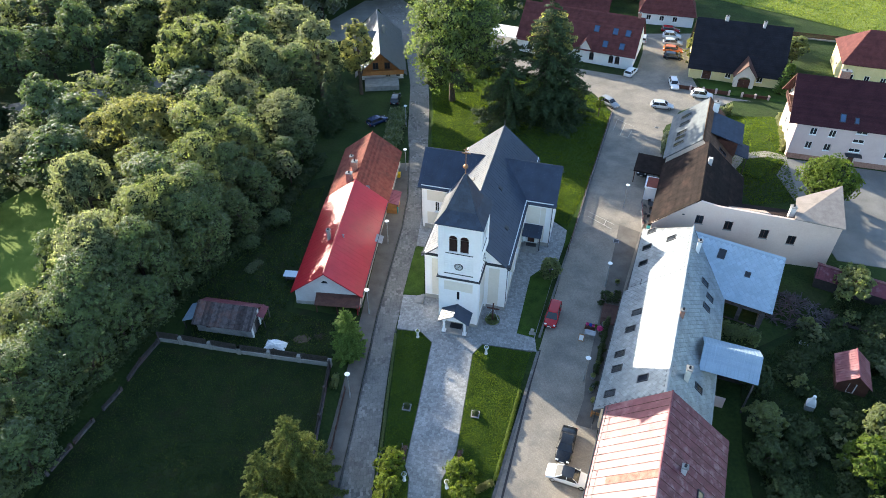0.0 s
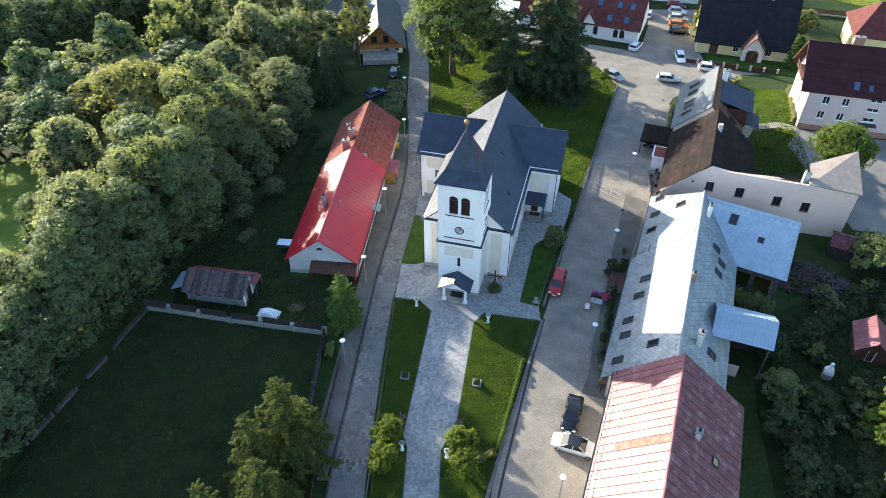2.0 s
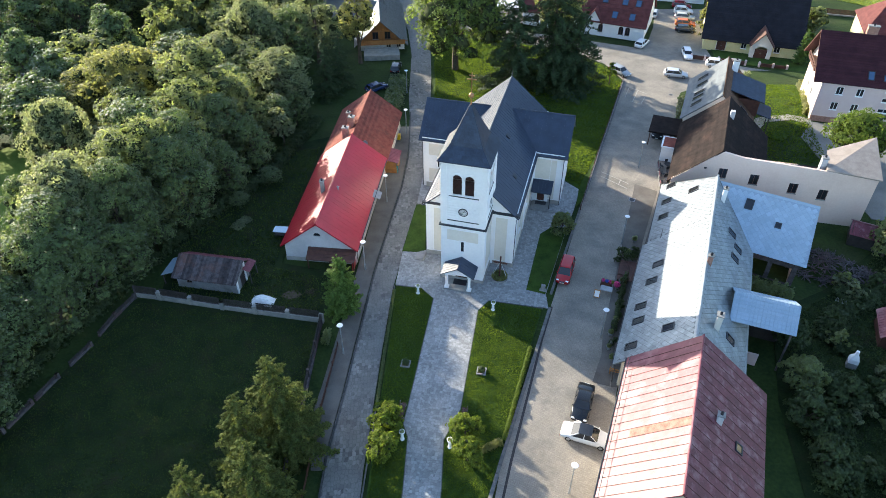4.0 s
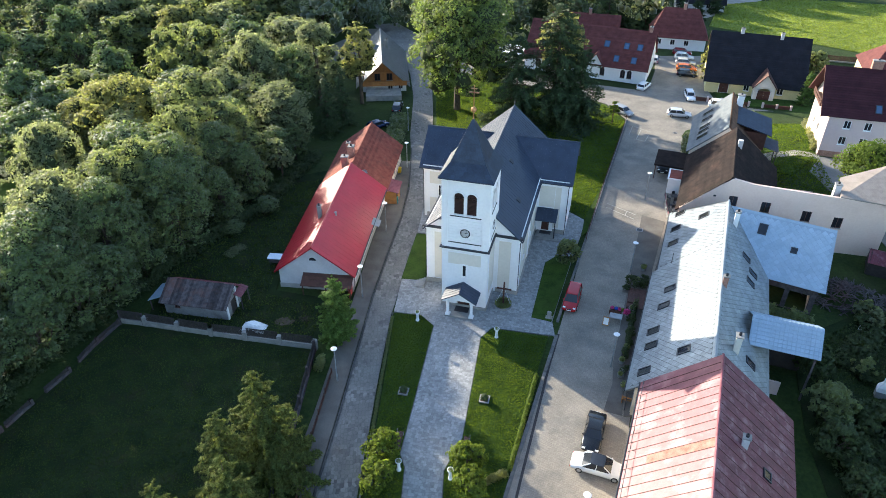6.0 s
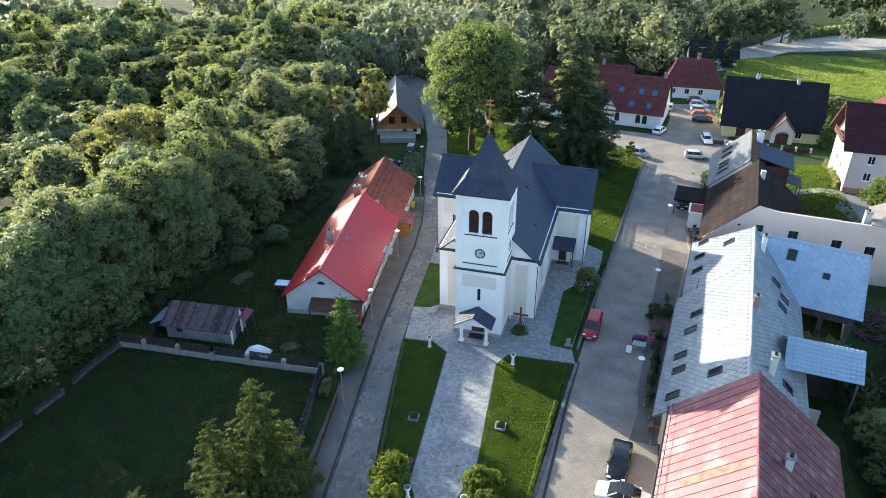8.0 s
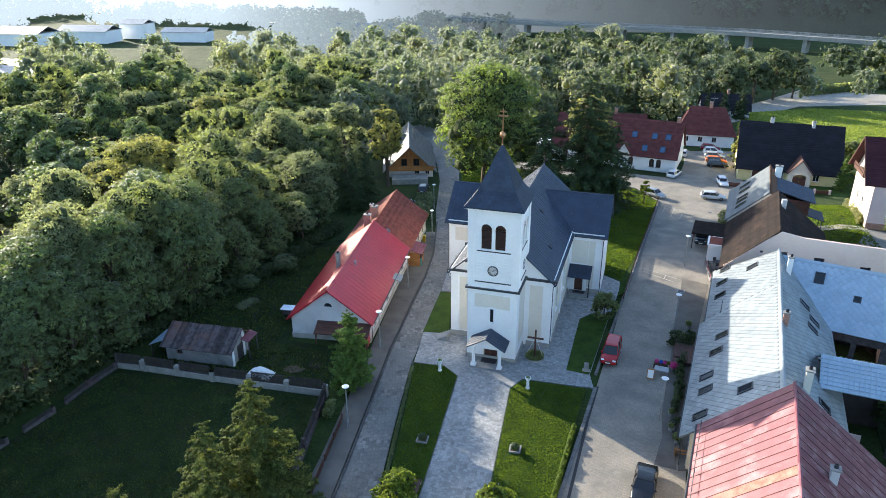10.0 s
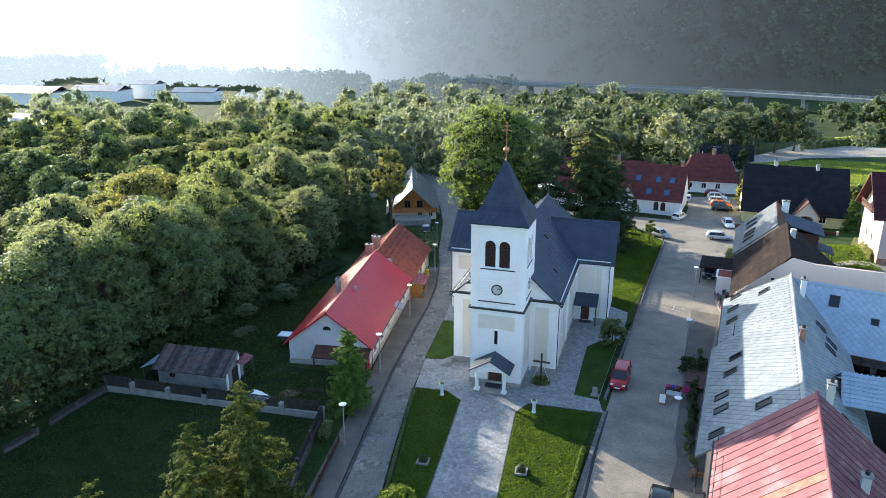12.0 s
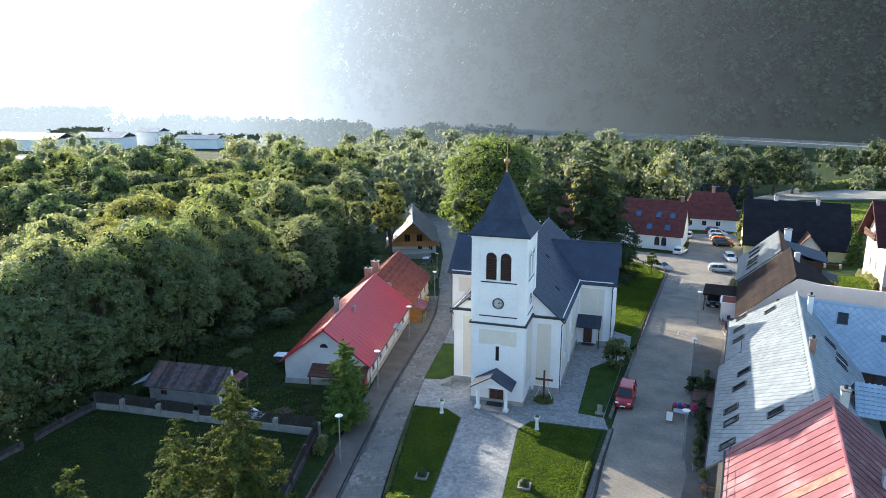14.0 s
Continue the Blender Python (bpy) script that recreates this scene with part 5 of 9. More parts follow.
# ---------------------------------------------------------------- cottages along the lane
def red_cottage():
    h = thing("cottage", "long low white cottage with bright red sheet-metal roof", "house", site(-20.1, 67.4, 6.0))
    W, L, E, R = 8.9, 20.5, 2.75, 6.2
    gable_walls(h, W, L, E, R - 0.1, "grey_plaster", front=[("vent", 3.85, 4.75, 4.0, 4.5, 0.4)], right=[("dark", 1.6 + 3.1 * i, 2.5 + 3.1 * i, 0.95, 2.2) for i in range(3)] + [("single", 11.2, 12.2, 0.1, 2.1), ("dark", 13.4, 14.4, 0.95, 2.2), ("dark", 16.6, 17.6, 0.95, 2.2)], fm="white_paint", plinth=0.5)
    s = gable_roof(h, 0, W, 0, L, E, R, "red_sheet", "seam", 0.8, over=0.5, gable=0.45)
    chimney(h, 3.4, 7.5, 5.0, 7.0, 0.45, 0.45, "concrete")
    part("roof_vent", lathe([(0.12, 0), (0.12, 0.5), (0.2, 0.55), (0.05, 0.7)], 10, at=(5.3, 8.0, 5.4)), "grey_metal", h)
    # lean-to on the gable wall
    lo = Vector((3.0, -1.7, 1.55))
    slope(h, lo, lo + Vector((6.1, 0, 0)), Vector((0, 1.7, 0.75)), [(0, 0), (6.1, 0), (6.1, 1.85), (0, 1.85)], 0.08, "dark_timber", "course", 0.45, "dark brown lean-to roof", "lean_to_roof")
    for x in (3.2, 6.0, 8.9):
        part("post", cube(x - 0.07, x + 0.07, -1.55, -1.41, -0.05, 1.5), "dark_timber", h)
    part("lean_to_wall", cube(8.75, 8.85, -1.5, 0, -0.05, 1.7), "red_sheet", h, "dark red board wall")
    gutter(h, W + 0.52, 0, L, E - 0.3, -1)
    # canopy over the street door
    lo = Vector((W + 1.2, 10.9, 2.25))
    slope(h, lo, lo + Vector((0, 1.7, 0)), Vector((-1.1, 0, 0.4)), [(0, 0), (1.7, 0), (1.7, 1.2), (0, 1.2)], 0.05, "grey_metal", "", 0.3, "grey sheet door canopy", "canopy")
    return h


def tile_cottage():
    h = thing("cottage", "old low cottage with weathered red clay tile roof", "house", site(-17.96, 87.85, 6.0, -0.6))
    W, L, E, R = 8.9, 14.9, 3.0, 6.4
    gable_walls(h, W, L, E, R - 0.1, "beige_plaster", right=[("dark", 3.4, 4.3, 0.95, 2.2), ("dark", 8.0, 8.9, 0.95, 2.2), ("dark", 11.4, 12.3, 0.95, 2.2)], plinth=0.4)
    gable_roof(h, 0, W, 0, L, E, R, "old_red_tile", "course", 0.36, over=0.5, gable=0.0)
    chimney(h, 3.3, 1.3, 5.2, 7.2, 0.9, 0.7)
    chimney(h, 3.6, 4.2, 5.2, 7.4, 0.8, 0.7)
    chimney(h, 2.6, 6.5, 4.8, 6.8, 0.5, 0.5)
    d = part("satellite_dish", lathe([(0.05, -0.12), (0.3, -0.06), (0.45, 0.05), (0.44, 0.07), (0.28, -0.03), (0.02, -0.08)], 18), "grey_metal", h, "grey satellite dish", pose(6.2, 0.4, 5.3, 70, 0, 30))
    part("dish_arm", cube(-0.02, 0.02, -0.02, 0.02, -0.8, 0.0), "dark_metal", d)
    # wooden entrance porch with a small red tin roof
    p = part("porch", cube(W, W + 1.7, 0.8, 3.8, -0.05, 0.9), "timber", h, "brown timber entrance porch")
    for y in (0.8, 1.8, 2.75, 3.72):
        part("post", cube(W + 1.6, W + 1.7, y, y + 0.08, 0.9, 2.2), "timber", p)
    part("pane", cube(W + 1.63, W + 1.66, 0.88, 3.72, 0.9, 2.1), "pane", p)
    part("side_board", cube(W, W + 1.7, 0.8, 0.86, 0.9, 2.2), "timber", p)
    lo = Vector((W + 2.05, 0.5, 2.15))
    slope(p, lo, lo + Vector((0, 3.6, 0)), Vector((-2.1, 0, 0.55)), [(0, 0), (3.6, 0), (3.6, 2.15), (0, 2.15)], 0.06, "worn_red_sheet", "seam", 0.4)
    return h


red_cottage()
tile_cottage()


def garden_shed():
    h = thing("garden_shed", "small plastered shed with a weathered board roof", "shed", site(-32.3, 62.2, 10.0))
    m = h
    gable_walls(m, 7.6, 3.6, 1.8, 1.82, "old_render", front=[("dark", 1.2, 1.9, 0.8, 1.3)])
    lo = Vector((-0.4, -0.5, 1.75))
    slope(m, lo, lo + Vector((8.2, 0, 0)), Vector((0, 2.9, 1.5)), [(0, 0), (8.2, 0), (8.2, 3.3), (0, 3.3)], 0.06, "rusty_boards", "board", 0.3, "grey-brown weathered boards")
    lo = Vector((7.8, 4.4, 1.85))
    slope(m, lo, lo - Vector((8.2, 0, 0)), Vector((0, -2.0, 1.35)), [(0, 0), (8.2, 0), (8.2, 2.35), (0, 2.35)], 0.06, "worn_red_sheet", "seam", 0.5, "dull red sheet")
    for x in (0.0, 7.4):
        part("gable_wall", panel([(0, 1.8), (3.6, 1.8), (2.4, 3.1)], [], 0.2), "old_render", m, m=pose(x + 0.2, 0, 0, 0, 0, 90))
    # open end with white posts, a dark panel painting the shaded doorway, and a small red canopy
    part("doorway", cube(7.602, 7.63, 1.2, 2.5, 0.0, 1.75), "dark_board", m, "dark panel standing for the shaded doorway")
    for y, z in ((0.02, 1.75), (2.35, 3.05)):
        part("corner_board", cube(7.62, 7.74, y, y + 0.26, -0.05, z), "white_paint", m, "white upright board")
    lo = Vector((8.6, 1.9, 2.0))
    slope(m, lo, lo + Vector((0, 2.1, 0)), Vector((-0.9, 0, 0.3)), [(0, 0), (2.1, 0), (2.1, 0.95), (0, 0.95)], 0.05, "worn_red_sheet", "seam", 0.4, "small red tin canopy", "canopy_roof")
    for y in (2.0, 3.8):
        part("post", cube(8.45, 8.54, y, y + 0.09, -0.05, 1.99), "grey_timber", m)
    lo = Vector((-2.0, 0.0, 1.5))
    slope(m, lo + Vector((0, 3.2, 0)), lo, Vector((1.6, 0, 0.7)), [(0, 0), (3.2, 0), (3.2, 1.75), (0, 1.75)], 0.05, "new_tin", "seam", 0.4, "pale tin lean-to roof", "lean_to_roof")
    for y in (0.1, 3.0):
        part("post", cube(-1.85, -1.75, y, y + 0.1, -0.05, 1.5), "grey_timber", m)
    return h


garden_shed()


def chalet():
    h = thing("chalet", "timber-gabled house with steep dark roof", "house", site(-18.2, 138.5, -5.7, -4.2))
    W, L, E, R = 9.6, 20.4, 2.55, 7.1
    gable_walls(h, W, L, E, R - 0.15, "white_plaster", right=[("dark", 2 + 4 * i, 3.2 + 4 * i, 0.9, 2.1) for i in range(4)], front=[("window", 5.8, 6.8, 0.9, 2.1), ("window", 8.0, 8.9, 0.9, 2.1)])
    g = part("timber_gable", panel([(-0.2, 2.35), (W + 0.2, 2.35), (W / 2 + 0.3, 6.75), (W / 2 - 0.3, 6.75)], [arch(3.1, 4.3, 2.9, 4.4), arch(5.6, 6.8, 2.9, 4.4)], 0.12), "timber", h, "orange-brown boarded gable", pose(0, -0.14, 0))
    window(g, 3.1, 4.3, 2.9, 4.4, None, "dark_timber", depth=0.08)
    window(g, 5.6, 6.8, 2.9, 4.4, None, "dark_timber", depth=0.08)
    for i in range(26):
        u = 0.0 + 0.4 * i
        top = 2.4 + 4.3 * (1 - abs(u + 0.2 - W / 2) / (W / 2 + 0.2))
        if not (2.7 < u < 4.3 or 5.2 < u < 6.8):
            part("board", cube(u, u + 0.36, -0.03, 0.0, 2.36, max(2.5, top - 0.15)), "timber", g)
    for a, b in (((3.6, 4.7), (4.8, 6.4)), ((6.0, 4.7), (4.8, 6.4)), ((4.8, 4.7), (4.8, 6.6)), ((2.6, 4.7), (7.0, 4.7)), ((4.8, 4.7), (3.9, 5.7)), ((4.8, 4.7), (5.7, 5.7))):
        bm = bmesh.new()
        rod(bm, (a[0], -0.1, a[1]), (b[0], -0.1, b[1]), 0.1, n=4)
        part("brace", bm, "timber", g)
    b = part("balcony", cube(0.6, W + 0.1, -1.5, -0.15, 2.2, 2.4), "timber", h, "timber balcony")
    part("railing", cube(0.6, W + 0.1, -1.5, -1.42, 2.4, 3.2), "timber", b)
    part("terrace", cube(1.2, 8.4, -5.5, -1.6, -0.05, 1.7), "concrete", h, "grey concrete terrace annex")
    gable_roof(h, 0, W, 0, L, E, R, "chalet_roof", "seam", 0.5, over=0.8, gable=1.2)
    chimney(h, 6.0, 11.2, 5.4, 7.6, 0.5, 0.5, "concrete")
    # cross gable on the forest side, its ridge level with the main ridge
    w = part("cross_gable", panel([(0, -0.05), (7.2, -0.05), (7.2, 2.9), (3.6, 6.6), (0, 2.9)], [arch(2.6, 4.6, 3.4, 4.8)], 0.25), "timber", h, "boarded cross gable", pose(-0.45, 14.2, 0, 0, 0, -90))
    window(w, 2.6, 4.6, 3.4, 4.8, None, "dark_timber")
    for y in (7.05, 13.95):
        part("side_wall", cube(-0.2, 0.3, y, y + 0.2, -0.05, 2.9), "white_plaster", w, m=pose(-0.45, 14.2, 0, 0, 0, -90).inverted())
    hs = math.hypot(4.0, 4.0)
    slope(h, Vector((-0.9, 6.6, 2.9)), Vector((0.3, 6.6, 2.9)), Vector((0, 4.0, 4.0)), [(0, 0), (1.2, 0), (5.5, hs), (0, hs)], 0.1, "chalet_roof", "seam", 0.5)
    slope(h, Vector((0.3, 14.6, 2.9)), Vector((-0.9, 14.6, 2.9)), Vector((0, -4.0, 4.0)), [(0, 0), (1.2, 0), (1.2, hs), (-4.3, hs)], 0.1, "chalet_roof", "seam", 0.5)
    return h


chalet()


# ---------------------------------------------------------------- row along the street
def silver_house():
    h = thing("row_house", "long row house with a galvanised diamond-sheet roof and many skylights", "house", site(18.2, 47.0, 20.6))
    E, R, RX, X0, X1, L = 3.75, 9.1, 5.6, -0.4, 11.0, 33.4
    st = [("dark", 1.5 + 2.7 * i, 2.5 + 2.7 * i, 1.0, 2.4) for i in range(12) if i not in (3, 8)] + [("door", 9.6, 10.8, 0.05, 2.3), ("door", 23.2, 24.4, 0.05, 2.3)]
    wall(h, (X0, L, 0), -90, [(0, -0.05), (L, -0.05), (L, E - 0.02), (0, E - 0.02)], st, "beige_plaster")
    wall(h, (0, 0.02, 0), 0, [(X0 + 0.35, -0.05), (X1, -0.05), (X1, E - 0.1), (RX, R - 0.1), (X0 + 0.35, E)], (), "beige_plaster")
    wall(h, (X1, 0.4, 0), 90, [(0, -0.05), (23, -0.05), (23, E - 0.02), (0, E - 0.02)], [("dark", 2, 3, 1, 2.3), ("dark", 5, 6, 1, 2.3)], "beige_plaster")
    sl = (R - E) / (RX - X0)
    part("plinth", cube(X0 - 0.06, X0, 0.3, L - 0.3, -0.05, 0.5), "stone_plinth", h)

    def left(y0, y1, over, top0, top1, name):
        lo = Vector((X0 - over, y1, E - sl * over))
        H = math.hypot(RX - X0 + over, R - E + sl * over)
        n = y1 - y0
        return slope(h, lo, lo - Vector((0, n, 0)), Vector((RX, y1, R)) - lo, [(0, 0), (n, 0), (n - top0, H), (-top1, H)], 0.14, "zinc_joint", "shingle", 0.72, name, seam_mat="galvanised")
    far_part = left(20.4, L + 0.6, 0.35, 0.0, -4.4, "pale galvanised diamond-sheet slope")
    near_part = left(0.0, 20.38, 0.85, 0.0, 0.0, "pale galvanised diamond-sheet slope")
    for x, u in ((0.9, 1.7), (4.2, 5.3), (4.6, 1.5), (8.1, 1.5)):
        skylight(far_part, x + (1.0 if u > 4 else 0.6), u, 0.85, 1.15)
    for x, u in ((5.3, 3.0), (8.2, 2.6), (12.2, 1.9), (14.6, 2.0), (18.4, 1.8), (17.2, 5.9)):
        skylight(near_part, x, u, 0.85, 1.15)
    sr = (R - 3.6) / (X1 + 0.4 - RX)
    lo = Vector((X1 + 0.4, 0.0, 3.6))
    H = math.hypot(X1 + 0.4 - RX, R - 3.6)
    s = slope(h, lo, lo + Vector((0, 23.4, 0)), Vector((RX, 0, R)) - lo, [(0, 0), (23.4, 0), (29.6, H), (0, H)], 0.14, "zinc_joint", "shingle", 0.72, "grey galvanised diamond-sheet slope", seam_mat="galvanised")
    for x, u in ((20.2, 3.0), (21.8, 4.3), (18.0, 3.4), (5.0, 3.0)):
        skylight(s, x, u, 0.8, 1.1)
    bm = bmesh.new()
    rod(bm, (RX, 0, R), (RX, 29.8, R), 0.12)
    part("ridge_cap", bm, "galvanised", h)
    chimney(h, RX + 1.0, 25.8, 7.8, 9.9, 0.5, 0.5, "white_plaster")
    chimney(h, RX + 0.3, 12.3, 8.6, 9.9, 0.5, 0.4)
    chimney(h, RX + 2.0, 4.5, 6.6, 9.0, 0.55, 0.7, "cream_plaster")
    gutter(h, X0 - 0.9, 0, 20.3, E - sl * 0.85 - 0.02, 1)
    gutter(h, X0 - 0.4, 20.4, L, E - sl * 0.35 - 0.02, 1)
    # snow rail near the step in the eave
    bm = bmesh.new()
    rod(bm, (0.6, 20.2, 4.9), (0.6, 20.2, 6.3), 0.03, n=6)
    part("aerial", bm, "dark_metal", h)
    # rear wing, its ridge meeting the main ridge
    w = thing("rear_wing", "rear wing with blue-white diamond-sheet roof and open timber store below", "house", site(33.4, 72.6, 28.0, 0.0))
    wr, we, hw = 8.75, 3.7, 5.6
    H = math.hypot(hw, wr - we)
    ws = slope(w, Vector((6.4, -hw, we)), Vector((12.9, -hw, we)), Vector((0, hw, wr - we)), [(0, 0), (6.5, 0), (5.9, H), (-6.4, H)], 0.12, "tin_joint", "shingle", 0.72, "blue-white diamond-sheet roof slope", seam_mat="new_tin")
    skylight(ws, -1.6, 5.6, 0.8, 1.1)
    skylight(ws, 2.2, 4.0, 0.6, 0.6)
    slope(w, Vector((12.3, hw, we)), Vector((0.5, hw, we)), Vector((0, -hw, wr - we)), [(0, 0), (11.8, 0), (12.3, H), (0, H)], 0.12, "new_tin", "", 0.72, "blue-white sheet roof slope")
    part("store_wall", panel([(6.6, -0.05), (12.2, -0.05), (12.2, 3.75), (6.6, 3.75)], [arch(7.2, 8.9, 0.0, 2.5), arch(9.4, 11.6, 0.0, 2.5)], 0.25), "grey_timber", w, "weathered board front", pose(0, -4.9, 0))
    part("end_wall", panel([(-4.6, -0.05), (4.8, -0.05), (4.8, 4.3), (0, wr - 0.15), (-4.6, 4.3)], [], 0.3), "pink_plaster", w, m=pose(11.9, 0, 0, 0, 0, 90))
    part("rear_wall", cube(6.5, 12.2, -0.6, -0.4, -0.05, 4.2), "dark_board", w)
    for i in range(14):
        part("board", cube(6.65 + 0.4 * i, 6.98 + 0.4 * i, -4.94, -4.9, 2.6, 3.7), "grey_timber", w)
    # pale profiled tin annex springing from the rear slope
    t = thing("annex", "small rear annex with pale blue profiled tin roof", "shed", site(18.2, 47.0, 20.6))
    for x, y in ((9.4, 8.1), (15.1, 8.1), (9.4, 12.7), (15.1, 12.7)):
        part("post", cube(x - 0.09, x + 0.09, y - 0.09, y + 0.09, -0.05, 5.7), "grey_timber", t)
    part("rear_wall", cube(9.5, 15.0, 12.4, 12.6, -0.05, 5.7), "dark_board", t)
    part("low_wall", cube(9.6, 13.0, 8.0, 8.2, -0.05, 1.6), "rose_plaster", t, "low pinkish wall")
    for y0, z0, y1, z1 in ((7.8, 5.65, 10.5, 7.4), (13.0, 5.8, 10.5, 7.4)):
        sg = 1 if y1 > y0 else -1
        e0, e1 = Vector((9.0, y0, z0)), Vector((15.5, y0, z0))
        if sg < 0:
            e0, e1 = e1, e0
        hh = math.hypot(y1 - y0, z1 - z0)
        rs = slope(t, e0, e1, Vector((0, y1 - y0, z1 - z0)), [(0, 0), (6.5, 0), (6.5, hh), (0, hh)], 0.06, "new_tin", "course", 0.38, "pale blue profiled tin")
        for i in range(16):
            piece("rib", unit_piece("seam", "new_tin"), rs, 0.2 + 0.4 * i, 0.0, 0.0, 0.11, hh, 0.085)
    return h


silver_house()


def red_house():
    h = thing("row_house", "row house with worn red standing-seam roof", "house", site(18.2, 47.0, 20.6) @ pose(0.35, -17.6, 0))
    W, L, E, R = 12.3, 17.1, 5.3, 10.5
    gable_walls(h, W, L, E, R - 0.1, "beige_plaster", left=[("dark", 1.5 + 2.8 * i, 2.6 + 2.8 * i, 1.2, 2.7) for i in range(5)], plinth=0.5, rx=5.7)
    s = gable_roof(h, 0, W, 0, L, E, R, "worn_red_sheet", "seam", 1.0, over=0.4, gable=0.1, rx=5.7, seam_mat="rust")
    # slope away from the sun: weathering plus its shade in a darker colour
    s[1].data.materials[0] = MAT["weathered_shade_red"]
    part("rusty_sheet", cube(9.64, 10.54, 2.2, 8.1, 0.0, 0.006), "rust_sheet", s[0], "rust-stained sheet of the red roof")
    chimney(h, 8.0, 9.2, 7.9, 9.6, 0.5, 0.5, "grey_plaster")
    skylight(s[1], 8.4, 3.4, 0.8, 0.7)
    gutter(h, -0.45, 0, L, E - 0.35, 1)
    bm = bmesh.new()
    for i in range(9):
        y = 0.6 + 2.0 * i
        rod(bm, (-0.1, y, E + 0.15), (-0.15, y, E + 0.5), 0.03, n=5)
    rod(bm, (-0.15, 0.4, E + 0.45), (-0.15, L - 0.4, E + 0.45), 0.03, n=5)
    part("snow_guard", bm, "dark_metal", h, "dark snow guard rail")
    return h


red_house()


def pink_house():
    h = thing("row_house", "pink-plastered house with mottled brown tile roof", "house", site(30.9, 80.0, 13.3, 0.0))
    E, R, RX = 3.8, 9.0, 5.6
    wn_ = [("dark", 5.75, 6.85, 4.9, 6.4), ("dark", 9.8, 10.95, 4.5, 6.05), ("dark", 14.85, 16.0, 3.9, 5.45), ("dark", 18.65, 19.8, 3.5, 5.05), ("vent", 3.8, 4.15, 6.0, 6.3)]
    wall(h, (0, 0, 0), 0, [(0, -0.9), (25.0, -0.9), (25.0, 7.5), (8.4, 8.35), (RX, R - 0.1), (0, E)], wn_, "pink_plaster")
    # street part of the house, its ridge running away up the street
    a = radians(7.3)
    fx, fy = math.sin(a), math.cos(a)
    L = 17.0
    wall(h, (fx * L, fy * L, 0), -90 - 7.3, [(0, -2.0), (L - 0.4, -2.0), (L - 0.4, E - 0.02), (0, E - 0.02)], [("dark", 2 + 3 * i, 3 + 3 * i, 0.9, 2.3) for i in range(5)], "pink_plaster")
    sl = (R - E) / (RX * fy)
    ax = Vector((fx, fy, 0))
    nx = Vector((fy, -fx, 0))
    lo_far = ax * (L + 0.1) - nx * 0.5 + Vector((0, 0, E - 0.5 * sl))
    hr = Vector((RX, 0, R))
    wid = hr.xy.dot(nx.xy) + 0.5
    H = math.hypot(wid, R - E + 0.5 * sl)
    sk = hr.xy.dot(ax.xy)
    slope(h, lo_far, lo_far - ax * L, nx * wid + Vector((0, 0, R - E + 0.5 * sl)), [(0, 0), (L + 0.1, 0), (L + 0.1 - sk, H), (0, H)], 0.14, "brown_tile", "course", 0.36, "mottled brown tile slope")
    lo = Vector((RX, 0, R)) + nx * 6.6 - Vector((0, 0, 5.2))
    H2 = math.hypot(6.6, 5.2)
    slope(h, lo, lo + ax * 16, -nx * 6.6 + Vector((0, 0, 5.2)), [(3.5, 0), (16, 0), (16.2, H2), (0, H2)], 0.14, "brown_tile", "course", 0.36, "dark brown tile slope")
    far0 = ax * L
    part("end_wall", panel([(-12.0, -2.0), (0, -2.0), (0, E), (-5.6, R - 0.2), (-12.0, 3.8)], [], 0.3), "pink_plaster", h, m=pose(far0.x, far0.y, 0, 0, 0, 180 - 7.3))
    bm = bmesh.new()
    rod(bm, (RX, 0, R), Vector((RX, 0, R)) + ax * 16.2, 0.12)
    part("ridge_cap", bm, "brown_tile", h)
    part("chimney", cube(RX + 1.6, RX + 2.2, 10.2, 10.8, 7.4, 9.6), "grey_plaster", h)
    # long rear wing, its roof falling away behind the gable wall
    slope(h, Vector((24.9, 8.2, 3.6)), Vector((9.0, 8.2, 3.6)), Vector((0, -7.9, 4.2)), [(0, 0), (15.9, 0), (15.9, 8.9), (0, 8.9)], 0.12, "brown_tile", "course", 0.4, "dark rear roof")
    part("rear_wall", cube(9.0, 24.7, 7.5, 7.8, -0.9, 3.7), "pink_plaster", h)
    part("end_wall", panel([(0.3, -0.9), (7.5, -0.9), (7.5, 4.0), (0.3, 7.4)], [], 0.3), "pink_plaster", h, m=pose(24.99, 0, 0, 0, 0, 90))
    slope(h, Vector((15.4, 2.6, 6.9)), Vector((10.2, 2.6, 6.9)), Vector((0, -2.3, 1.25)), [(0, 0), (5.2, 0), (5.2, 2.5), (0, 2.5)], 0.05, "beige_roof", "seam", 0.3, "pale corrugated sheet")
    # raised end roof with pale felt
    bm = bmesh.new()
    pts = [(18.6, 0.1, 7.95), (25.3, -0.3, 7.65), (25.6, 7.6, 9.5), (19.4, 5.0, 8.2)]
    t_ = [bm.verts.new(p) for p in pts]
    u_ = [bm.verts.new((p[0], p[1], p[2] - 0.15)) for p in pts]
    bm.faces.new(t_), bm.faces.new(u_[::-1])
    for i in range(4):
        bm.faces.new((t_[i - 1], t_[i], u_[i], u_[i - 1]))
    part("end_roof", bm, "beige_roof", h, "pale beige felt roof at the wing's end")
    chimney(h, 18.4, 1.6, 6.6, 8.9, 0.7, 0.7, "grey_plaster")
    return h


pink_house()


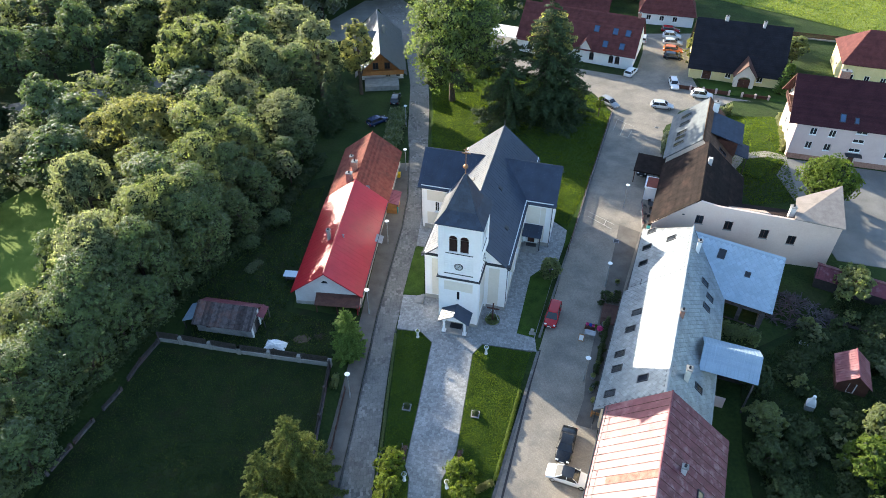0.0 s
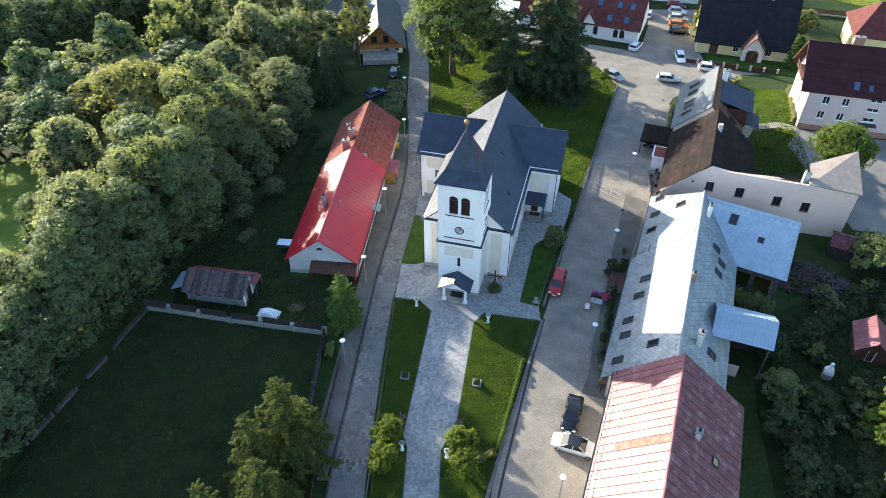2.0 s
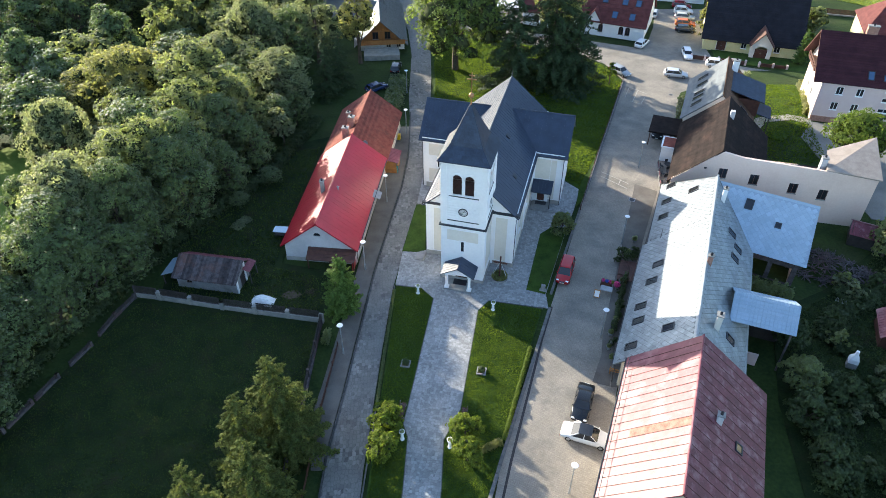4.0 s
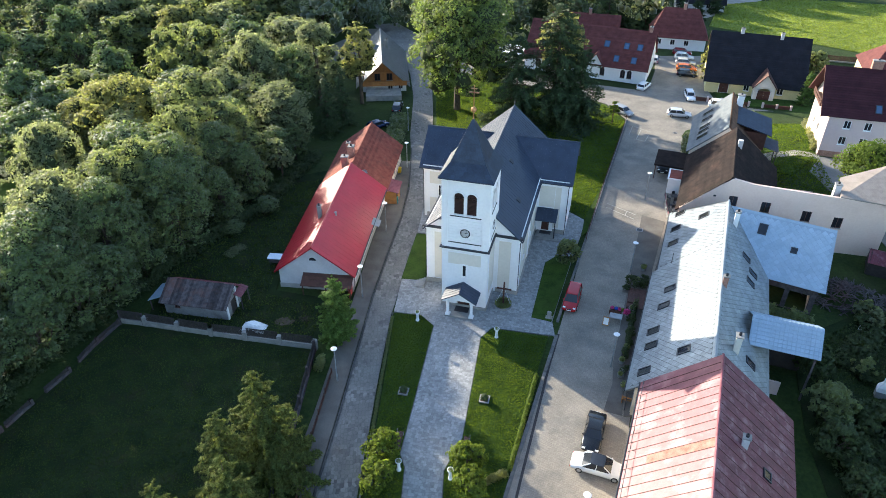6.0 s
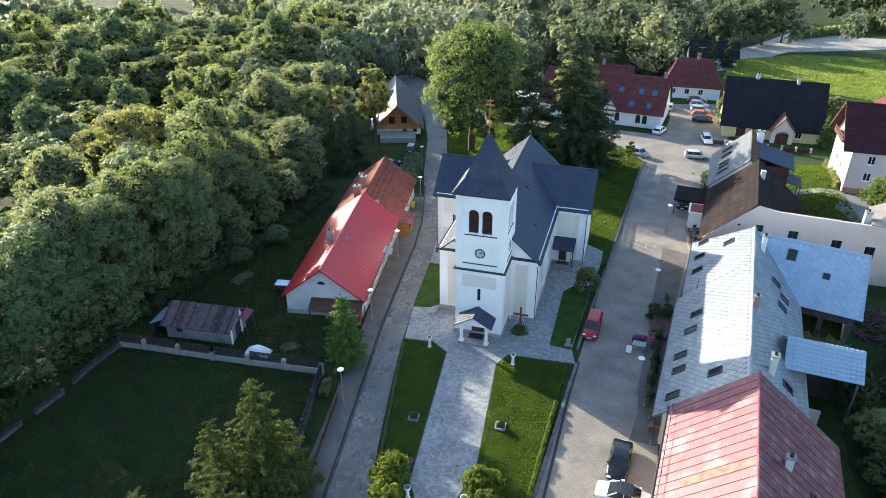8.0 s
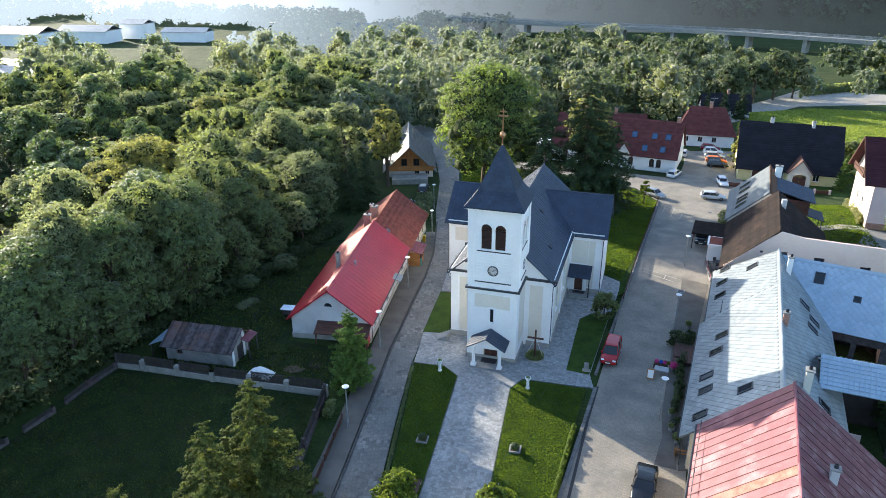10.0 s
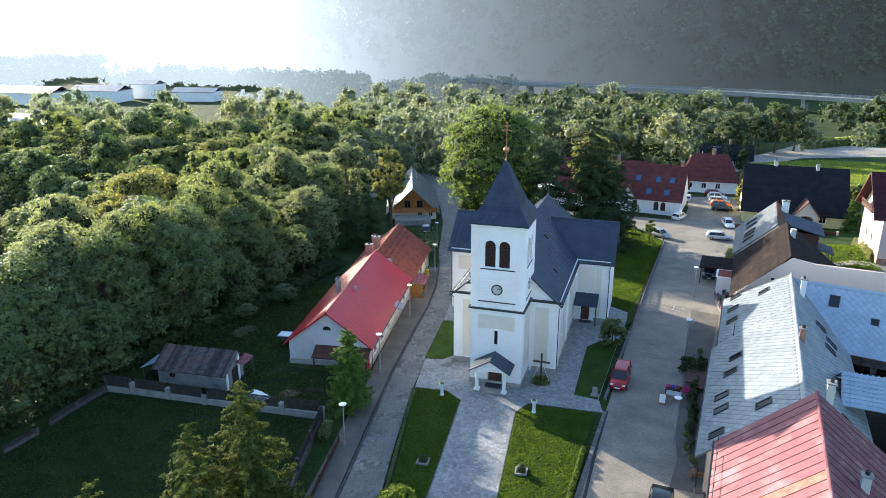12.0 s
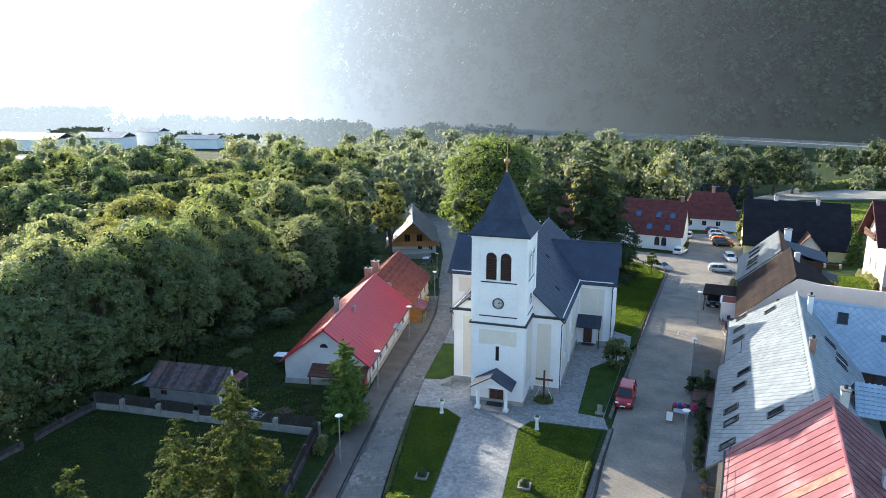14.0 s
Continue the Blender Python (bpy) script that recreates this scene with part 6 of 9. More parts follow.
def corner_house():
    h = thing("row_house", "street house with grey shingle roof, skylights and a blue-tiled dormer", "house", site(37.5, 98.2, 20.6, -1.2))
    W, L, E, R, RX = 9.9, 14.2, 4.6, 9.2, 4.9
    gable_walls(h, W, L, E, R - 0.1, "cream_plaster", left=[("dark", 1.5 + 3 * i, 2.6 + 3 * i, 0.9, 2.3) for i in range(4)], back=[("window", 3, 4.1, 1, 2.4), ("window", 6, 7.1, 1, 2.4)], rx=RX)
    s = gable_roof(h, 0, W, 0, L, E, R, "grey_shingle", "course", 0.36, over=0.5, gable=0.15, rx=RX, sides="left")[0]
    tiled = gable_roof(h, 0, W, 0, L, E, R, "tan_tile", "course", 0.36, over=0.5, gable=0.15, rx=RX, sides="right")[0]
    for x, u in ((2.6, 3.0), (5.2, 3.0), (8.2, 2.8), (9.8, 2.7), (11.8, 2.6)):
        skylight(s, x, u, 0.75, 1.6)
    skylight(tiled, 2.6, 2.6, 0.8, 1.5)
    chimney(h, RX + 1.2, 11.6, 7.4, 9.9, 1.0, 0.8, "white_plaster")
    d = part("dormer", cube(6.0, 10.6, 4.3, 10.6, 4.4, 7.05), "dark_timber", h, "dark dormer with blue-grey tiled roof")
    part("window", cube(10.58, 10.64, 5.0, 7.0, 5.2, 6.5), "pane", d)
    slope(d, Vector((11.3, 3.9, 6.95)), Vector((11.3, 11.0, 6.95)), Vector((-5.3, 0, 1.35)), [(0, 0), (7.1, 0), (7.1, 5.47), (0, 5.47)], 0.1, "blue_tile", "course", 0.36)
    w = part("veranda", cube(9.92, 13.0, 1.4, 8.6, -0.05, 0.2), "concrete", h, "paved veranda with a blue-tiled awning")
    slope(w, Vector((12.9, 4.4, 4.3)), Vector((12.9, 8.6, 4.3)), Vector((-2.9, 0, 0.7)), [(0, 0), (4.2, 0), (4.2, 2.98), (0, 2.98)], 0.08, "blue_tile", "course", 0.36)
    for y in (4.6, 8.3):
        part("post", cube(12.6, 12.72, y, y + 0.12, 0.2, 4.3), "grey_timber", w)
    part("railing", cube(12.86, 12.92, 1.5, 4.4, 0.2, 1.1), "grey_metal", w)
    return h


corner_house()


def carport():
    h = thing("carport", "low carport with dark brown flat roof", "carport", site(32.4, 97.4, 20.6))
    part("roof_deck", cube(-0.2, 6.8, -0.2, 5.4, 2.35, 2.6, 0.03), "brown_tile", h)
    for x in (0, 3.2, 6.4):
        for y in (0, 5.0):
            part("post", cube(x, x + 0.14, y, y + 0.14, -0.05, 2.35), "dark_timber", h)
    part("rear_wall", cube(6.4, 6.55, 0.14, 5.0, -0.05, 2.35), "dark_timber", h)
    k = thing("kiosk", "small white shed with reddish flat roof", "shed", site(32.9, 91.9, 20.6))
    gable_walls(k, 2.6, 3.1, 2.4, 2.42, "white_plaster", left=[("single", 0.8, 1.7, 0.02, 2.0)], thick=0.15)
    part("flat_roof", cube(-0.15, 2.75, -0.15, 3.25, 2.42, 2.55, 0.02), "white_paint", k)
    part("roof_gravel", cube(0.1, 2.5, 0.1, 3.0, 2.55, 2.58), "old_red_tile", k)


carport()


# ---------------------------------------------------------------- far side of the square
def yellow_hall():
    h = thing("village_hall", "pale yellow hall with steep black roof and gabled porch", "house", site(53.2, 138.0, 113.0))
    # local x runs along the front, y into the building
    h.matrix_basis = site(53.7, 139.8, 17.0, -3.7)
    W, D, E, R = 18.4, 15.0, 3.0, 10.6
    ops = [("door", 2.6, 4.6, 0.1, 2.4), ("window", 7.4, 8.5, 1.0, 2.3, 0.2), ("window", 13.8, 15.0, 0.9, 2.4, 0.2)]
    wall(h, (0, 0, 0), 0, [(0, -0.1), (W, -0.1), (W, E), (0, E)], ops, "yellow_plaster")
    wall(h, (W, D, 0), 180, [(0, -0.1), (W, -0.1), (W, E), (0, E)], (), "yellow_plaster")
    for x, t, y in ((0, -90, D), (W, 90, 0)):
        wall(h, (x, y, 0), t, [(0.35, -0.1), (D - 0.35, -0.1), (D - 0.35, E), (D / 2, R - 0.1), (0.35, E)], (), "yellow_plaster")
    H = math.hypot(D / 2 + 0.6, (R - E) * (D / 2 + 0.6) / (D / 2))
    dz = 0.6 * (R - E) / (D / 2)
    slope(h, Vector((-0.6, -0.6, E - dz)), Vector((W + 0.6, -0.6, E - dz)), Vector((0, D / 2, R - E)), [(0, 0), (W + 1.2, 0), (W + 1.2, H), (0, H)], 0.15, "black_roof", "course", 0.4)
    slope(h, Vector((W + 0.6, D + 0.6, E - dz)), Vector((-0.6, D + 0.6, E - dz)), Vector((0, -D / 2, R - E)), [(0, 0), (W + 1.2, 0), (W + 1.2, H), (0, H)], 0.15, "black_roof", "course", 0.4)
    chimney(h, 5.5, D / 2, R - 0.4, R + 0.8, 0.7, 0.5, "grey_plaster")
    chimney(h, 13.2, D / 2 - 0.4, R - 0.6, R + 0.6, 0.6, 0.6, "grey_plaster")
    p = part("porch", panel([(-2.0, -0.1), (2.0, -0.1), (2.0, 3.0), (0, 5.3), (-2.0, 3.0)], [arch(-1.3, 1.3, 0.1, 2.7, 0.7)], 0.35), "cream_plaster", h, "gabled entrance porch", pose(11.2, -2.0, 0))
    door(p, -1.3, 1.3, 0.1, 2.7, 0.7)
    part("porch_side", cube(-2.0, -1.7, 0.35, 2.0, -0.1, 3.0), "cream_plaster", p)
    part("porch_side", cube(1.7, 2.0, 0.35, 2.0, -0.1, 3.0), "cream_plaster", p)
    for sgn in (1, -1):
        lo = Vector((sgn * 2.4, -0.4 if sgn > 0 else 4.6, 2.6))
        hi = Vector((0, lo.y, 5.5))
        slope(p, lo, lo + Vector((0, 5.0 * sgn, 0)), hi - lo, [(0, 0), (5.0, 0), (5.0, (hi - lo).length), (0, (hi - lo).length)], 0.1, "dark_timber", "course", 0.36)
    # low fence with posts in front
    f = thing("hall_fence", "low brick-posted fence with dark rails", "fence", h.matrix_basis @ pose(-2.0, -6.2, 0.1))
    for i in range(8):
        part("fence_post", cube(i * 2.6 - 0.2, i * 2.6 + 0.2, -0.2, 0.2, -0.05, 1.2, 0.03), "rose_plaster", f)
        if i < 7 and i != 4:
            part("fence_panel", cube(i * 2.6 + 0.2, i * 2.6 + 2.4, -0.05, 0.05, 0.1, 0.95), "dark_timber", f)
    return h


yellow_hall()


def apartment_house():
    h = thing("apartment_house", "three-storey rose-plastered apartment house with maroon roof and timber gable", "house", site(60.3, 103.3, 15.0))
    W, D, E, R = 26.0, 11.5, 7.4, 13.0
    ops = []
    for i, u in enumerate((2.4, 5.4, 15.0, 18.2, 22.0)):
        for z in (2.2, 4.9):
            ops.append(("window", u, u + 1.1, z, z + 1.35))
    for z in (2.6, 4.4, 6.1):
        ops.append(("window", 9.4, 11.2, z, z + 0.7))
    ops.append(("single", 9.7, 10.9, 0.1, 2.1))
    w = wall(h, (0, 0, 0), 0, [(0, -0.1), (W, -0.1), (W, E), (0, E)], ops, "rose_plaster")
    part("plinth", cube(0, 9.6, -0.06, 0, -0.1, 0.9), "brickwork", w, "reddish brick plinth")
    part("plinth", cube(11.0, W, -0.06, 0, -0.1, 0.9), "brickwork", w, "reddish brick plinth")
    part("entrance_canopy", cube(9.0, 11.6, -1.1, 0, 2.2, 2.35), "dark_metal", w)
    wall(h, (W, D, 0), 180, [(0, -0.1), (W, -0.1), (W, E), (0, E)], (), "rose_plaster")
    g = wall(h, (0, D, 0), -90, [(0.35, -0.1), (D - 0.35, -0.1), (D - 0.35, E), (D / 2, R - 0.1), (0.35, E)], [("window", 3.2, 4.2, 2.2, 3.6), ("window", 6.4, 7.4, 2.2, 3.6), ("window", 4.6, 6.8, 8.4, 10.4)], "blush_plaster")
    b = part("balcony", cube(2.6, 8.8, -1.2, 0, 7.2, 7.4), "dark_timber", g, "timber gable balcony with flower boxes")
    part("railing", cube(2.6, 8.8, -1.2, -1.1, 7.4, 8.3), "dark_timber", b)
    for i in range(5):
        part("flower_box", cube(2.9 + 1.15 * i, 3.8 + 1.15 * i, -1.36, -1.2, 7.9, 8.05), "dark_timber", b)
    wall(h, (W, 0, 0), 90, [(0.35, -0.1), (D - 0.35, -0.1), (D - 0.35, E), (D / 2, R - 0.1), (0.35, E)], (), "cream_plaster")
    dz = 0.5 * (R - E) / (D / 2)
    H = math.hypot(D / 2 + 0.5, R - E + dz)
    s = slope(h, Vector((-1.4, -0.5, E - dz)), Vector((W + 1.0, -0.5, E - dz)), Vector((0, D / 2, R - E)), [(0, 0), (W + 2.4, 0), (W + 2.4, H), (0, H)], 0.16, "maroon_roof", "course", 0.4)
    skylight(s, 8.2, 1.9, 0.8, 1.2, "pane_blue")
    skylight(s, 10.4, 1.7, 0.6, 0.9, "pane_blue")
    slope(h, Vector((W + 1.0, D + 0.5, E - dz)), Vector((-1.4, D + 0.5, E - dz)), Vector((0, -D / 2, R - E)), [(0, 0), (W + 2.4, 0), (W + 2.4, H), (0, H)], 0.16, "maroon_roof", "course", 0.4)
    part("barge_board", panel([(-0.5, E - 0.75), (-0.5, E - 0.5), (D / 2, R + 0.0), (D + 0.5, E - 0.5), (D + 0.5, E - 0.75), (D / 2, R - 0.28)], [], 0.08), "dark_timber", h, "dark timber barge board", pose(-1.42, D, 0, 0, 0, -90))
    chimney(h, 6.0, D / 2 + 0.3, R - 0.6, R + 1.2, 1.6, 0.7)
    return h


apartment_house()


def inn():
    h = thing("inn", "white inn with dark red tile roof, arched windows and skylights", "house", site(17.6, 152.6, 18.0))
    W, D, E, R = 26.6, 13.0, 3.4, 9.4
    h.matrix_basis = site(17.2, 153.0, 22.0, -3.6)
    ops = [("dark", 2.6, 3.7, 0.8, 2.6, 0.5), ("dark", 6.0, 7.1, 0.8, 2.6, 0.5), ("dark", 16.9, 17.9, 0.8, 2.6, 0.5), ("dark", 21.3, 22.3, 0.8, 2.6, 0.5), ("dark", 22.7, 23.7, 0.8, 2.6, 0.5)]
    wall(h, (0, 0, 0), 0, [(0, -0.1), (W, -0.1), (W, E), (0, E)], ops, "white_plaster")
    wall(h, (W, D, 0), 180, [(0, -0.1), (W, -0.1), (W, E), (0, E)], (), "white_plaster")
    for x, t, y in ((0, -90, D), (W, 90, 0)):
        wall(h, (x, y, 0), t, [(0.35, -0.1), (D - 0.35, -0.1), (D - 0.35, E), (D / 2, R - 0.1), (0.35, E)], [("dark", 4.6, 6.4, 3.4, 4.6)], "white_plaster")
    dz = 0.5 * (R - E) / (D / 2)
    H = math.hypot(D / 2 + 0.5, R - E + dz)
    s = slope(h, Vector((-0.4, -0.5, E - dz)), Vector((W + 0.4, -0.5, E - dz)), Vector((0, D / 2, R - E)), [(0, 0), (W + 0.8, 0), (W + 0.8, H), (0, H)], 0.16, "red_tile", "course", 0.4)
    for x, u in ((20.3, 2.2), (24.0, 2.2), (17.6, 5.4), (21.8, 5.4), (24.6, 5.4)):
        skylight(s, x, u, 1.0, 1.3, "pane_blue")
    slope(h, Vector((W + 0.4, D + 0.5, E - dz)), Vector((-0.4, D + 0.5, E - dz)), Vector((0, -D / 2, R - E)), [(0, 0), (W + 0.8, 0), (W + 0.8, H), (0, H)], 0.16, "red_tile", "course", 0.4)
    chimney(h, 25.6, D / 2, R - 0.4, R + 0.9, 0.7, 0.5)
    t = part("terrace", cube(-6.5, -0.1, -1.5, 5, -0.1, 0.4), "concrete", h, "terrace with pale canopy")
    part("canopy", cube(-6.8, 0, -0.5, 5.4, 3.0, 3.12), "white_paint", t, "pale flat canopy")
    for x in (-6.5, -3.5):
        part("post", cube(x, x + 0.14, -0.4, -0.26, 0.4, 3.0), "timber", t)
    d = part("dormer", panel([(14.2, 2.9), (17.4, 2.9), (15.8, 5.3)], [], 0.3), "white_plaster", h, "small gabled dormer", pose(0, -0.3, 0))
    for sgn in (1, -1):
        lo = Vector((15.8 + sgn * 2.0, -0.4 if sgn > 0 else 3.6, 2.7))
        hi = Vector((15.8, lo.y, 5.6))
        slope(d, lo, lo + Vector((0, 4.0 * sgn, 0)), hi - lo, [(0, 0), (4.0, 0), (4.0, (hi - lo).length), (0, (hi - lo).length)], 0.1, "red_tile", "course", 0.4)
    return h


inn()


def plain_house(label, x, y, heading, W, D, E, R, wall_mat, roof_mat, hip=0.0):
    """A farther house: ridge along local x; hip: how far the ridge draws in at both ends."""
    h = thing("house", label, "house", site(x, y, heading))
    fr = [("window", 1.6 + 3.2 * i, 2.7 + 3.2 * i, 1.0, 2.3) for i in range(int((W - 1.5) / 3.2))]
    wall(h, (0, 0, 0), 0, [(0, -0.5), (W, -0.5), (W, E), (0, E)], fr, wall_mat)
    wall(h, (W, D, 0), 180, [(0, -0.5), (W, -0.5), (W, E), (0, E)], (), wall_mat)
    for px, t, py in ((0, -90, D), (W, 90, 0)):
        top = [(D - 0.35, E), (D / 2, R - 0.1), (0.35, E)] if not hip else [(D - 0.35, E), (0.35, E)]
        wall(h, (px, py, 0), t, [(0.35, -0.5), (D - 0.35, -0.5)] + top, [("window", D / 2 - 0.6, D / 2 + 0.6, 1.0, 2.3)], wall_mat)
    dz = 0.5 * (R - E) / (D / 2)
    H = math.hypot(D / 2 + 0.5, R - E + dz)
    slope(h, Vector((-0.5, -0.5, E - dz)), Vector((W + 0.5, -0.5, E - dz)), Vector((0, D / 2, R - E)), [(0, 0), (W + 1, 0), (W + 1 - hip, H), (hip, H)], 0.16, roof_mat, "course", 0.45)
    slope(h, Vector((W + 0.5, D + 0.5, E - dz)), Vector((-0.5, D + 0.5, E - dz)), Vector((0, -D / 2, R - E)), [(0, 0), (W + 1, 0), (W + 1 - hip, H), (hip, H)], 0.16, roof_mat, "course", 0.45)
    if hip:
        for px, s in ((-0.5, 1), (W + 0.5, -1)):
            e0, e1 = Vector((px, D + 0.5 if s > 0 else -0.5, E - dz)), Vector((px, -0.5 if s > 0 else D + 0.5, E - dz))
            hh = math.hypot(hip, R - E + dz)
            slope(h, e0, e1, Vector((s * hip, 0, R - E + dz)), [(0, 0), (D + 1, 0), (D / 2 + 0.5, hh)], 0.16, roof_mat, "course", 0.45)
    chimney(h, W * 0.55, D / 2, R - 0.6, R + 1.1, 0.7, 0.6)
    return h


plain_house("white house with dark red roof behind the parking place", 49.5, 170.5, 14, 13.0, 9, 3.4, 8.8, "white_plaster", "red_tile", 3.0)
plain_house("yellow house with red hipped roof", 85.0, 137.0, 17, 17, 12, 5.0, 10.0, "yellow_plaster", "red_tile", 4.5)
plain_house("small dark-roofed house by the far road", 66.0, 206.0, 10, 13, 8, 2.8, 6.4, "grey_plaster", "black_roof")
plain_house("long red-roofed outbuilding behind the inn", 26.0, 176.0, 16, 16, 7, 2.8, 6.6, "white_plaster", "red_tile")


def red_shed():
    h = thing("garden_hut", "small brown garden hut with reddish gable roof", "shed", site(47.6, 52.6, 20.6))
    gable_walls(h, 3.4, 4.2, 1.9, 3.3, "dark_timber", front=[("single", 1.2, 2.1, 0.02, 1.8)], thick=0.12)
    gable_roof(h, 0, 3.4, 0, 4.2, 1.9, 3.4, "worn_red_sheet", "seam", 0.4, over=0.3, gable=0.3, thick=0.06)


red_shed()


def low_shed():
    h = thing("garden_shed", "long low shed with dull dark red sheet roof", "shed", site(53.6, 73.4, 118))
    gable_walls(h, 3.2, 9.0, 1.9, 2.7, "dark_board", thick=0.12)
    gable_roof(h, 0, 3.2, 0, 9.0, 1.9, 2.7, "weathered_shade_red", "seam", 0.6, over=0.25, gable=0.2, thick=0.06)


low_shed()


# ---------------------------------------------------------------- trees
def leaf_cloud(name, centres, normals, sizes, material, rng, cores=None, slim=1.0, inner_tone=1):
    """Many small pointed leaf sprays, one triangle each, over solid bough cores whose dark colour paints the crown's
    inner shade.
    """
    n = len(centres)
    normals = normals / np.maximum(np.linalg.norm(normals, axis=1, keepdims=True), 1e-6)
    side = np.cross(normals, rng.normal(size=(n, 3)))
    side /= np.maximum(np.linalg.norm(side, axis=1, keepdims=True), 1e-6)
    along = np.cross(normals, side)
    s = sizes[:, None]
    v = np.empty((n, 3, 3))
    v[:, 0] = centres - along * s * 0.9 - side * s * 0.25 * slim
    v[:, 1] = centres + side * s * 0.8 * slim + along * s * 0.3
    v[:, 2] = centres - side * s * 0.6 * slim + along * s * 0.9
    v = v.reshape(-1, 3)
    tris = np.arange(n * 3).reshape(-1, 3)
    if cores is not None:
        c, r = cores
        d = CORE_V[None] * r[:, None, None] * (1 + 0.2 * rng.normal(size=(len(c), len(CORE_V), 1))) + c[:, None]
        tris = np.concatenate((tris, (CORE_F[None] + (np.arange(len(c)) * len(CORE_V))[:, None, None]).reshape(-1, 3) + len(v)))
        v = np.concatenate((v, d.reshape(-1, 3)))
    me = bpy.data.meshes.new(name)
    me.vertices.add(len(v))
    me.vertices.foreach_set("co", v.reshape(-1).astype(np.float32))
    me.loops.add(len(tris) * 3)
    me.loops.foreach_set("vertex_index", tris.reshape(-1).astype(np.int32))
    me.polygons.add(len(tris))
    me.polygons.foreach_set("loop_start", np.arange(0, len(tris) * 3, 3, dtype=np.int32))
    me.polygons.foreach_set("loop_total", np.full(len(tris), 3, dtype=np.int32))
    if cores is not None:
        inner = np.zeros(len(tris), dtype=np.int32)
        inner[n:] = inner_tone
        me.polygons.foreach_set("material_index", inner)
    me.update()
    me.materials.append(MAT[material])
    me.materials.append(MAT["crown_shade"])
    return me


def core_form():
    bm = bmesh.new()
    bmesh.ops.create_uvsphere(bm, u_segments=4, v_segments=3, radius=1.0)
    bmesh.ops.triangulate(bm, faces=bm.faces[:])
    bm.verts.ensure_lookup_table()
    out = np.array([v.co[:] for v in bm.verts]), np.array([[v.index for v in f.verts] for f in bm.faces])
    bm.free()
    return out


CORE_V, CORE_F = core_form()


def ball_points(n, rng):
    d = rng.normal(size=(n, 3))
    return d / np.linalg.norm(d, axis=1, keepdims=True)


def broad_crown(rng, height, radius, base, clumps, leaves, leaf, lump=1.0, spray=10):
    """Leaves in tufts, tufts on unequal boughs, boughs round an uneven crown; returns centres, normals, sizes, bough centres and radii."""
    mid, hh = (base + height) / 2, (height - base) / 2
    d = ball_points(clumps, rng)
    d[:, 2] = np.where(d[:, 2] < -0.82, -d[:, 2], d[:, 2])
    lobes = ball_points(6, rng)
    swell = 0.94 + 0.22 * np.max(np.clip(d @ lobes.T, 0, 1) ** 3, axis=1) - 0.12 * rng.random(clumps)
    rad = rng.uniform(0.45, 1.0, clumps) ** 0.4 * swell
    egg = 1.0 - 0.22 * np.clip(d[:, 2], 0, 1)
    big = rng.uniform(0.17, 0.36, clumps) * lump
    rad = rad * (1.04 - 0.6 * big)
    bc = np.stack((d[:, 0] * radius * rad * egg, d[:, 1] * radius * rad * egg, mid + d[:, 2] * hh * rad), axis=1)
    br = big * radius
    share = br ** 2 / np.sum(br ** 2)
    cs, ns = [], []
    for c, r, f in zip(bc, br, share):
        n = max(3, int(leaves * f / spray))
        p = ball_points(n, rng)
        p[:, 2] = np.where(p[:, 2] < -0.4, -p[:, 2], p[:, 2])
        way = p + 0.35 * ((c - (0, 0, mid)) / radius)
        way /= np.maximum(np.linalg.norm(way, axis=1, keepdims=True), 1e-6)
        reach = np.where(rng.random((n, 1)) < 0.10, rng.uniform(1.1, 1.35, (n, 1)), rng.uniform(0.82, 1.1, (n, 1)))
        root = c + p * r * np.array([1.1, 1.1, 0.86]) * reach
        tuft = min(0.30 * r, 2.4 * leaf) * rng.uniform(0.7, 1.4, (n, 1, 1))
        q = ball_points(n * spray, rng).reshape(n, spray, 3)
        q = np.where(np.sum(q * way[:, None], axis=2, keepdims=True) < -0.2, -q, q)
        cs.append((root[:, None] + q * tuft * np.array([1.15, 1.15, 0.7])).reshape(-1, 3))
        ns.append((q + 0.7 * way[:, None] + (0, 0, 0.35) + rng.normal(scale=0.6, size=(n, spray, 3))).reshape(-1, 3))
    cs, ns = np.concatenate(cs), np.concatenate(ns)
    return cs, ns, leaf * rng.uniform(0.65, 1.35, len(cs)), bc, br


def trunk_mesh(rng, height, r, bc, base, limbs=9):
    bm = bmesh.new()
    top = base + (height - base) * 0.55
    pts = [(0.12 * r * rng.normal(), 0.12 * r * rng.normal(), z) for z in np.linspace(-0.3, top, 5)]
    for k in range(4):
        rod(bm, pts[k], pts[k + 1], r * (1 - 0.19 * k), r * (1 - 0.19 * (k + 1)), 8)
    for i in range(limbs):
        b = bc[int(rng.integers(len(bc)))]
        s = Vector((0, 0, base * 0.8 + (top - base * 0.8) * rng.random()))
        rod(bm, s, Vector(b), r * 0.4, r * 0.08, 5)
    me = bpy.data.meshes.new("trunk")
    bm.to_mesh(me)
    bm.free()
    me.materials.append(MAT["bark"])
    return me


def broad_tree(name, label, seed, height, radius, base, clumps, leaves, leaf, material, m, group="", lump=1.0):
    rng = np.random.default_rng(seed)
    t = thing(name, label, "tree", m, group)
    cs, ns, sz, bc, br = broad_crown(rng, height, radius, base, clumps, leaves, leaf, lump)
    o = new("trunk", trunk_mesh(rng, height, 0.028 * height, bc, base))
    o.parent = t
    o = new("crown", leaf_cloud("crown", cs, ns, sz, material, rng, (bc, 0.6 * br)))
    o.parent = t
    return t


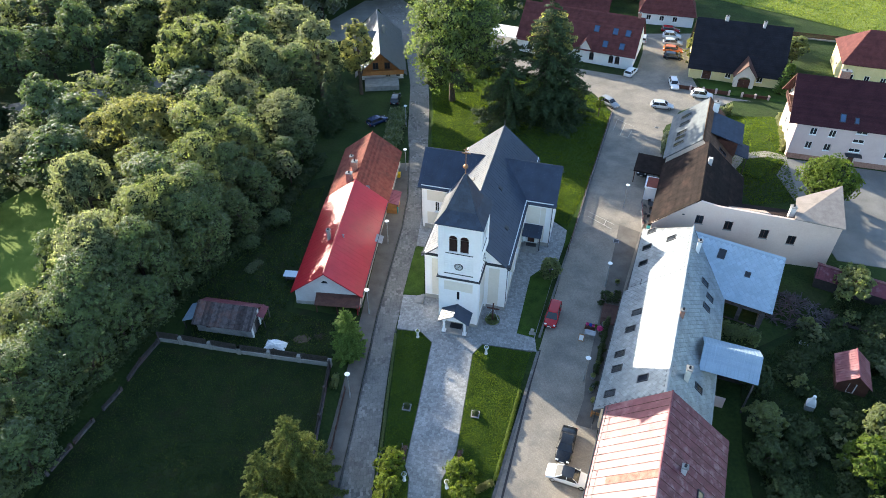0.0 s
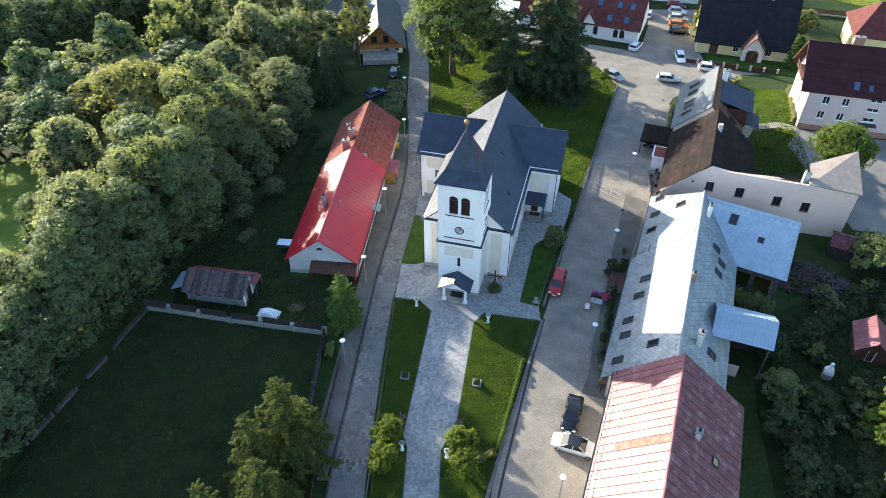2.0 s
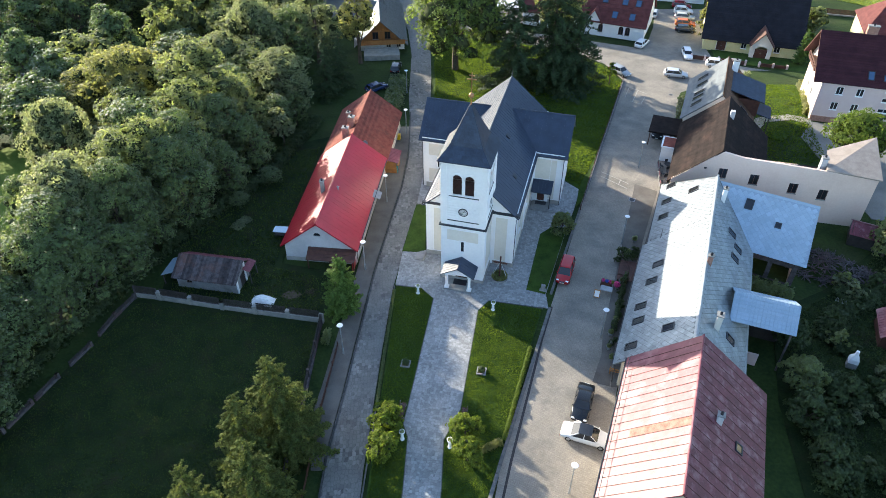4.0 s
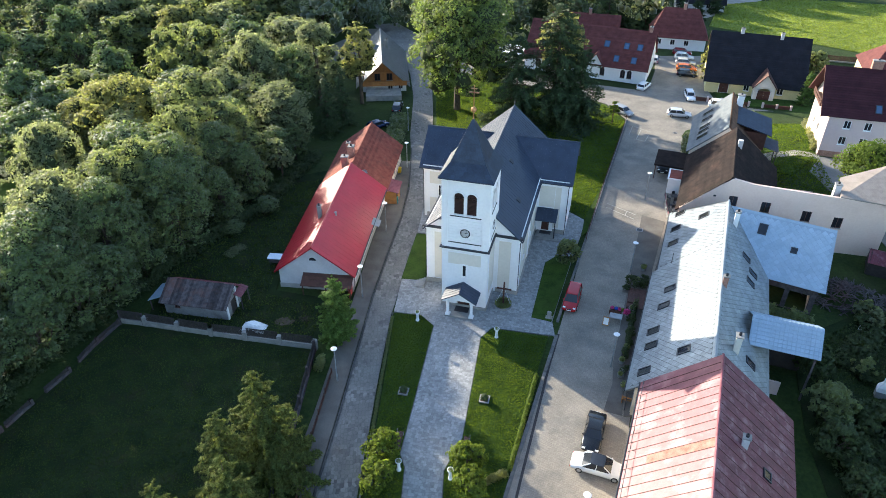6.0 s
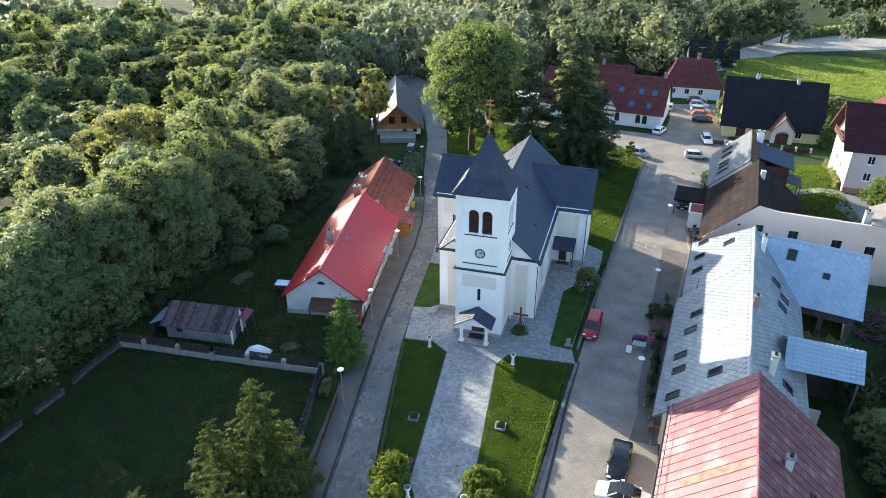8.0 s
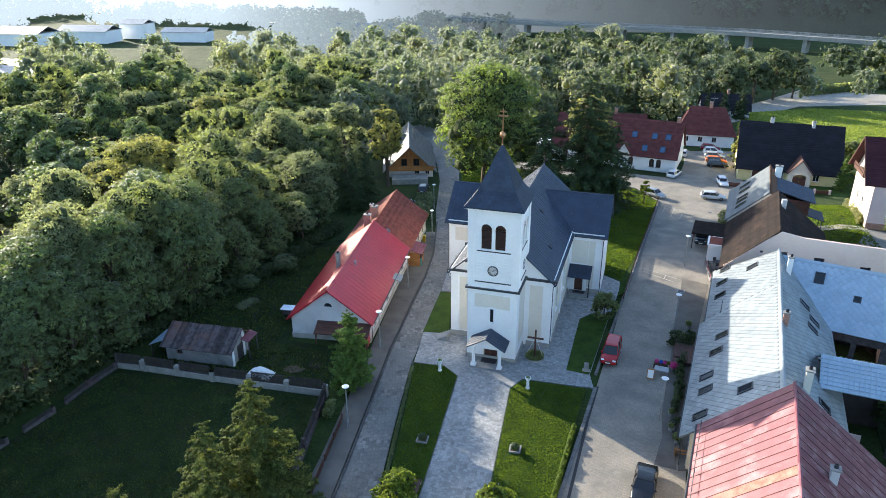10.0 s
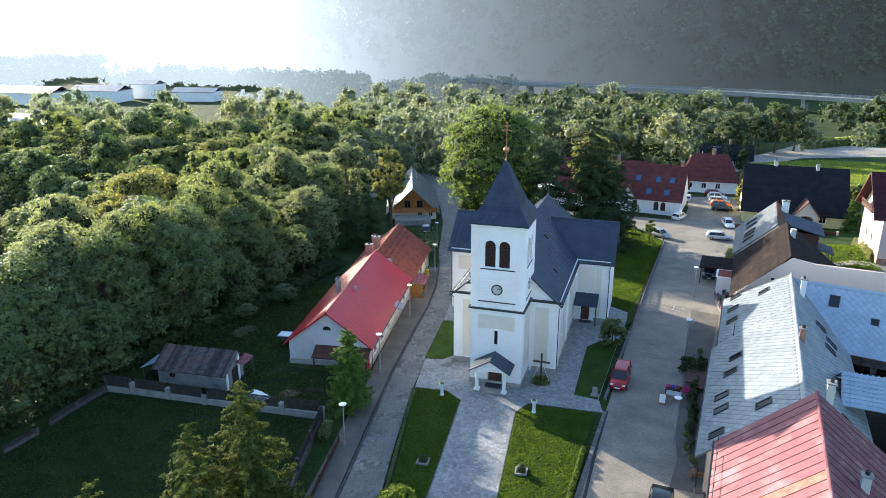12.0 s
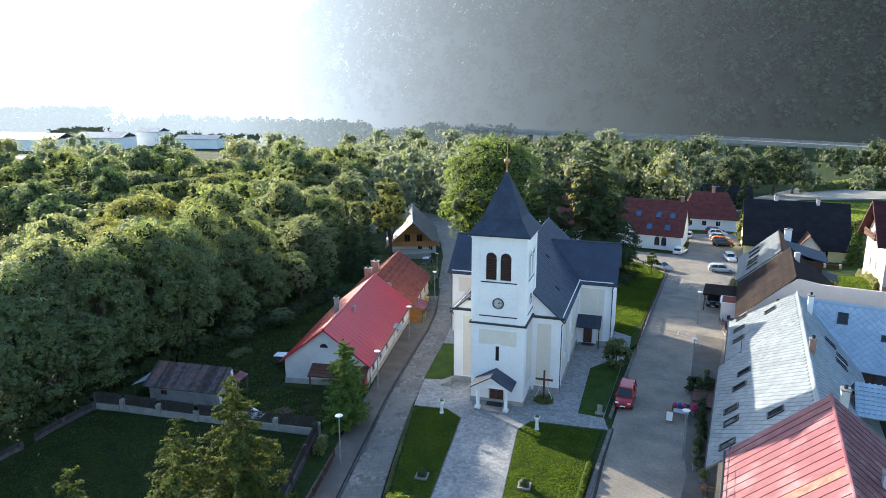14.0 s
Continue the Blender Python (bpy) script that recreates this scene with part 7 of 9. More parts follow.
def conifer(name, label, seed, height, radius, tiers, leaves, leaf, material, m, group="", droop=0.35, base=0.06, full=0.85):
    """A spire of drooping branch tiers with needle sprays along each branch."""
    rng = np.random.default_rng(seed)
    t = thing(name, label, "tree", m, group)
    bm = bmesh.new()
    rod(bm, (0, 0, -0.3), (0, 0, height * 0.97), 0.018 * height, 0.01, 7)
    cs, ns = [], []
    total = 0
    branches = []
    for k in range(tiers):
        f = k / tiers
        z = height * (base + (1 - base) * f)
        reach = radius * (1 - f) ** full * rng.uniform(0.82, 1.12) + 0.05 * radius
        nb = max(4, int(9 * (1 - 0.5 * f)))
        for b in range(nb):
            branches.append((z + rng.normal() * 0.02 * height, reach * rng.uniform(0.68, 1.14), rng.uniform(0, 2 * math.pi)))
            total += branches[-1][1]
    for z, reach, a in branches:
        per = max(6, int(leaves * reach / total))
        q = rng.random(per) ** 0.65
        w = 0.20 * reach * (1.15 - q)
        px = q * reach
        py = rng.normal(size=per) * w * 0.6
        pz = -droop * reach * q ** 1.6 + 0.10 * reach * q ** 4 + rng.normal(size=per) * 0.035 * reach - np.abs(py) * 0.3
        cs.append(np.stack((px * math.cos(a) - py * math.sin(a), px * math.sin(a) + py * math.cos(a), z + pz), axis=1))
        ns.append(np.stack((0.5 * math.cos(a) + 0.4 * rng.normal(size=per), 0.5 * math.sin(a) + 0.4 * rng.normal(size=per), 0.9 + 0.2 * rng.normal(size=per)), axis=1))
        if reach > 0.35 * radius:
            rod(bm, (0, 0, z), (0.8 * reach * math.cos(a), 0.8 * reach * math.sin(a), z - droop * reach * 0.6), 0.004 * height, 0.01, 4)
    cs, ns = np.concatenate(cs), np.concatenate(ns)
    me = bpy.data.meshes.new("trunk")
    bm.to_mesh(me)
    bm.free()
    me.materials.append(MAT["bark"])
    o = new("trunk", me)
    o.parent = t
    o = new("crown", leaf_cloud("crown", cs, ns, leaf * rng.uniform(0.6, 1.3, len(cs)), material, rng, slim=0.6))
    o.parent = t
    return t


def scaled(x, y, s=1.0, turn=0.0, z=0.0, sz=None):
    return pose(x, y, ground_z(x, y) + z, 0, 0, turn) @ Matrix.Diagonal((s, s, s if sz is None else sz, 1))


# single trees that stand out
broad_tree("maple_tree", "tall spreading green deciduous tree behind the church", 11, 25.2, 9.7, 2.2, 84, 33000, 0.22, "leaf_tall", scaled(2.0, 129.0), lump=1.0)
conifer("spruce_tree", "tall dense dark green spruce behind the church", 12, 23.8, 8.0, 36, 36000, 0.26, "needle", scaled(19.6, 122.0), droop=0.3, full=0.55)
conifer("spruce_tree", "broad dark conifer beside the taller spruce", 13, 17.5, 6.4, 28, 22000, 0.26, "needle", scaled(12.5, 120.5), droop=0.28, full=0.42)
conifer("spruce_tree", "dark conifer at the lawn's edge", 14, 15.0, 6.0, 26, 18000, 0.26, "needle", scaled(24.0, 121.0), droop=0.28, full=0.42)
broad_tree("birch_tree", "yellow-green tree beside the spruces", 15, 19.5, 4.2, 6.0, 90, 10000, 0.22, "leaf_yellow", scaled(21.5, 130))
conifer("pine_tree", "olive-green conifer in the garden corner", 16, 13.4, 4.4, 34, 42000, 0.16, "needle_olive", scaled(-15.2, 39.4), droop=0.18, full=0.75)
conifer("pine_tree", "olive-green young spruce in the garden", 17, 12.0, 3.6, 30, 28000, 0.16, "needle_olive", scaled(-17.6, 36.4), droop=0.18, full=0.75)
conifer("pine_tree", "tall olive-green spruce in the garden", 18, 13.0, 3.8, 30, 28000, 0.16, "needle_olive", scaled(-15.6, 31.5), droop=0.18, full=0.75)
conifer("pine_tree", "olive-green spruce at the garden's edge", 19, 13.0, 3.6, 30, 28000, 0.16, "needle_olive", scaled(-19.6, 29.0), droop=0.18, full=0.75)
conifer("cypress_tree", "bright green conical thuja beside the lane", 20, 8.4, 2.35, 44, 36000, 0.14, "needle_green", scaled(-11.9, 57.9), droop=0.02, full=0.55)
for i, (x, y, s) in enumerate(((-5.7, 41.2, 1.0), (-5.9, 38.2, 0.9), (1.9, 40.2, 1.05), (2.0, 37.6, 0.9))):
    broad_tree("globe_tree", "small round bright green lawn tree", 30 + i, 3.8 * s, 1.6 * s, 0.5, 30, 4200, 0.125, "leaf_lime", scaled(x, y), "small trees along the church path")
broad_tree("shrub", "dark round shrub beside the church", 36, 3.6, 1.5, 0.3, 30, 5000, 0.12, "leaf", scaled(15.2, 72.2))
broad_tree("walnut_tree", "round green tree in the apartment house yard", 37, 8.6, 4.1, 1.5, 80, 12000, 0.18, "leaf_bright", scaled(60.4, 88.6))

broad_tree("birch_tree", "tall slender yellow-green birch by the timber house", 38, 16.6, 3.4, 3.5, 60, 11000, 0.17, "leaf_yellow", scaled(-17.2, 132.0))
broad_tree("birch_tree", "tall pale green birch at the edge of the wood", 39, 18.3, 4.2, 2.0, 60, 12000, 0.19, "leaf_pale", scaled(-25.0, 130.8))

broad_tree("willow_shrub", "tall pale willow shrub at the hall's corner", 34, 8.6, 1.9, 0.2, 40, 3600, 0.17, "leaf_yellow", scaled(55.6, 145.6))
conifer("cypress_tree", "bright green thuja at the yellow hall's corner", 35, 7.2, 1.5, 24, 5000, 0.18, "needle_green", scaled(70.7, 131.8), droop=0.02, full=0.55)
# the wood beside the lane: a few kinds of tree, copied with turn and size
KINDS = {
    "green": broad_tree("broadleaf_tree", "tall green broadleaf tree in the wood", 41, 16, 5.4, 0.4, 52, 17500, 0.155, "leaf", scaled(-37.0, 96, 1.2, sz=1.08), "trees of the wood"),
    "yellow": broad_tree("broadleaf_tree", "yellowing broadleaf tree in the wood", 42, 16, 5.2, 0.4, 46, 16500, 0.155, "leaf_yellow", scaled(-48.6, 97.2, 1.15, sz=1.1), "trees of the wood"),
    "willow": broad_tree("willow_tree", "pale grey-green willow in the wood", 43, 14, 5.4, 0.3, 64, 18500, 0.14, "leaf_pale", scaled(-27.6, 108.4, 1.0, sz=0.86), "trees of the wood"),
    "dense": broad_tree("broadleaf_tree", "dense mid-green broadleaf tree in the wood", 44, 15, 5.2, 0.2, 50, 17000, 0.155, "leaf_maple", scaled(-40.2, 81.0, 1.22, sz=1.0), "trees of the wood"),
    "spruce": conifer("spruce_tree", "dark spruce among the broadleaf trees", 45, 17, 3.6, 28, 9500, 0.25, "needle", scaled(-21.5, 116, 0.8, sz=0.75), "trees of the wood"),
}
LOW = {
    "green": broad_tree("broadleaf_tree", "green broadleaf tree deep in the wood", 46, 16, 5.6, 0.6, 40, 7000, 0.245, "leaf", scaled(-66.4, 165.5, 1.25, sz=1.05), "trees of the wood"),
    "yellow": broad_tree("broadleaf_tree", "yellowing tree deep in the wood", 47, 16, 5.2, 0.6, 36, 6600, 0.245, "leaf_yellow", scaled(-58, 150), "trees of the wood"),
    "willow": broad_tree("willow_tree", "pale willow deep in the wood", 48, 14, 5.6, 0.5, 44, 7000, 0.235, "leaf_pale", scaled(-78, 158, 1.1), "trees of the wood"),
    "dense": broad_tree("broadleaf_tree", "dense green tree deep in the wood", 49, 15, 5.2, 0.5, 38, 6800, 0.245, "leaf_maple", scaled(-83, 169.5, 1.3, sz=1.25), "trees of the wood"),
    "spruce": conifer("spruce_tree", "dark spruce deep in the wood", 50, 18, 3.6, 24, 5000, 0.34, "needle", scaled(-90.5, 147.5, 1.1, sz=0.92), "trees of the wood"),
}
PLACED = [(-37.0, 96, 6), (-48.6, 97.2, 6), (-27.6, 108.4, 5.4), (-40.2, 81, 6.3), (-21.5, 116, 3), (-66.4, 165.5, 6), (-58, 150, 5), (-78, 158, 5), (-83, 169.5, 6), (-90.5, 147.5, 4)]


def in_wood(x, y):
    """The wood's floor plan, clear of yard, lawn, road and cottages."""
    if y < 60:
        return x < -43.5 - 0.02 * (y - 40)
    if y < 78:
        return x < -36.5 + 0.25 * (y - 60)
    if y < 108:
        return x < -26 + 0.08 * (y - 78)
    if y < 160:
        return x < -22 - 0.05 * (y - 108)
    return y < 215 and x < -28 - 0.1 * (y - 160)


def open_ground(x, y):
    """The road through the trees with the low ground before it, and the sunlit clearing."""
    along = y - 131 - 0.62 * (x + 76)
    if -95 < x < -54 and -21 < along < 5 or -54 <= x < -34 and -7 < along < 5:
        return True
    if 0 < -0.72 * (x + 12) + 0.69 * (y - 142) < 42 and abs(0.69 * (x + 12) + 0.72 * (y - 142)) < 9:
        return True
    u, v = x + 63 + 0.72 * (y - 84), 0.69 * (y - 84) - 0.72 * (x + 63)
    return -70 < x < -54 and 60 < y < 91 or (abs(u) < 7 and 0 < v < 22)


def plant(kinds, kind, x, y, top, r, turn):
    """A tree of a kind whose top stands at the height top over the church's floor, with a crown of radius r."""
    ob = kinds[kind]
    tall, wide = {"green": (16, 5.4), "yellow": (16, 5.2), "willow": (14, 5.4), "dense": (15, 5.2), "spruce": (17, 3.6)}[kind]
    sz = (top - ground_z(x, y)) / tall
    PLACED.append((x, y, r))
    return copy_thing(ob, scaled(x, y, r / wide, turn, sz=sz) @ Matrix.Diagonal((1 / ob.scale.x, 1 / ob.scale.y, 1 / ob.scale.z, 1)))


wood = random.Random(5)
for kind, x, y, top, r in (
        ("yellow", -55.5, 99.5, 11.5, 5.2), ("willow", -51.6, 81.2, 14.8, 4.8), ("green", -41.2, 73.0, 14.7, 5.2), ("willow", -44.0, 66.6, 15.4, 5.6),
        ("dense", -44.0, 60.0, 14.6, 5.6), ("green", -50.2, 57.6, 10.4, 4.8), ("dense", -51.6, 70.0, 10.6, 3.2), ("willow", -69.5, 99.0, 8.0, 4.6),
        ("green", -31.6, 95.5, 10.4, 4.4), ("dense", -33.4, 89.0, 11.6, 4.6), ("green", -36.2, 85.6, 15.0, 4.8), ("willow", -39.5, 116.5, 9.0, 5.0), ("willow", -35.0, 122.6, 13.4, 5.6),
        ("green", -40.5, 127.0, 9.6, 5.0), ("dense", -29.5, 126.0, 10.6, 4.8), ("spruce", -19.5, 121.0, 8.6, 2.6),
        ("green", -44.5, 88.5, 12.6, 5.4), ("dense", -47.5, 48.5, 12.0, 5.2), ("green", -49.5, 41.5, 11.0, 5.2), ("willow", -56.0, 50.0, 11.4, 5.2),
        ("dense", -35.6, 103.8, 9.0, 4.8), ("yellow", -45.0, 103.5, 10.4, 4.8), ("dense", -35.2, 78.6, 14.6, 4.8),
        # made-up crowns, added to cast shade on the church path and lawn
        ("green", -36.6, 75.4, 15.4, 4.8), ("dense", -39.8, 67.6, 14.6, 4.6), ("dense", -34.0, 74.2, 13.8, 4.2)):
    plant(KINDS, kind, x, y, top, r, wood.uniform(0, 360))
for kind, x, y, top, r in (
        ("spruce", -88, 152, 12.0, 4.2), ("green", -96, 150, 9.8, 5.6), ("dense", -73, 172, 13.0, 6.0), ("green", -62.7, 179, 8.5, 5.6), ("willow", -42.2, 186.6, 10.6, 6.2),
        ("green", -37.5, 194.3, 14.0, 6.4), ("willow", -33.7, 210.8, 11.0, 6.4), ("green", -48, 170, 10.0, 6.0), ("willow", -52, 162, 8.5, 5.4), ("dense", -44, 148, 7.5, 4.8),
        ("green", -38, 158, 7.0, 5.2), ("willow", -74, 98, 6.0, 4.6), ("spruce", -79, 96, 9.0, 3.4), ("dense", -83, 88, 7.0, 5.0), ("spruce", -74, 106, 8.0, 3.4),
        ("spruce", -86, 119, 6.0, 3.6), ("dense", -94, 115, 6.5, 5.0), ("spruce", -101, 110, 8.5, 4.0), ("green", -106, 118, 7.0, 5.6)):
    plant(LOW, kind, x, y, top, r, wood.uniform(0, 360))
count = 0
for _ in range(5200):
    x, y = wood.uniform(-150, -20), wood.uniform(25, 213)
    if not in_wood(x, y) or x < -62 - 0.5 * (y - 20) or open_ground(x, y):
        continue
    if x < -96 and wood.random() < 0.75:
        continue
    near = x > -58 and y < 110
    r = wood.uniform(3.2, 4.6) if near else wood.uniform(4.4, 6.4)
    if any((x - a) ** 2 + (y - b) ** 2 < (0.62 * (r + c)) ** 2 for a, b, c in PLACED):
        continue
    kind = wood.choices(("green", "yellow", "willow", "dense", "spruce"), (5, 0.5, 3, 4, 1.4))[0]
    top = wood.uniform(4.5, 8.0) if near else wood.uniform(6.0, 13.5)
    small = x > -31 and y < 108
    if small:
        top = wood.uniform(1.5, 4.0)
        r = 0.7 * r
    room = 0.7 * r if kind == "spruce" else r
    plant(LOW, kind, x, y, top + (2.0 if kind == "spruce" else 0), 0.6 * room if small else room, wood.uniform(0, 360))
    PLACED[-1] = (x, y, room)
    count += 1
    if count > 100:
        break
# smaller trees that close the wood's edge down to the ground
edge = broad_tree("broadleaf_tree", "leafy young tree at the edge of the wood", 57, 9, 3.4, 0.0, 40, 6800, 0.165, "leaf_maple", scaled(-42.6, 54.5, 1.0, sz=0.95), "trees of the wood")
for x, y, r, h in ((-46.2, 53.2, 1.05, 1.1), (-45.4, 47.0, 0.95, 0.85), (-44.6, 41.2, 1.1, 0.9), (-40.6, 59.6, 0.95, 1.0), (-38.3, 63.8, 1.0, 0.9), (-37.2, 69.2, 0.95, 1.1),
                   (-30.4, 82.2, 0.8, 0.85), (-28.2, 88.6, 0.8, 0.95), (-27.4, 100.5, 0.9, 0.8), (-25.2, 104.6, 0.7, 0.7)):
    copy_thing(edge, scaled(x, y, r, wood.uniform(0, 360), sz=h) @ Matrix.Diagonal((1 / edge.scale.x, 1 / edge.scale.y, 1 / edge.scale.z, 1)))
broad_tree("sapling", "pale green sapling at the wood's edge", 58, 7.2, 2.3, 2.2, 20, 2200, 0.18, "leaf_pale", scaled(-25.4, 95.2))


for x, y, h_, sd in ((52, 186, 13, 71), (56, 190, 15, 72), (61, 187, 11, 73), (47, 190, 14, 74), (69, 197, 10, 75), (30, 187, 14, 81), (36, 191, 13, 82), (42, 186, 15, 83), (25, 194, 12, 84), (76, 203, 11, 85)):
    conifer("far_spruce", "dark spruce behind the red-roofed house", sd, h_, 2.6, 18, 3200, 0.34, "needle", scaled(x, y), "spruces behind the inn")
for x, y, h_, r_, sd in ((98, 236, 17, 6.0, 76), (106, 240, 14, 5.0, 77), (90, 232, 13, 5.0, 78), (80, 226, 14, 5.0, 79)):
    broad_tree("field_tree", "broad green tree beyond the field road", sd, h_, r_, 1.2, 50, 4600, 0.34, "leaf_dark", scaled(x, y), "trees beyond the field")


def far_wood(name, label, seed, spots, leaf, per, material):
    """Distant trees, past counting, as one body of leaf sprays."""
    rng = np.random.default_rng(seed)
    cs, ns, sz, bcs, brs = [], [], [], [], []
    for x, y, z, h in spots:
        r = h * rng.uniform(0.36, 0.48)
        c, n, s, bc, br = broad_crown(rng, h, r, 0.02 * h, int(rng.integers(22, 36)), int(per * (h / 14) ** 2), leaf, 1.2, 6)
        cs.append(c + (x, y, z))
        bcs.append(bc + (x, y, z))
        brs.append(0.55 * br)
        ns.append(n)
        sz.append(s)
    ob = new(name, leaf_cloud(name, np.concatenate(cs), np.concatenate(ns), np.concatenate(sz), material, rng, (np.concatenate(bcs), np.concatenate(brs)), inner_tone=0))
    return tagged(ob, label, "trees", kind="stuff")


far = random.Random(8)
SPOTS = {"leaf_dark": [(34, 196, -5, 15)], "leaf_far": [(2, 196, -5, 17), (-20.9, 211, -6, 18), (14, 205, -5, 16)], "leaf_far_olive": [(26, 190, -5, 14)], "leaf_far_pale": [(-8, 200, -5, 16)]}
tries = 0
while sum(map(len, SPOTS.values())) < 240 and tries < 30000:
    tries += 1
    x, y = far.uniform(-230, 230), far.uniform(168, 330)
    keep = abs(x) < 0.72 * y + 10
    if 16 < x < 66 and y < 184 or -28 < x < 10 and y < 182:
        keep = False
    if x > 58 and y < 225 + 0.15 * (x - 60) or y < 216 and x < -30:
        keep = False
    if x < -45 - 0.1 * (y - 150) and y > 225 and far.random() < 0.86 or x < 20 and y > 330:
        keep = False
    if x > 84 and y > 228 and far.random() < 0.9:
        keep = False
    if x > 0.34 * y and y > 226 and far.random() < 0.7:
        keep = False
    if y > 290 and x > 20 and far.random() < 0.85:
        keep = False
    if x < -0.36 * y and far.random() < 0.8:
        keep = False
    h = far.choice((far.uniform(8, 12), far.uniform(12, 17), far.uniform(14, 19)))
    if not keep or any((x - a) ** 2 + (y - b) ** 2 < (0.3 * (h + k)) ** 2 for s in SPOTS.values() for a, b, _, k in s):
        continue
    # right of x = 14 mostly leaf_dark: that side's shade put into the colour
    SPOTS[far.choices(list(SPOTS), (16, 4, 2, 2) if x > 14 else (0, 6, 1.2, 3.5))[0]].append((x, y, ground_z(x, y) - 0.3, h))
far_wood("far_trees", "green broadleaf trees of the valley woods, paled for haze", 51, SPOTS["leaf_far"], 0.36, 1000, "leaf_far")
far_wood("far_trees", "dark green trees of the valley woods, shade put into the leaf colour", 54, SPOTS["leaf_dark"], 0.36, 1000, "leaf_dark")
far_wood("far_trees", "yellowing trees of the valley woods, paled for haze", 52, SPOTS["leaf_far_olive"], 0.36, 1000, "leaf_far_olive")
far_wood("far_trees", "palest trees of the valley woods, haze put into the leaf colour", 53, SPOTS["leaf_far_pale"], 0.36, 1000, "leaf_far_pale")


# ---------------------------------------------------------------- hillside
def hill_height(x, y):
    """The wooded mountain that closes the valley ahead and to the right, its left shoulder falling to the plain."""
    foot = 470 + 0.35 * max(0.0, -x) - 0.12 * max(0.0, x)
    d = y - foot
    left = 1 / (1 + math.exp(-(x + 175 + 0.16 * d) / 62))
    up = max(0.0, d)
    h = 330 * (1 - math.exp(-up / 420)) * left
    return h + 14 * min(1, up / 80) * left * noise.fractal((x * 0.008, y * 0.008, 1.7), 0.9, 2.1, 5)


def hillside():
    bm = bmesh.new()
    xs = [-3000, -2200, -1500, -1000] + list(range(-700, 1001, 25))
    ys = list(range(380, 1500, 25)) + [1800, 2400, 3200, 4000]
    # low ground beyond y = 900 stays up, its emission painting valley haze
    rows = [[bm.verts.new((x, y, hill_height(x, y) - 5 - 16 * max(0.0, 1 - hill_height(x, y) / 4) * (y < 900))) for x in xs] for y in ys]
    for a, b in zip(rows, rows[1:]):
        for i in range(len(xs) - 1):
            bm.faces.new((a[i], a[i + 1], b[i + 1], b[i]))
    tagged(link("hillside_backdrop", bm, "hill"), "steep wooded mountainside, morning haze put in as glow", "hill", kind="structure")
    rng = np.random.default_rng(61)
    cs, ns, sz = [], [], []
    n = 0
    while n < 5200:
        x, y = rng.uniform(-350, 620), rng.uniform(440, 1100)
        h = hill_height(x, y)
        if h < 3 or abs(x) > 0.75 * y:
            continue
        n += 1
        th = rng.uniform(9, 17)
        tip = rng.random() < 0.4
        m = 26
        p = ball_points(m, rng)
        f = (p[:, 2:3] + 1) / 2
        rad = th * 0.34 * ((1.15 - f) if tip else np.sqrt(np.maximum(0.05, 1 - (2 * f - 1) ** 2)))
        a = rng.uniform(0, 2 * math.pi, (m, 1))
        q = np.concatenate((np.cos(a) * rad, np.sin(a) * rad, f * th), axis=1)
        cs.append(q + (x, y, h - 5))
        ns.append(np.concatenate((np.cos(a), np.sin(a), 0.3 + f), axis=1) + rng.normal(scale=0.4, size=(m, 3)))
        sz.append(rng.uniform(1.7, 3.0, m))
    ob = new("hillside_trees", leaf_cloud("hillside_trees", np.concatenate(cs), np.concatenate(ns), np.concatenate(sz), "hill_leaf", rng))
    tagged(ob, "blue-green forest covering the mountainside, haze put in as glow", "trees", kind="stuff")
    # the woods of the open valley beside the mountain, their haze an emission
    cs, ns, sz = [], [], []
    n = 0
    while n < 1000:
        x, y = rng.uniform(-520, 20), rng.uniform(318, 800)
        if abs(x) > 0.78 * y or x < -120 and y < 480 or hill_height(x, y) > 4 or noise.noise((x * 0.012, y * 0.02, 8.0)) < -0.02:
            continue
        n += 1
        th, m = rng.uniform(7, 14), 70
        p = ball_points(m, rng)
        cs.append(p * (th * 0.42, th * 0.42, th * 0.45) * rng.uniform(0.7, 1.05, (m, 1)) + (x, y, -8.6 + th * 0.48))
        ns.append(p + rng.normal(scale=0.4, size=(m, 3)))
        sz.append(rng.uniform(0.9, 1.7, m))
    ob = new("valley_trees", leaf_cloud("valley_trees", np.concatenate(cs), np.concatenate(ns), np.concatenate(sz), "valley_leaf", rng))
    tagged(ob, "pale trees of the open valley, haze put in as glow", "trees", kind="stuff")


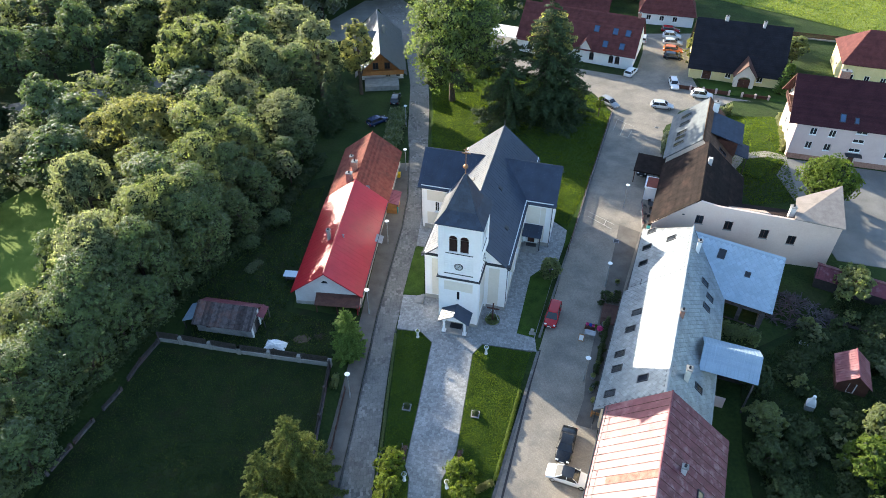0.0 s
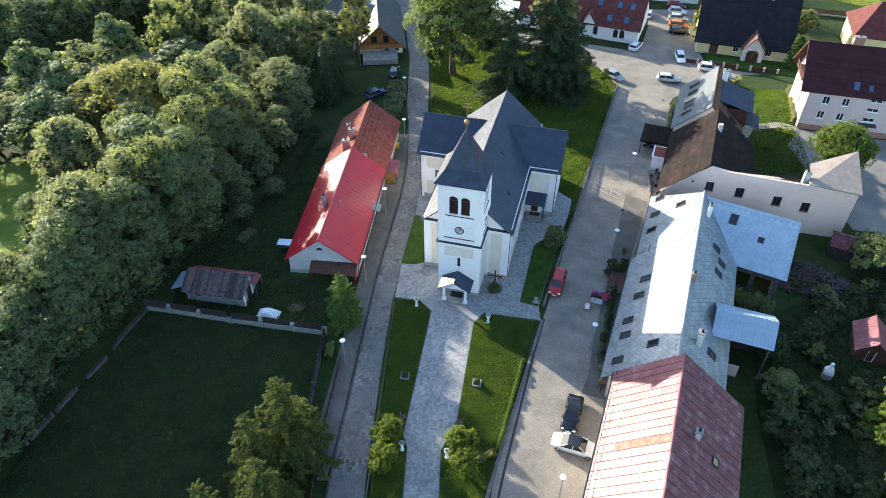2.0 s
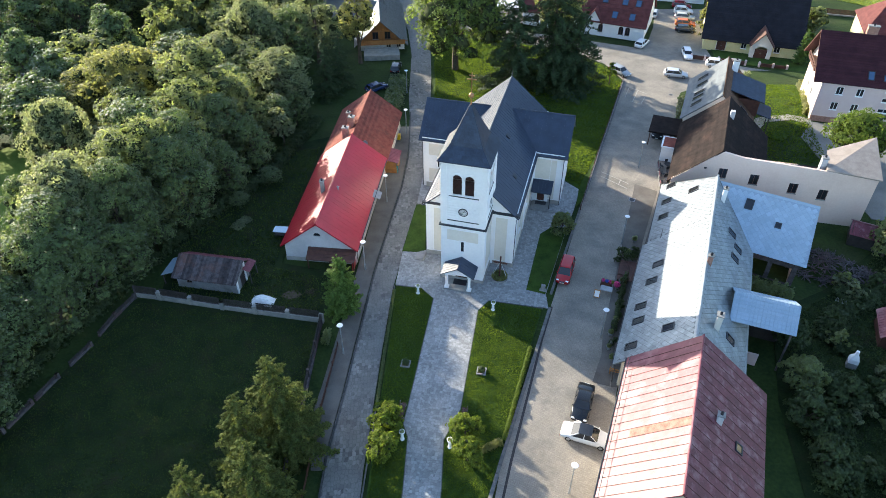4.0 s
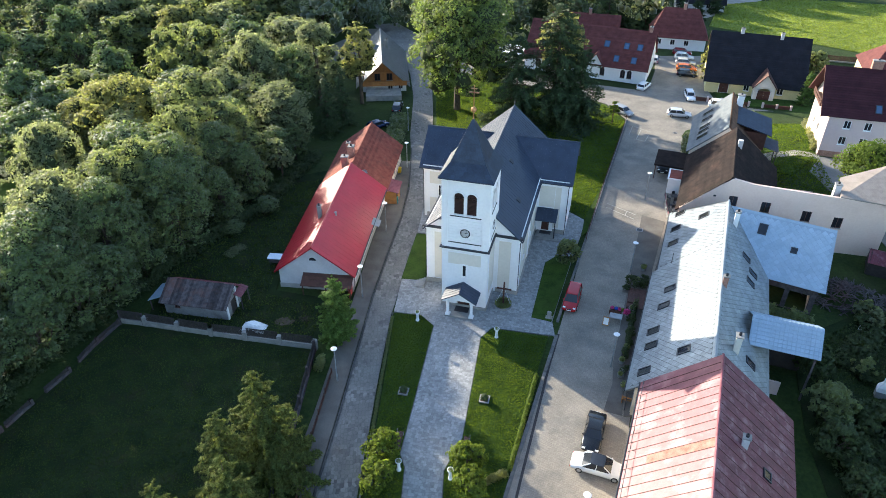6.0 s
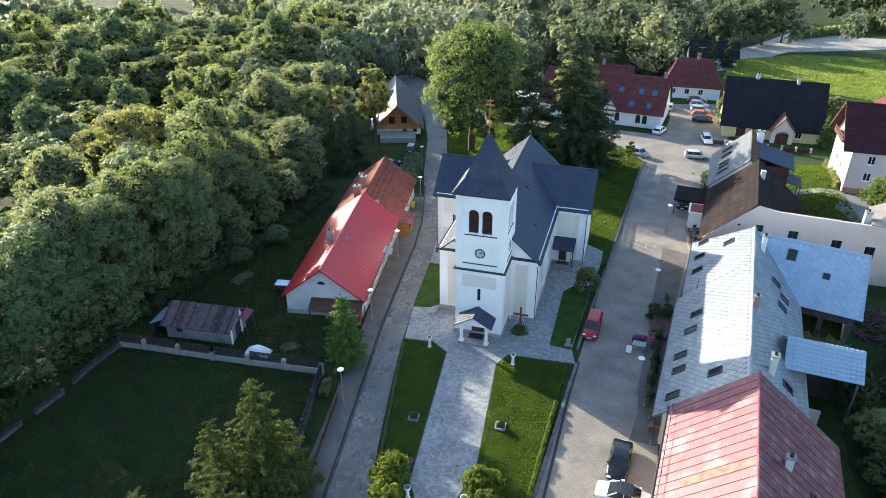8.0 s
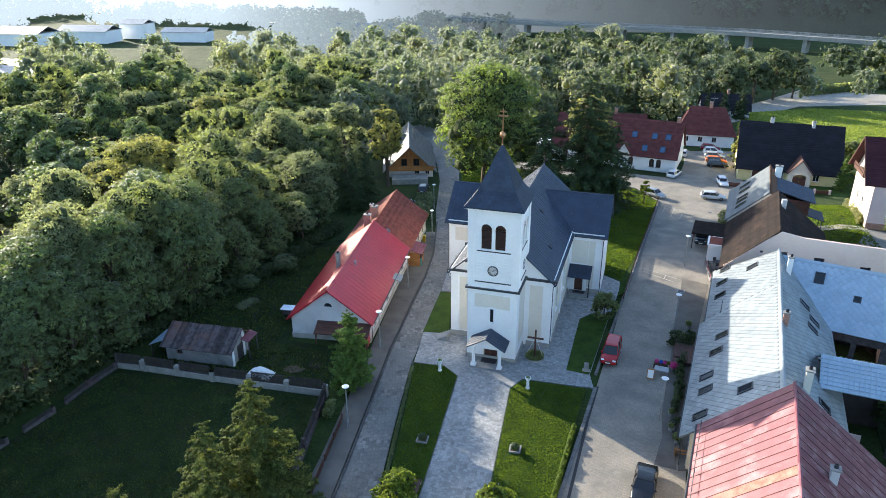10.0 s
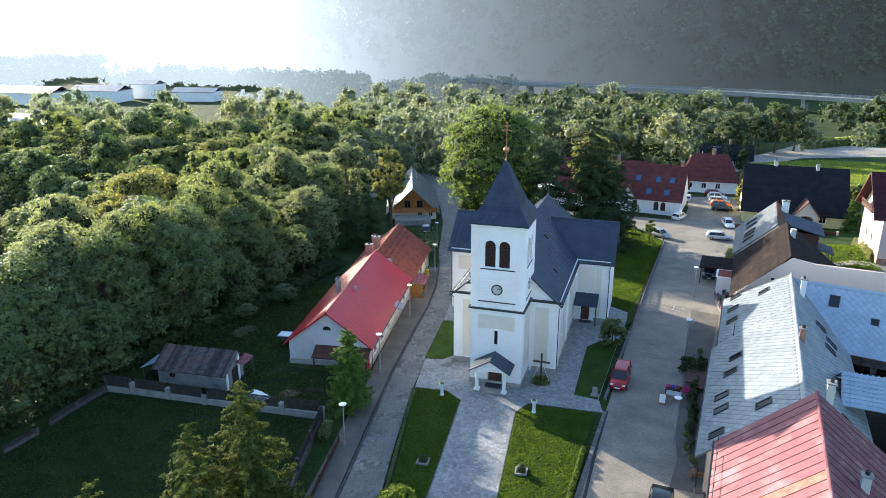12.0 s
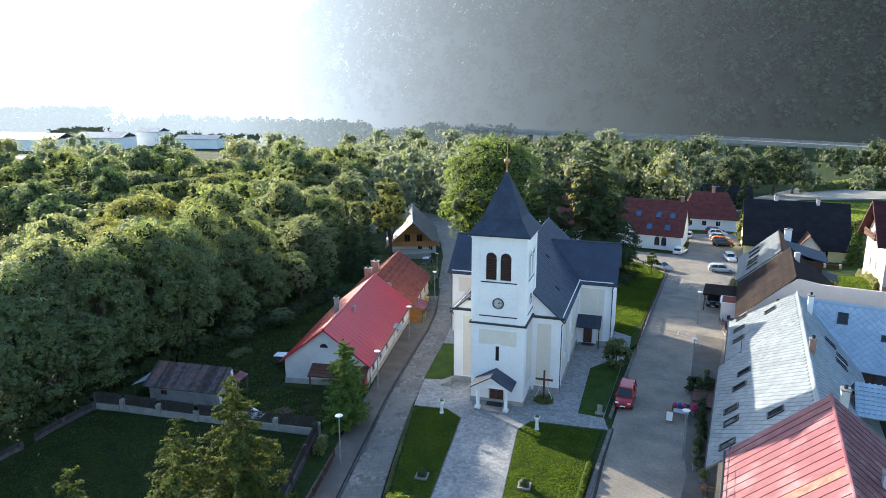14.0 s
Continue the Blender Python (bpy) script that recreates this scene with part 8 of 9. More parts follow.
def haze_glow(name, dark, light, glow, power, most=0.8):
    """Far distance with morning haze put in as emission, stronger towards the sun's side of the valley."""
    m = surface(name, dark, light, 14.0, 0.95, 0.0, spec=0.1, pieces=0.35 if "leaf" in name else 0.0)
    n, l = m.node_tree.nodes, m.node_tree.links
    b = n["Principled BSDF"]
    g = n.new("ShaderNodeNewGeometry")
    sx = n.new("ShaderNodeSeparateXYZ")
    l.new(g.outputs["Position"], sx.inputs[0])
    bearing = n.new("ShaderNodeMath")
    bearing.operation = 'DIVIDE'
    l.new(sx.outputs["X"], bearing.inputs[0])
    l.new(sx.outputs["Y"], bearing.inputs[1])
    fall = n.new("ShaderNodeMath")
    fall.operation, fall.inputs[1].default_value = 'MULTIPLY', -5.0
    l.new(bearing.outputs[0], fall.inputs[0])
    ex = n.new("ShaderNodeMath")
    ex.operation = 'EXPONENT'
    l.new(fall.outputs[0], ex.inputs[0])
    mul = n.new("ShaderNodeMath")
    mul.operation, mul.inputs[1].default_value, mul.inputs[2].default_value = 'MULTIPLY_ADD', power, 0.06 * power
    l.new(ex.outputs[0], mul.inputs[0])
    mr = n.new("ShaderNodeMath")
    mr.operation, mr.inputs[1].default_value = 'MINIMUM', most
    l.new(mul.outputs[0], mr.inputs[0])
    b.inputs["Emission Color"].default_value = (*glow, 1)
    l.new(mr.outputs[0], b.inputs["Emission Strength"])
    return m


# no light source here: the emission imitates haze over the distance
MAT["hill"] = haze_glow("hill", (0.012, 0.020, 0.012), (0.025, 0.038, 0.020), (0.74, 0.82, 0.90), 0.125)
MAT["hill_leaf"] = haze_glow("hill_leaf", (0.016, 0.026, 0.014), (0.045, 0.062, 0.030), (0.74, 0.82, 0.90), 0.115)
MAT["valley_leaf"] = haze_glow("valley_leaf", (0.05, 0.07, 0.045), (0.085, 0.11, 0.065), (0.72, 0.81, 0.88), 0.05, 0.3)
hillside()


# ---------------------------------------------------------------- cars
PAINT = {}


def paint(rgb):
    if rgb not in PAINT:
        name = "car_paint_%d" % len(PAINT)
        MAT[name] = surface(name, tuple(0.92 * c for c in rgb), rgb, 0.8, 0.22, 0.0, spec=0.6)
        PAINT[rgb] = name
    return PAINT[rgb]


def loft(rings):
    bm = bmesh.new()
    vs = [[bm.verts.new(p) for p in r] for r in rings]
    for a, b in zip(vs, vs[1:]):
        for i in range(len(a)):
            j = (i + 1) % len(a)
            bm.faces.new((a[i], a[j], b[j], b[i]))
    bm.faces.new(vs[0][::-1]), bm.faces.new(vs[-1])
    return bm


def car(label, x, y, heading, rgb, kind="wagon"):
    """Local y points to the front. Length, width and height by kind."""
    L, W, H, hood, boot = {"wagon": (4.55, 1.80, 1.48, 0.72, 0.93), "sedan": (4.85, 1.82, 1.45, 0.70, 0.72), "van": (4.15, 1.74, 1.80, 0.86, 1.05), "suv": (4.40, 1.84, 1.65, 0.80, 1.0), "pickup": (5.1, 1.85, 1.75, 0.95, 0.95)}[kind]
    c = thing("car", label, "car", site(x, y, heading))
    m, h = paint(rgb), W / 2

    def body_ring(yy, w, z0, z1):
        return [(-w * 0.86, yy, z0), (w * 0.86, yy, z0), (w, yy, z0 + 0.14), (w * 1.0, yy, (z0 + z1) / 2 + 0.04), (w * 0.95, yy, z1 - 0.05), (w * 0.86, yy, z1), (-w * 0.86, yy, z1), (-w * 0.95, yy, z1 - 0.05), (-w * 1.0, yy, (z0 + z1) / 2 + 0.04), (-w, yy, z0 + 0.14)]
    f, b = L / 2, -L / 2
    belt = 0.92 if kind in ("sedan", "wagon") else 1.02
    st = [(b, h * 0.84, 0.38, boot - 0.12), (b + 0.10, h * 0.94, 0.28, boot), (b + 0.8, h, 0.22, max(boot, belt - 0.04) if kind != "sedan" else boot + 0.12), (-0.4, h, 0.2, belt), (f - 1.5, h, 0.2, belt), (f - 1.25, h, 0.2, belt - 0.02), (f - 0.45, h * 0.95, 0.24, hood + 0.02), (f - 0.1, h * 0.88, 0.28, hood - 0.10), (f, h * 0.74, 0.36, hood - 0.2)]
    body = part("body", loft([body_ring(*s) for s in st]), m, c)
    for p in body.data.polygons:
        p.use_smooth = True
    # glasshouse and roof
    rear = {"wagon": b + 0.22, "sedan": b + 1.0, "van": b + 0.12, "suv": b + 0.25, "pickup": b + 2.0}[kind]
    rf = {"wagon": b + 0.62, "sedan": b + 1.75, "van": b + 0.25, "suv": b + 0.6, "pickup": b + 2.3}[kind]
    fr, fb = f - (1.98 if kind != "van" else 1.62), f - (1.18 if kind != "van" else 0.98)

    def cab(yy, w, z):
        return [(-w, yy, z), (w, yy, z)]
    bm = bmesh.new()
    base = [bm.verts.new(p) for p in ((-h * 0.92, rear, belt - 0.06), (h * 0.92, rear, belt - 0.06), (h * 0.92, fb, belt - 0.08), (-h * 0.92, fb, belt - 0.08))]
    top = [bm.verts.new(p) for p in ((-h * 0.72, rf, H - 0.05), (h * 0.72, rf, H - 0.05), (h * 0.72, fr, H - 0.05), (-h * 0.72, fr, H - 0.05))]
    bm.faces.new(top), bm.faces.new(base[::-1])
    for i in range(4):
        bm.faces.new((base[i - 1], base[i], top[i], top[i - 1]))
    part("glasshouse", bm, "pane", c, "dark car windows")
    roof = part("roof", loft([[(-h * k, yy, z - 0.07), (h * k, yy, z - 0.07), (h * k * 0.93, yy, z), (-h * k * 0.93, yy, z)] for yy, k, z in ((rf - 0.08, 0.72, H - 0.06), (rf + 0.25, 0.745, H - 0.01), ((rf + fr) / 2, 0.755, H), (fr - 0.2, 0.745, H - 0.01), (fr + 0.08, 0.72, H - 0.05))]), m if kind != "sedan" or rgb[0] < 0.1 else "pane", c)
    for s in (-1, 1):
        for p, q, r in (((s * h * 0.73, fr + 0.05, H - 0.06), (s * h * 0.92, fb, belt - 0.05), 0.04), ((s * h * 0.73, rf, H - 0.06), (s * h * 0.92, rear, belt - 0.05), 0.06), ((s * h * 0.75, (rf + fr) / 2, H - 0.06), (s * h * 0.95, (rf + fr) / 2 - 0.05, belt - 0.05), 0.035)):
            bm = bmesh.new()
            rod(bm, p, q, r, n=5)
            part("pillar", bm, m, c)
    for s in (-1, 1):
        part("wing_mirror", cube(s * h * 0.98 - 0.09, s * h * 0.98 + 0.09, fb - 0.25, fb - 0.13, belt - 0.02, belt + 0.12, 0.02), m, c)
        part("headlight", cube(s * h * 0.66 - 0.17, s * h * 0.66 + 0.17, f - 0.28, f - 0.06, hood - 0.20, hood - 0.06, 0.03), "lamp_clear", c, "clear headlight")
        part("tail_light", cube(s * h * 0.78 - 0.11, s * h * 0.78 + 0.11, b + 0.0, b + 0.16, boot - 0.32, boot - 0.1, 0.02), "lamp_red", c, "red tail light")
        for yy in (f - 0.85, b + 0.85):
            w = part("wheel", lathe([(0.2, -0.1), (0.3, -0.1), (0.32, -0.07), (0.32, 0.07), (0.3, 0.1), (0.2, 0.1)], 18), "tyre", c, m=pose(s * (h - 0.1), yy, 0.32, 0, 90, 0))
            part("rim", lathe([(0.0, -0.11), (0.19, -0.11), (0.2, -0.08), (0.2, 0.08), (0.19, 0.11), (0.0, 0.11)], 12), "rim", w)
    part("number_plate", cube(-0.26, 0.26, f - 0.02, f + 0.015, 0.42, 0.54), "white_paint", c)
    part("number_plate", cube(-0.26, 0.26, b - 0.015, b + 0.02, 0.55, 0.67), "white_paint", c)
    part("grille", cube(-0.35, 0.35, f - 0.04, f + 0.01, hood - 0.28, hood - 0.17), "dark_metal", c)
    return c


car("black sedan parked on the pale paving", 13.9, 44.6, 199, (0.008, 0.009, 0.011), "sedan")
car("silver-white sedan with dark glass roof, parked askew", 13.6, 40.6, 110, (0.62, 0.63, 0.65), "sedan")
car("small red van parked at the kerb", 14.7, 64.4, 199, (0.36, 0.012, 0.016), "van")
car("white estate car parked before the inn", 41.4, 141.3, 35, (0.72, 0.73, 0.74), "wagon")
car("white hatchback facing the square", 49.4, 135.6, 186, (0.72, 0.74, 0.76), "wagon")
car("white off-road car parked by the hall", 53.9, 130.4, 106, (0.75, 0.75, 0.75), "suv")
car("silver estate car crossing the square", 44.6, 126.0, 102, (0.50, 0.53, 0.56), "wagon")
car("grey car parked beside the lawn", 34.0, 127.2, 142, (0.30, 0.32, 0.34), "wagon")
car("dark red car in the parking row", 56.0, 164.6, 104, (0.20, 0.010, 0.014), "wagon")
car("white car in the parking row", 55.4, 160.9, 104, (0.72, 0.72, 0.72), "suv")
car("pale grey car in the parking row", 54.6, 157.0, 104, (0.45, 0.47, 0.46), "wagon")
car("orange car in the parking row", 53.7, 153.0, 104, (0.50, 0.12, 0.02), "wagon")
car("black car in the parking row", 52.8, 149.3, 104, (0.012, 0.012, 0.014), "wagon")
car("silver car beside the inn's end wall", 48.2, 159.5, 20, (0.45, 0.46, 0.48), "wagon")
car("dark grey pickup under the carport", 35.2, 101.6, 200, (0.03, 0.034, 0.04), "pickup")
car("dark blue car on the verge", -12.9, 119.8, 50, (0.015, 0.03, 0.09), "wagon")
car("dark car by the lane", -9.8, 128.8, 5, (0.02, 0.025, 0.03), "wagon")


# ---------------------------------------------------------------- street furniture
def street_lamp(x, y, h=4.5, turn=0.0):
    l = thing("street_lamp", "grey street lamp with flat white disc head", "street lamp", site(x, y, turn), "street lamps")
    part("pole", lathe([(0.10, -0.1), (0.10, 0.9), (0.065, 1.0), (0.05, h - 0.1)], 10), "grey_metal", l)
    hd = part("lamp_head", lathe([(0.06, 0.0), (0.22, 0.06), (0.31, 0.11), (0.33, 0.14), (0.28, 0.17), (0.05, 0.2)], 20, at=(0, 0, h - 0.15)), "white_paint", l, "white disc lamp head")
    part("diffuser", lathe([(0.14, 0.0), (0.19, 0.04)], 16, at=(0, 0, h - 0.17)), "lamp_clear", hd)
    return l


for x, y in ((-11.15, 51.4), (-10.0, 65.3), (-8.25, 79.7), (-6.5, 101.2), (-7.2, 118.5), (11.2, 34.7), (17.3, 53.8), (22.9, 70.5), (29.2, 89.4)):
    street_lamp(x, y)


def pedestal_urn(x, y):
    u = thing("pedestal_urn", "white stone pedestal with a small flower bowl", "urn", site(x, y, 12), "urns along the church path")
    part("pedestal", lathe([(0.22, -0.1), (0.22, 0.15), (0.16, 0.2), (0.14, 0.95), (0.2, 1.05)], 14), "white_paint", u)
    part("bowl", lathe([(0.12, 1.05), (0.28, 1.2), (0.3, 1.35), (0.25, 1.36), (0.18, 1.25)], 16), "white_paint", u)
    rng = np.random.default_rng(int(100 + x * 3))
    p = ball_points(90, rng)
    o = new("plant", leaf_cloud("plant", p * (0.2, 0.2, 0.12) + (0, 0, 1.36), p + (0, 0, 0.5), np.full(90, 0.07), "leaf", rng))
    o.parent = u


for x, y in ((-3.3, 61.0), (5.5, 58.2), (-4.2, 40.4), (0.4, 39.5)):
    pedestal_urn(x, y)


def planter(x, y):
    p = thing("planter", "square stone planter with a small dark bush", "planter", site(x, y, 10), "planters on the church lawns")
    part("trough", ring([(-0.5, -0.5), (0.5, -0.5), (0.5, 0.5), (-0.5, 0.5)], [(-0.38, -0.38), (0.38, -0.38), (0.38, 0.38), (-0.38, 0.38)], -0.24, 0.1), "concrete", p, m=pose(0, 0, 0, -90))
    part("earth", cube(-0.39, 0.39, -0.39, 0.39, 0, 0.2), "soil", p)
    rng = np.random.default_rng(int(200 + x * 3))
    d = ball_points(420, rng)
    o = new("bush", leaf_cloud("bush", d * (0.42, 0.42, 0.36) * rng.uniform(0.6, 1, (420, 1)) + (0, 0, 0.46), d + (0, 0, 0.4), np.full(420, 0.08), "leaf_shrub", rng))
    o.parent = p


planter(-4.3, 49.9)
planter(3.8, 48.9)


def bench(x, y, turn):
    b = thing("bench", "dark wooden park bench with concrete ends", "bench", site(x, y, turn), "benches beside the church path")
    for i in range(4):
        part("seat_slat", cube(-0.22 + 0.12 * i, -0.12 + 0.12 * i, -0.95, 0.95, 0.42, 0.46, 0.01), "dark_timber", b)
    for i in range(2):
        part("back_slat", cube(-0.34, -0.30, -0.95, 0.95, 0.58 + 0.16 * i, 0.70 + 0.16 * i, 0.01), "dark_timber", b)
    for yy in (-0.8, 0.8):
        part("leg", cube(-0.3, 0.25, yy - 0.07, yy + 0.07, 0.0, 0.42, 0.02), "concrete", b)
        part("back_post", cube(-0.36, -0.30, yy - 0.05, yy + 0.05, 0.0, 0.9), "concrete", b)


bench(-4.35, 43.6, 8)
bench(1.75, 43.0, 190)


def wayside_cross():
    c = thing("wayside_cross", "tall dark wooden cross in a round planted bed", "cross", site(6.6, 63.9, 14.5))
    part("upright", cube(-0.09, 0.09, -0.08, 0.08, 0, 3.4, 0.01), "dark_timber", c)
    part("arm", cube(-0.85, 0.85, -0.07, 0.07, 2.35, 2.52, 0.01), "dark_timber", c)
    for s in (-1, 1):
        bm = bmesh.new()
        rod(bm, (s * 0.1, 0, 2.3), (s * 0.9, -0.1, 0.35), 0.02, n=5)
        part("stay", bm, "white_paint", c, "white stay wire")
    part("bed_kerb", ring([(1.05 * math.cos(a * math.pi / 10), 1.05 * math.sin(a * math.pi / 10)) for a in range(20)], [(0.92 * math.cos(a * math.pi / 10), 0.92 * math.sin(a * math.pi / 10)) for a in range(20)], -0.22, 0.1), "concrete", c, m=pose(0, 0, 0, -90))
    rng = np.random.default_rng(301)
    a, r = rng.uniform(0, 2 * math.pi, 2600), np.sqrt(rng.random(2600)) * 0.95
    q = np.stack((r * np.cos(a), r * np.sin(a), 0.1 + 0.5 * rng.random(2600) * (0.4 + 0.6 * r)), axis=1)
    o = new("planting", leaf_cloud("planting", q, rng.normal(size=(2600, 3)) + (0, 0, 0.8), np.full(2600, 0.09), "leaf", rng))
    o.parent = c


wayside_cross()
bm_ = bmesh.new()
g_ = thing("memorial_stone", "small grey memorial stone by the footway", "stone", site(11.7, 61.6, 14.5))
part("stone", cube(-0.25, 0.25, -0.12, 0.12, -0.05, 1.0, 0.06), "concrete", g_)
part("foot", cube(-0.4, 0.4, -0.25, 0.25, -0.05, 0.18, 0.02), "concrete", g_)
bm_.free()


# ---------------------------------------------------------------- hedges and fences
def hedge(name, label, pts, width, height, leaf, density, material, seed, base=0.0):
    """A ragged run of leafy shrubs along a line."""
    rng = np.random.default_rng(seed)
    cs, ns = [], []
    for p, q in zip(pts, pts[1:]):
        d = np.array(q) - np.array(p)
        L = np.hypot(*d)
        n = int(L * density)
        f = rng.random(n)
        wob = (0.55 + 0.4 * np.abs(np.sin(f * L * 1.1 + seed)) + 0.3 * np.abs(np.sin(f * L * 2.9 + 2 * seed))) * rng.uniform(0.75, 1.1, n)
        a = rng.uniform(-1, 1, n)
        z = rng.random(n) ** 0.6
        nrm = np.array((-d[1], d[0])) / L
        xy = np.array(p) + f[:, None] * d + nrm * (a * width / 2 * (1 - 0.4 * z * z))[:, None]
        gz_ = np.array([ground_z(*k) for k in xy])
        cs.append(np.concatenate((xy, (gz_ + base + z * height * wob)[:, None]), axis=1))
        ns.append(np.concatenate((nrm * a[:, None], (0.3 + z)[:, None]), axis=1) + rng.normal(scale=0.5, size=(n, 3)))
    cs = np.concatenate(cs)
    ob = new(name, leaf_cloud(name, cs, np.concatenate(ns), leaf * rng.uniform(0.6, 1.3, len(cs)), material, rng))
    return tagged(ob, label, "hedge", kind="stuff")


hedge("low_hedge", "low ragged green hedge along the lawn's street edge", [(5.6, 40.2), (6.3, 42.4), (9.3, 52.2)], 0.5, 0.55, 0.10, 330, "leaf_bright", 401)
hedge("low_hedge", "low shrubs at the end of the lawn", [(3.4, 39.0), (5.4, 40.0)], 0.8, 0.7, 0.11, 420, "leaf_yellow", 402)
hedge("low_hedge", "low dark hedge along the lane's edge", [(-7.0, 44), (-6.7, 51), (-6.2, 61.6)], 0.35, 0.3, 0.09, 260, "leaf", 403)
hedge("clipped_hedge", "tall yellow-green hedge beside the hall", [(55.9, 143), (60.4, 160)], 1.3, 3.0, 0.28, 240, "leaf_yellow", 404)
hedge("garden_hedge", "green shrubs along the small garden", [(50.5, 117), (53, 121.5), (57.5, 123.5)], 1.6, 1.8, 0.22, 260, "leaf_pale", 405)
hedge("garden_hedge", "mixed shrubs along the garden path", [(66.0, 120), (63, 112), (60.4, 104.5)], 1.4, 1.3, 0.2, 240, "leaf_yellow", 406)
hedge("garden_hedge", "flowering shrubs by the street corner", [(40.6, 107), (42.6, 113.5)], 2.0, 1.8, 0.22, 300, "leaf_pale", 407)
hedge("field_hedge", "bushes along the field's far edge", [(112, 246), (150, 266), (190, 262)], 4.0, 2.6, 0.7, 60, "leaf", 408)
hedge("climbing_plants", "dark vegetation below the timber store", [(36.0, 62.5), (41.0, 60.2)], 2.5, 1.6, 0.2, 260, "leaf", 409)
hedge("verge_plants", "tall weeds on the verge beyond the cottages", [(-13.5, 104), (-9.5, 112), (-9.0, 124)], 4.0, 1.4, 0.2, 320, "leaf_maple", 410)
hedge("undergrowth", "dense dark undergrowth at the edge of the wood", [(-46.5, 40), (-43.5, 52), (-40.0, 60), (-35.5, 70), (-31.5, 78), (-26.5, 86), (-24, 98), (-22, 106)], 3.2, 1.5, 0.19, 230, "leaf_shrub", 412)
hedge("front_planting", "dark leafy planting before the house front", [(18.9, 54.6), (20.2, 58.6), (21.4, 62.0)], 0.7, 1.1, 0.09, 300, "leaf_shrub", 414)
hedge("front_planting", "dark leafy planting round the terrace", [(21.3, 62.2), (22.0, 63.4)], 0.8, 1.3, 0.09, 420, "leaf_shrub", 415)
hedge("front_planting", "leafy climbers beside the terrace", [(22.4, 67.2), (24.6, 67.6)], 0.9, 1.4, 0.09, 360, "leaf_shrub", 416)
hedge("vegetable_bed", "blue-green vegetable plants in the cottage yard", [(-28.2, 73.2), (-26.8, 75.8)], 1.8, 0.55, 0.13, 300, "leaf_pale", 418)
hedge("corner_shrub", "dark shrub behind the garden fence", [(-13.4, 52.6), (-13.1, 54.2)], 1.0, 1.3, 0.14, 420, "leaf", 411)


def picket_fence(name, label, pts, height=1.1, step=2.4, material="dark_metal", post="dark_metal", base_h=0.0, gap=0.16, pillar=0.06, pillar_h=None, base_mat="concrete"):
    """Posts with rails and pickets between them, on a low base wall where there is one."""
    f = thing(name, label, "fence", site(pts[0][0], pts[0][1], 0, 0.0))
    ox, oy = pts[0]
    pm = None
    for p, q in zip(pts, pts[1:]):
        d = Vector((q[0] - p[0], q[1] - p[1]))
        n = max(1, round(d.length / step))
        turn = math.degrees(math.atan2(d.y, d.x))
        s = d.length / n
        for i in range(n + 1):
            x, y = p[0] + d.x * i / n, p[1] + d.y * i / n
            z = ground_z(x, y)
            part("fence_post", cube(-pillar, pillar, -pillar, pillar, -0.2, pillar_h or height + 0.1, 0.01), post, f, m=pose(x - ox, y - oy, z, 0, 0, turn))
            if i == n:
                break
            x1, y1 = p[0] + d.x * (i + 1) / n, p[1] + d.y * (i + 1) / n
            pitch = math.degrees(math.atan2(ground_z(x1, y1) - z, s))
            if pm is None:
                bm = bmesh.new()
                box(bm, pillar, s - pillar, -0.02, 0.02, base_h + 0.15, base_h + 0.22)
                box(bm, pillar, s - pillar, -0.02, 0.02, height - 0.16, height - 0.09)
                k = int((s - 2 * pillar) / gap)
                for j in range(k):
                    u = pillar + (j + 0.5) * (s - 2 * pillar) / k
                    box(bm, u - gap * 0.36, u + gap * 0.36, -0.03, -0.01, base_h + 0.05, height)
                pm = bpy.data.meshes.new("fence_panel")
                bm.to_mesh(pm)
                bm.free()
                pm.materials.append(MAT[material])
                if base_h:
                    bb = cube(pillar, s - pillar, -0.12, 0.12, -0.3, base_h)
                    bw = bpy.data.meshes.new("base_wall")
                    bb.to_mesh(bw)
                    bb.free()
                    bw.materials.append(MAT[base_mat])
            o = new("fence_panel", pm)
            o.parent = f
            o.matrix_basis = pose(x - ox, y - oy, z, 0, -pitch, turn)
            if base_h:
                o = new("base_wall", bw)
                o.parent = f
                o.matrix_basis = pose(x - ox, y - oy, z, 0, -pitch, turn)
    return f


picket_fence("churchyard_fence", "dark wooden picket fence above the street kerb", [(18.6, 77.8), (24.0, 94.3), (28.7, 108.2), (34.0, 123.9)], 0.95, 2.5, "dark_timber", "dark_timber", 0.25, 0.14)
picket_fence("garden_fence", "concrete-based garden fence with square pillars and dark boards", [(-33.9, 60.0), (-26.0, 58.3), (-14.2, 56.3)], 1.75, 3.9, "dark_board", "concrete", 0.6, 0.11, 0.24, 1.2)
picket_fence("garden_fence", "short end of the dark board fence at the wood", [(-36.9, 60.5), (-34.2, 60.05)], 1.75, 2.7, "dark_board", "grey_timber", 0.5, 0.11, 0.1, 1.6)
picket_fence("garden_fence", "dark board fence beside the lane garden", [(-14.2, 56.0), (-14.5, 44.0), (-14.9, 34.0)], 1.5, 3.9, "dark_board", "grey_timber", 0.4, 0.10, 0.14, 1.45, "grey_timber")
picket_fence("garden_fence", "low weathered wall and rails at the wood's edge", [(-36.9, 60.0), (-38.1, 56.9), (-39.1, 52.4), (-40.8, 47.9), (-43.2, 41.0)], 0.8, 3.4, "dark_board", "grey_timber", 0.35, 0.3, 0.16, 0.8, "grey_timber")
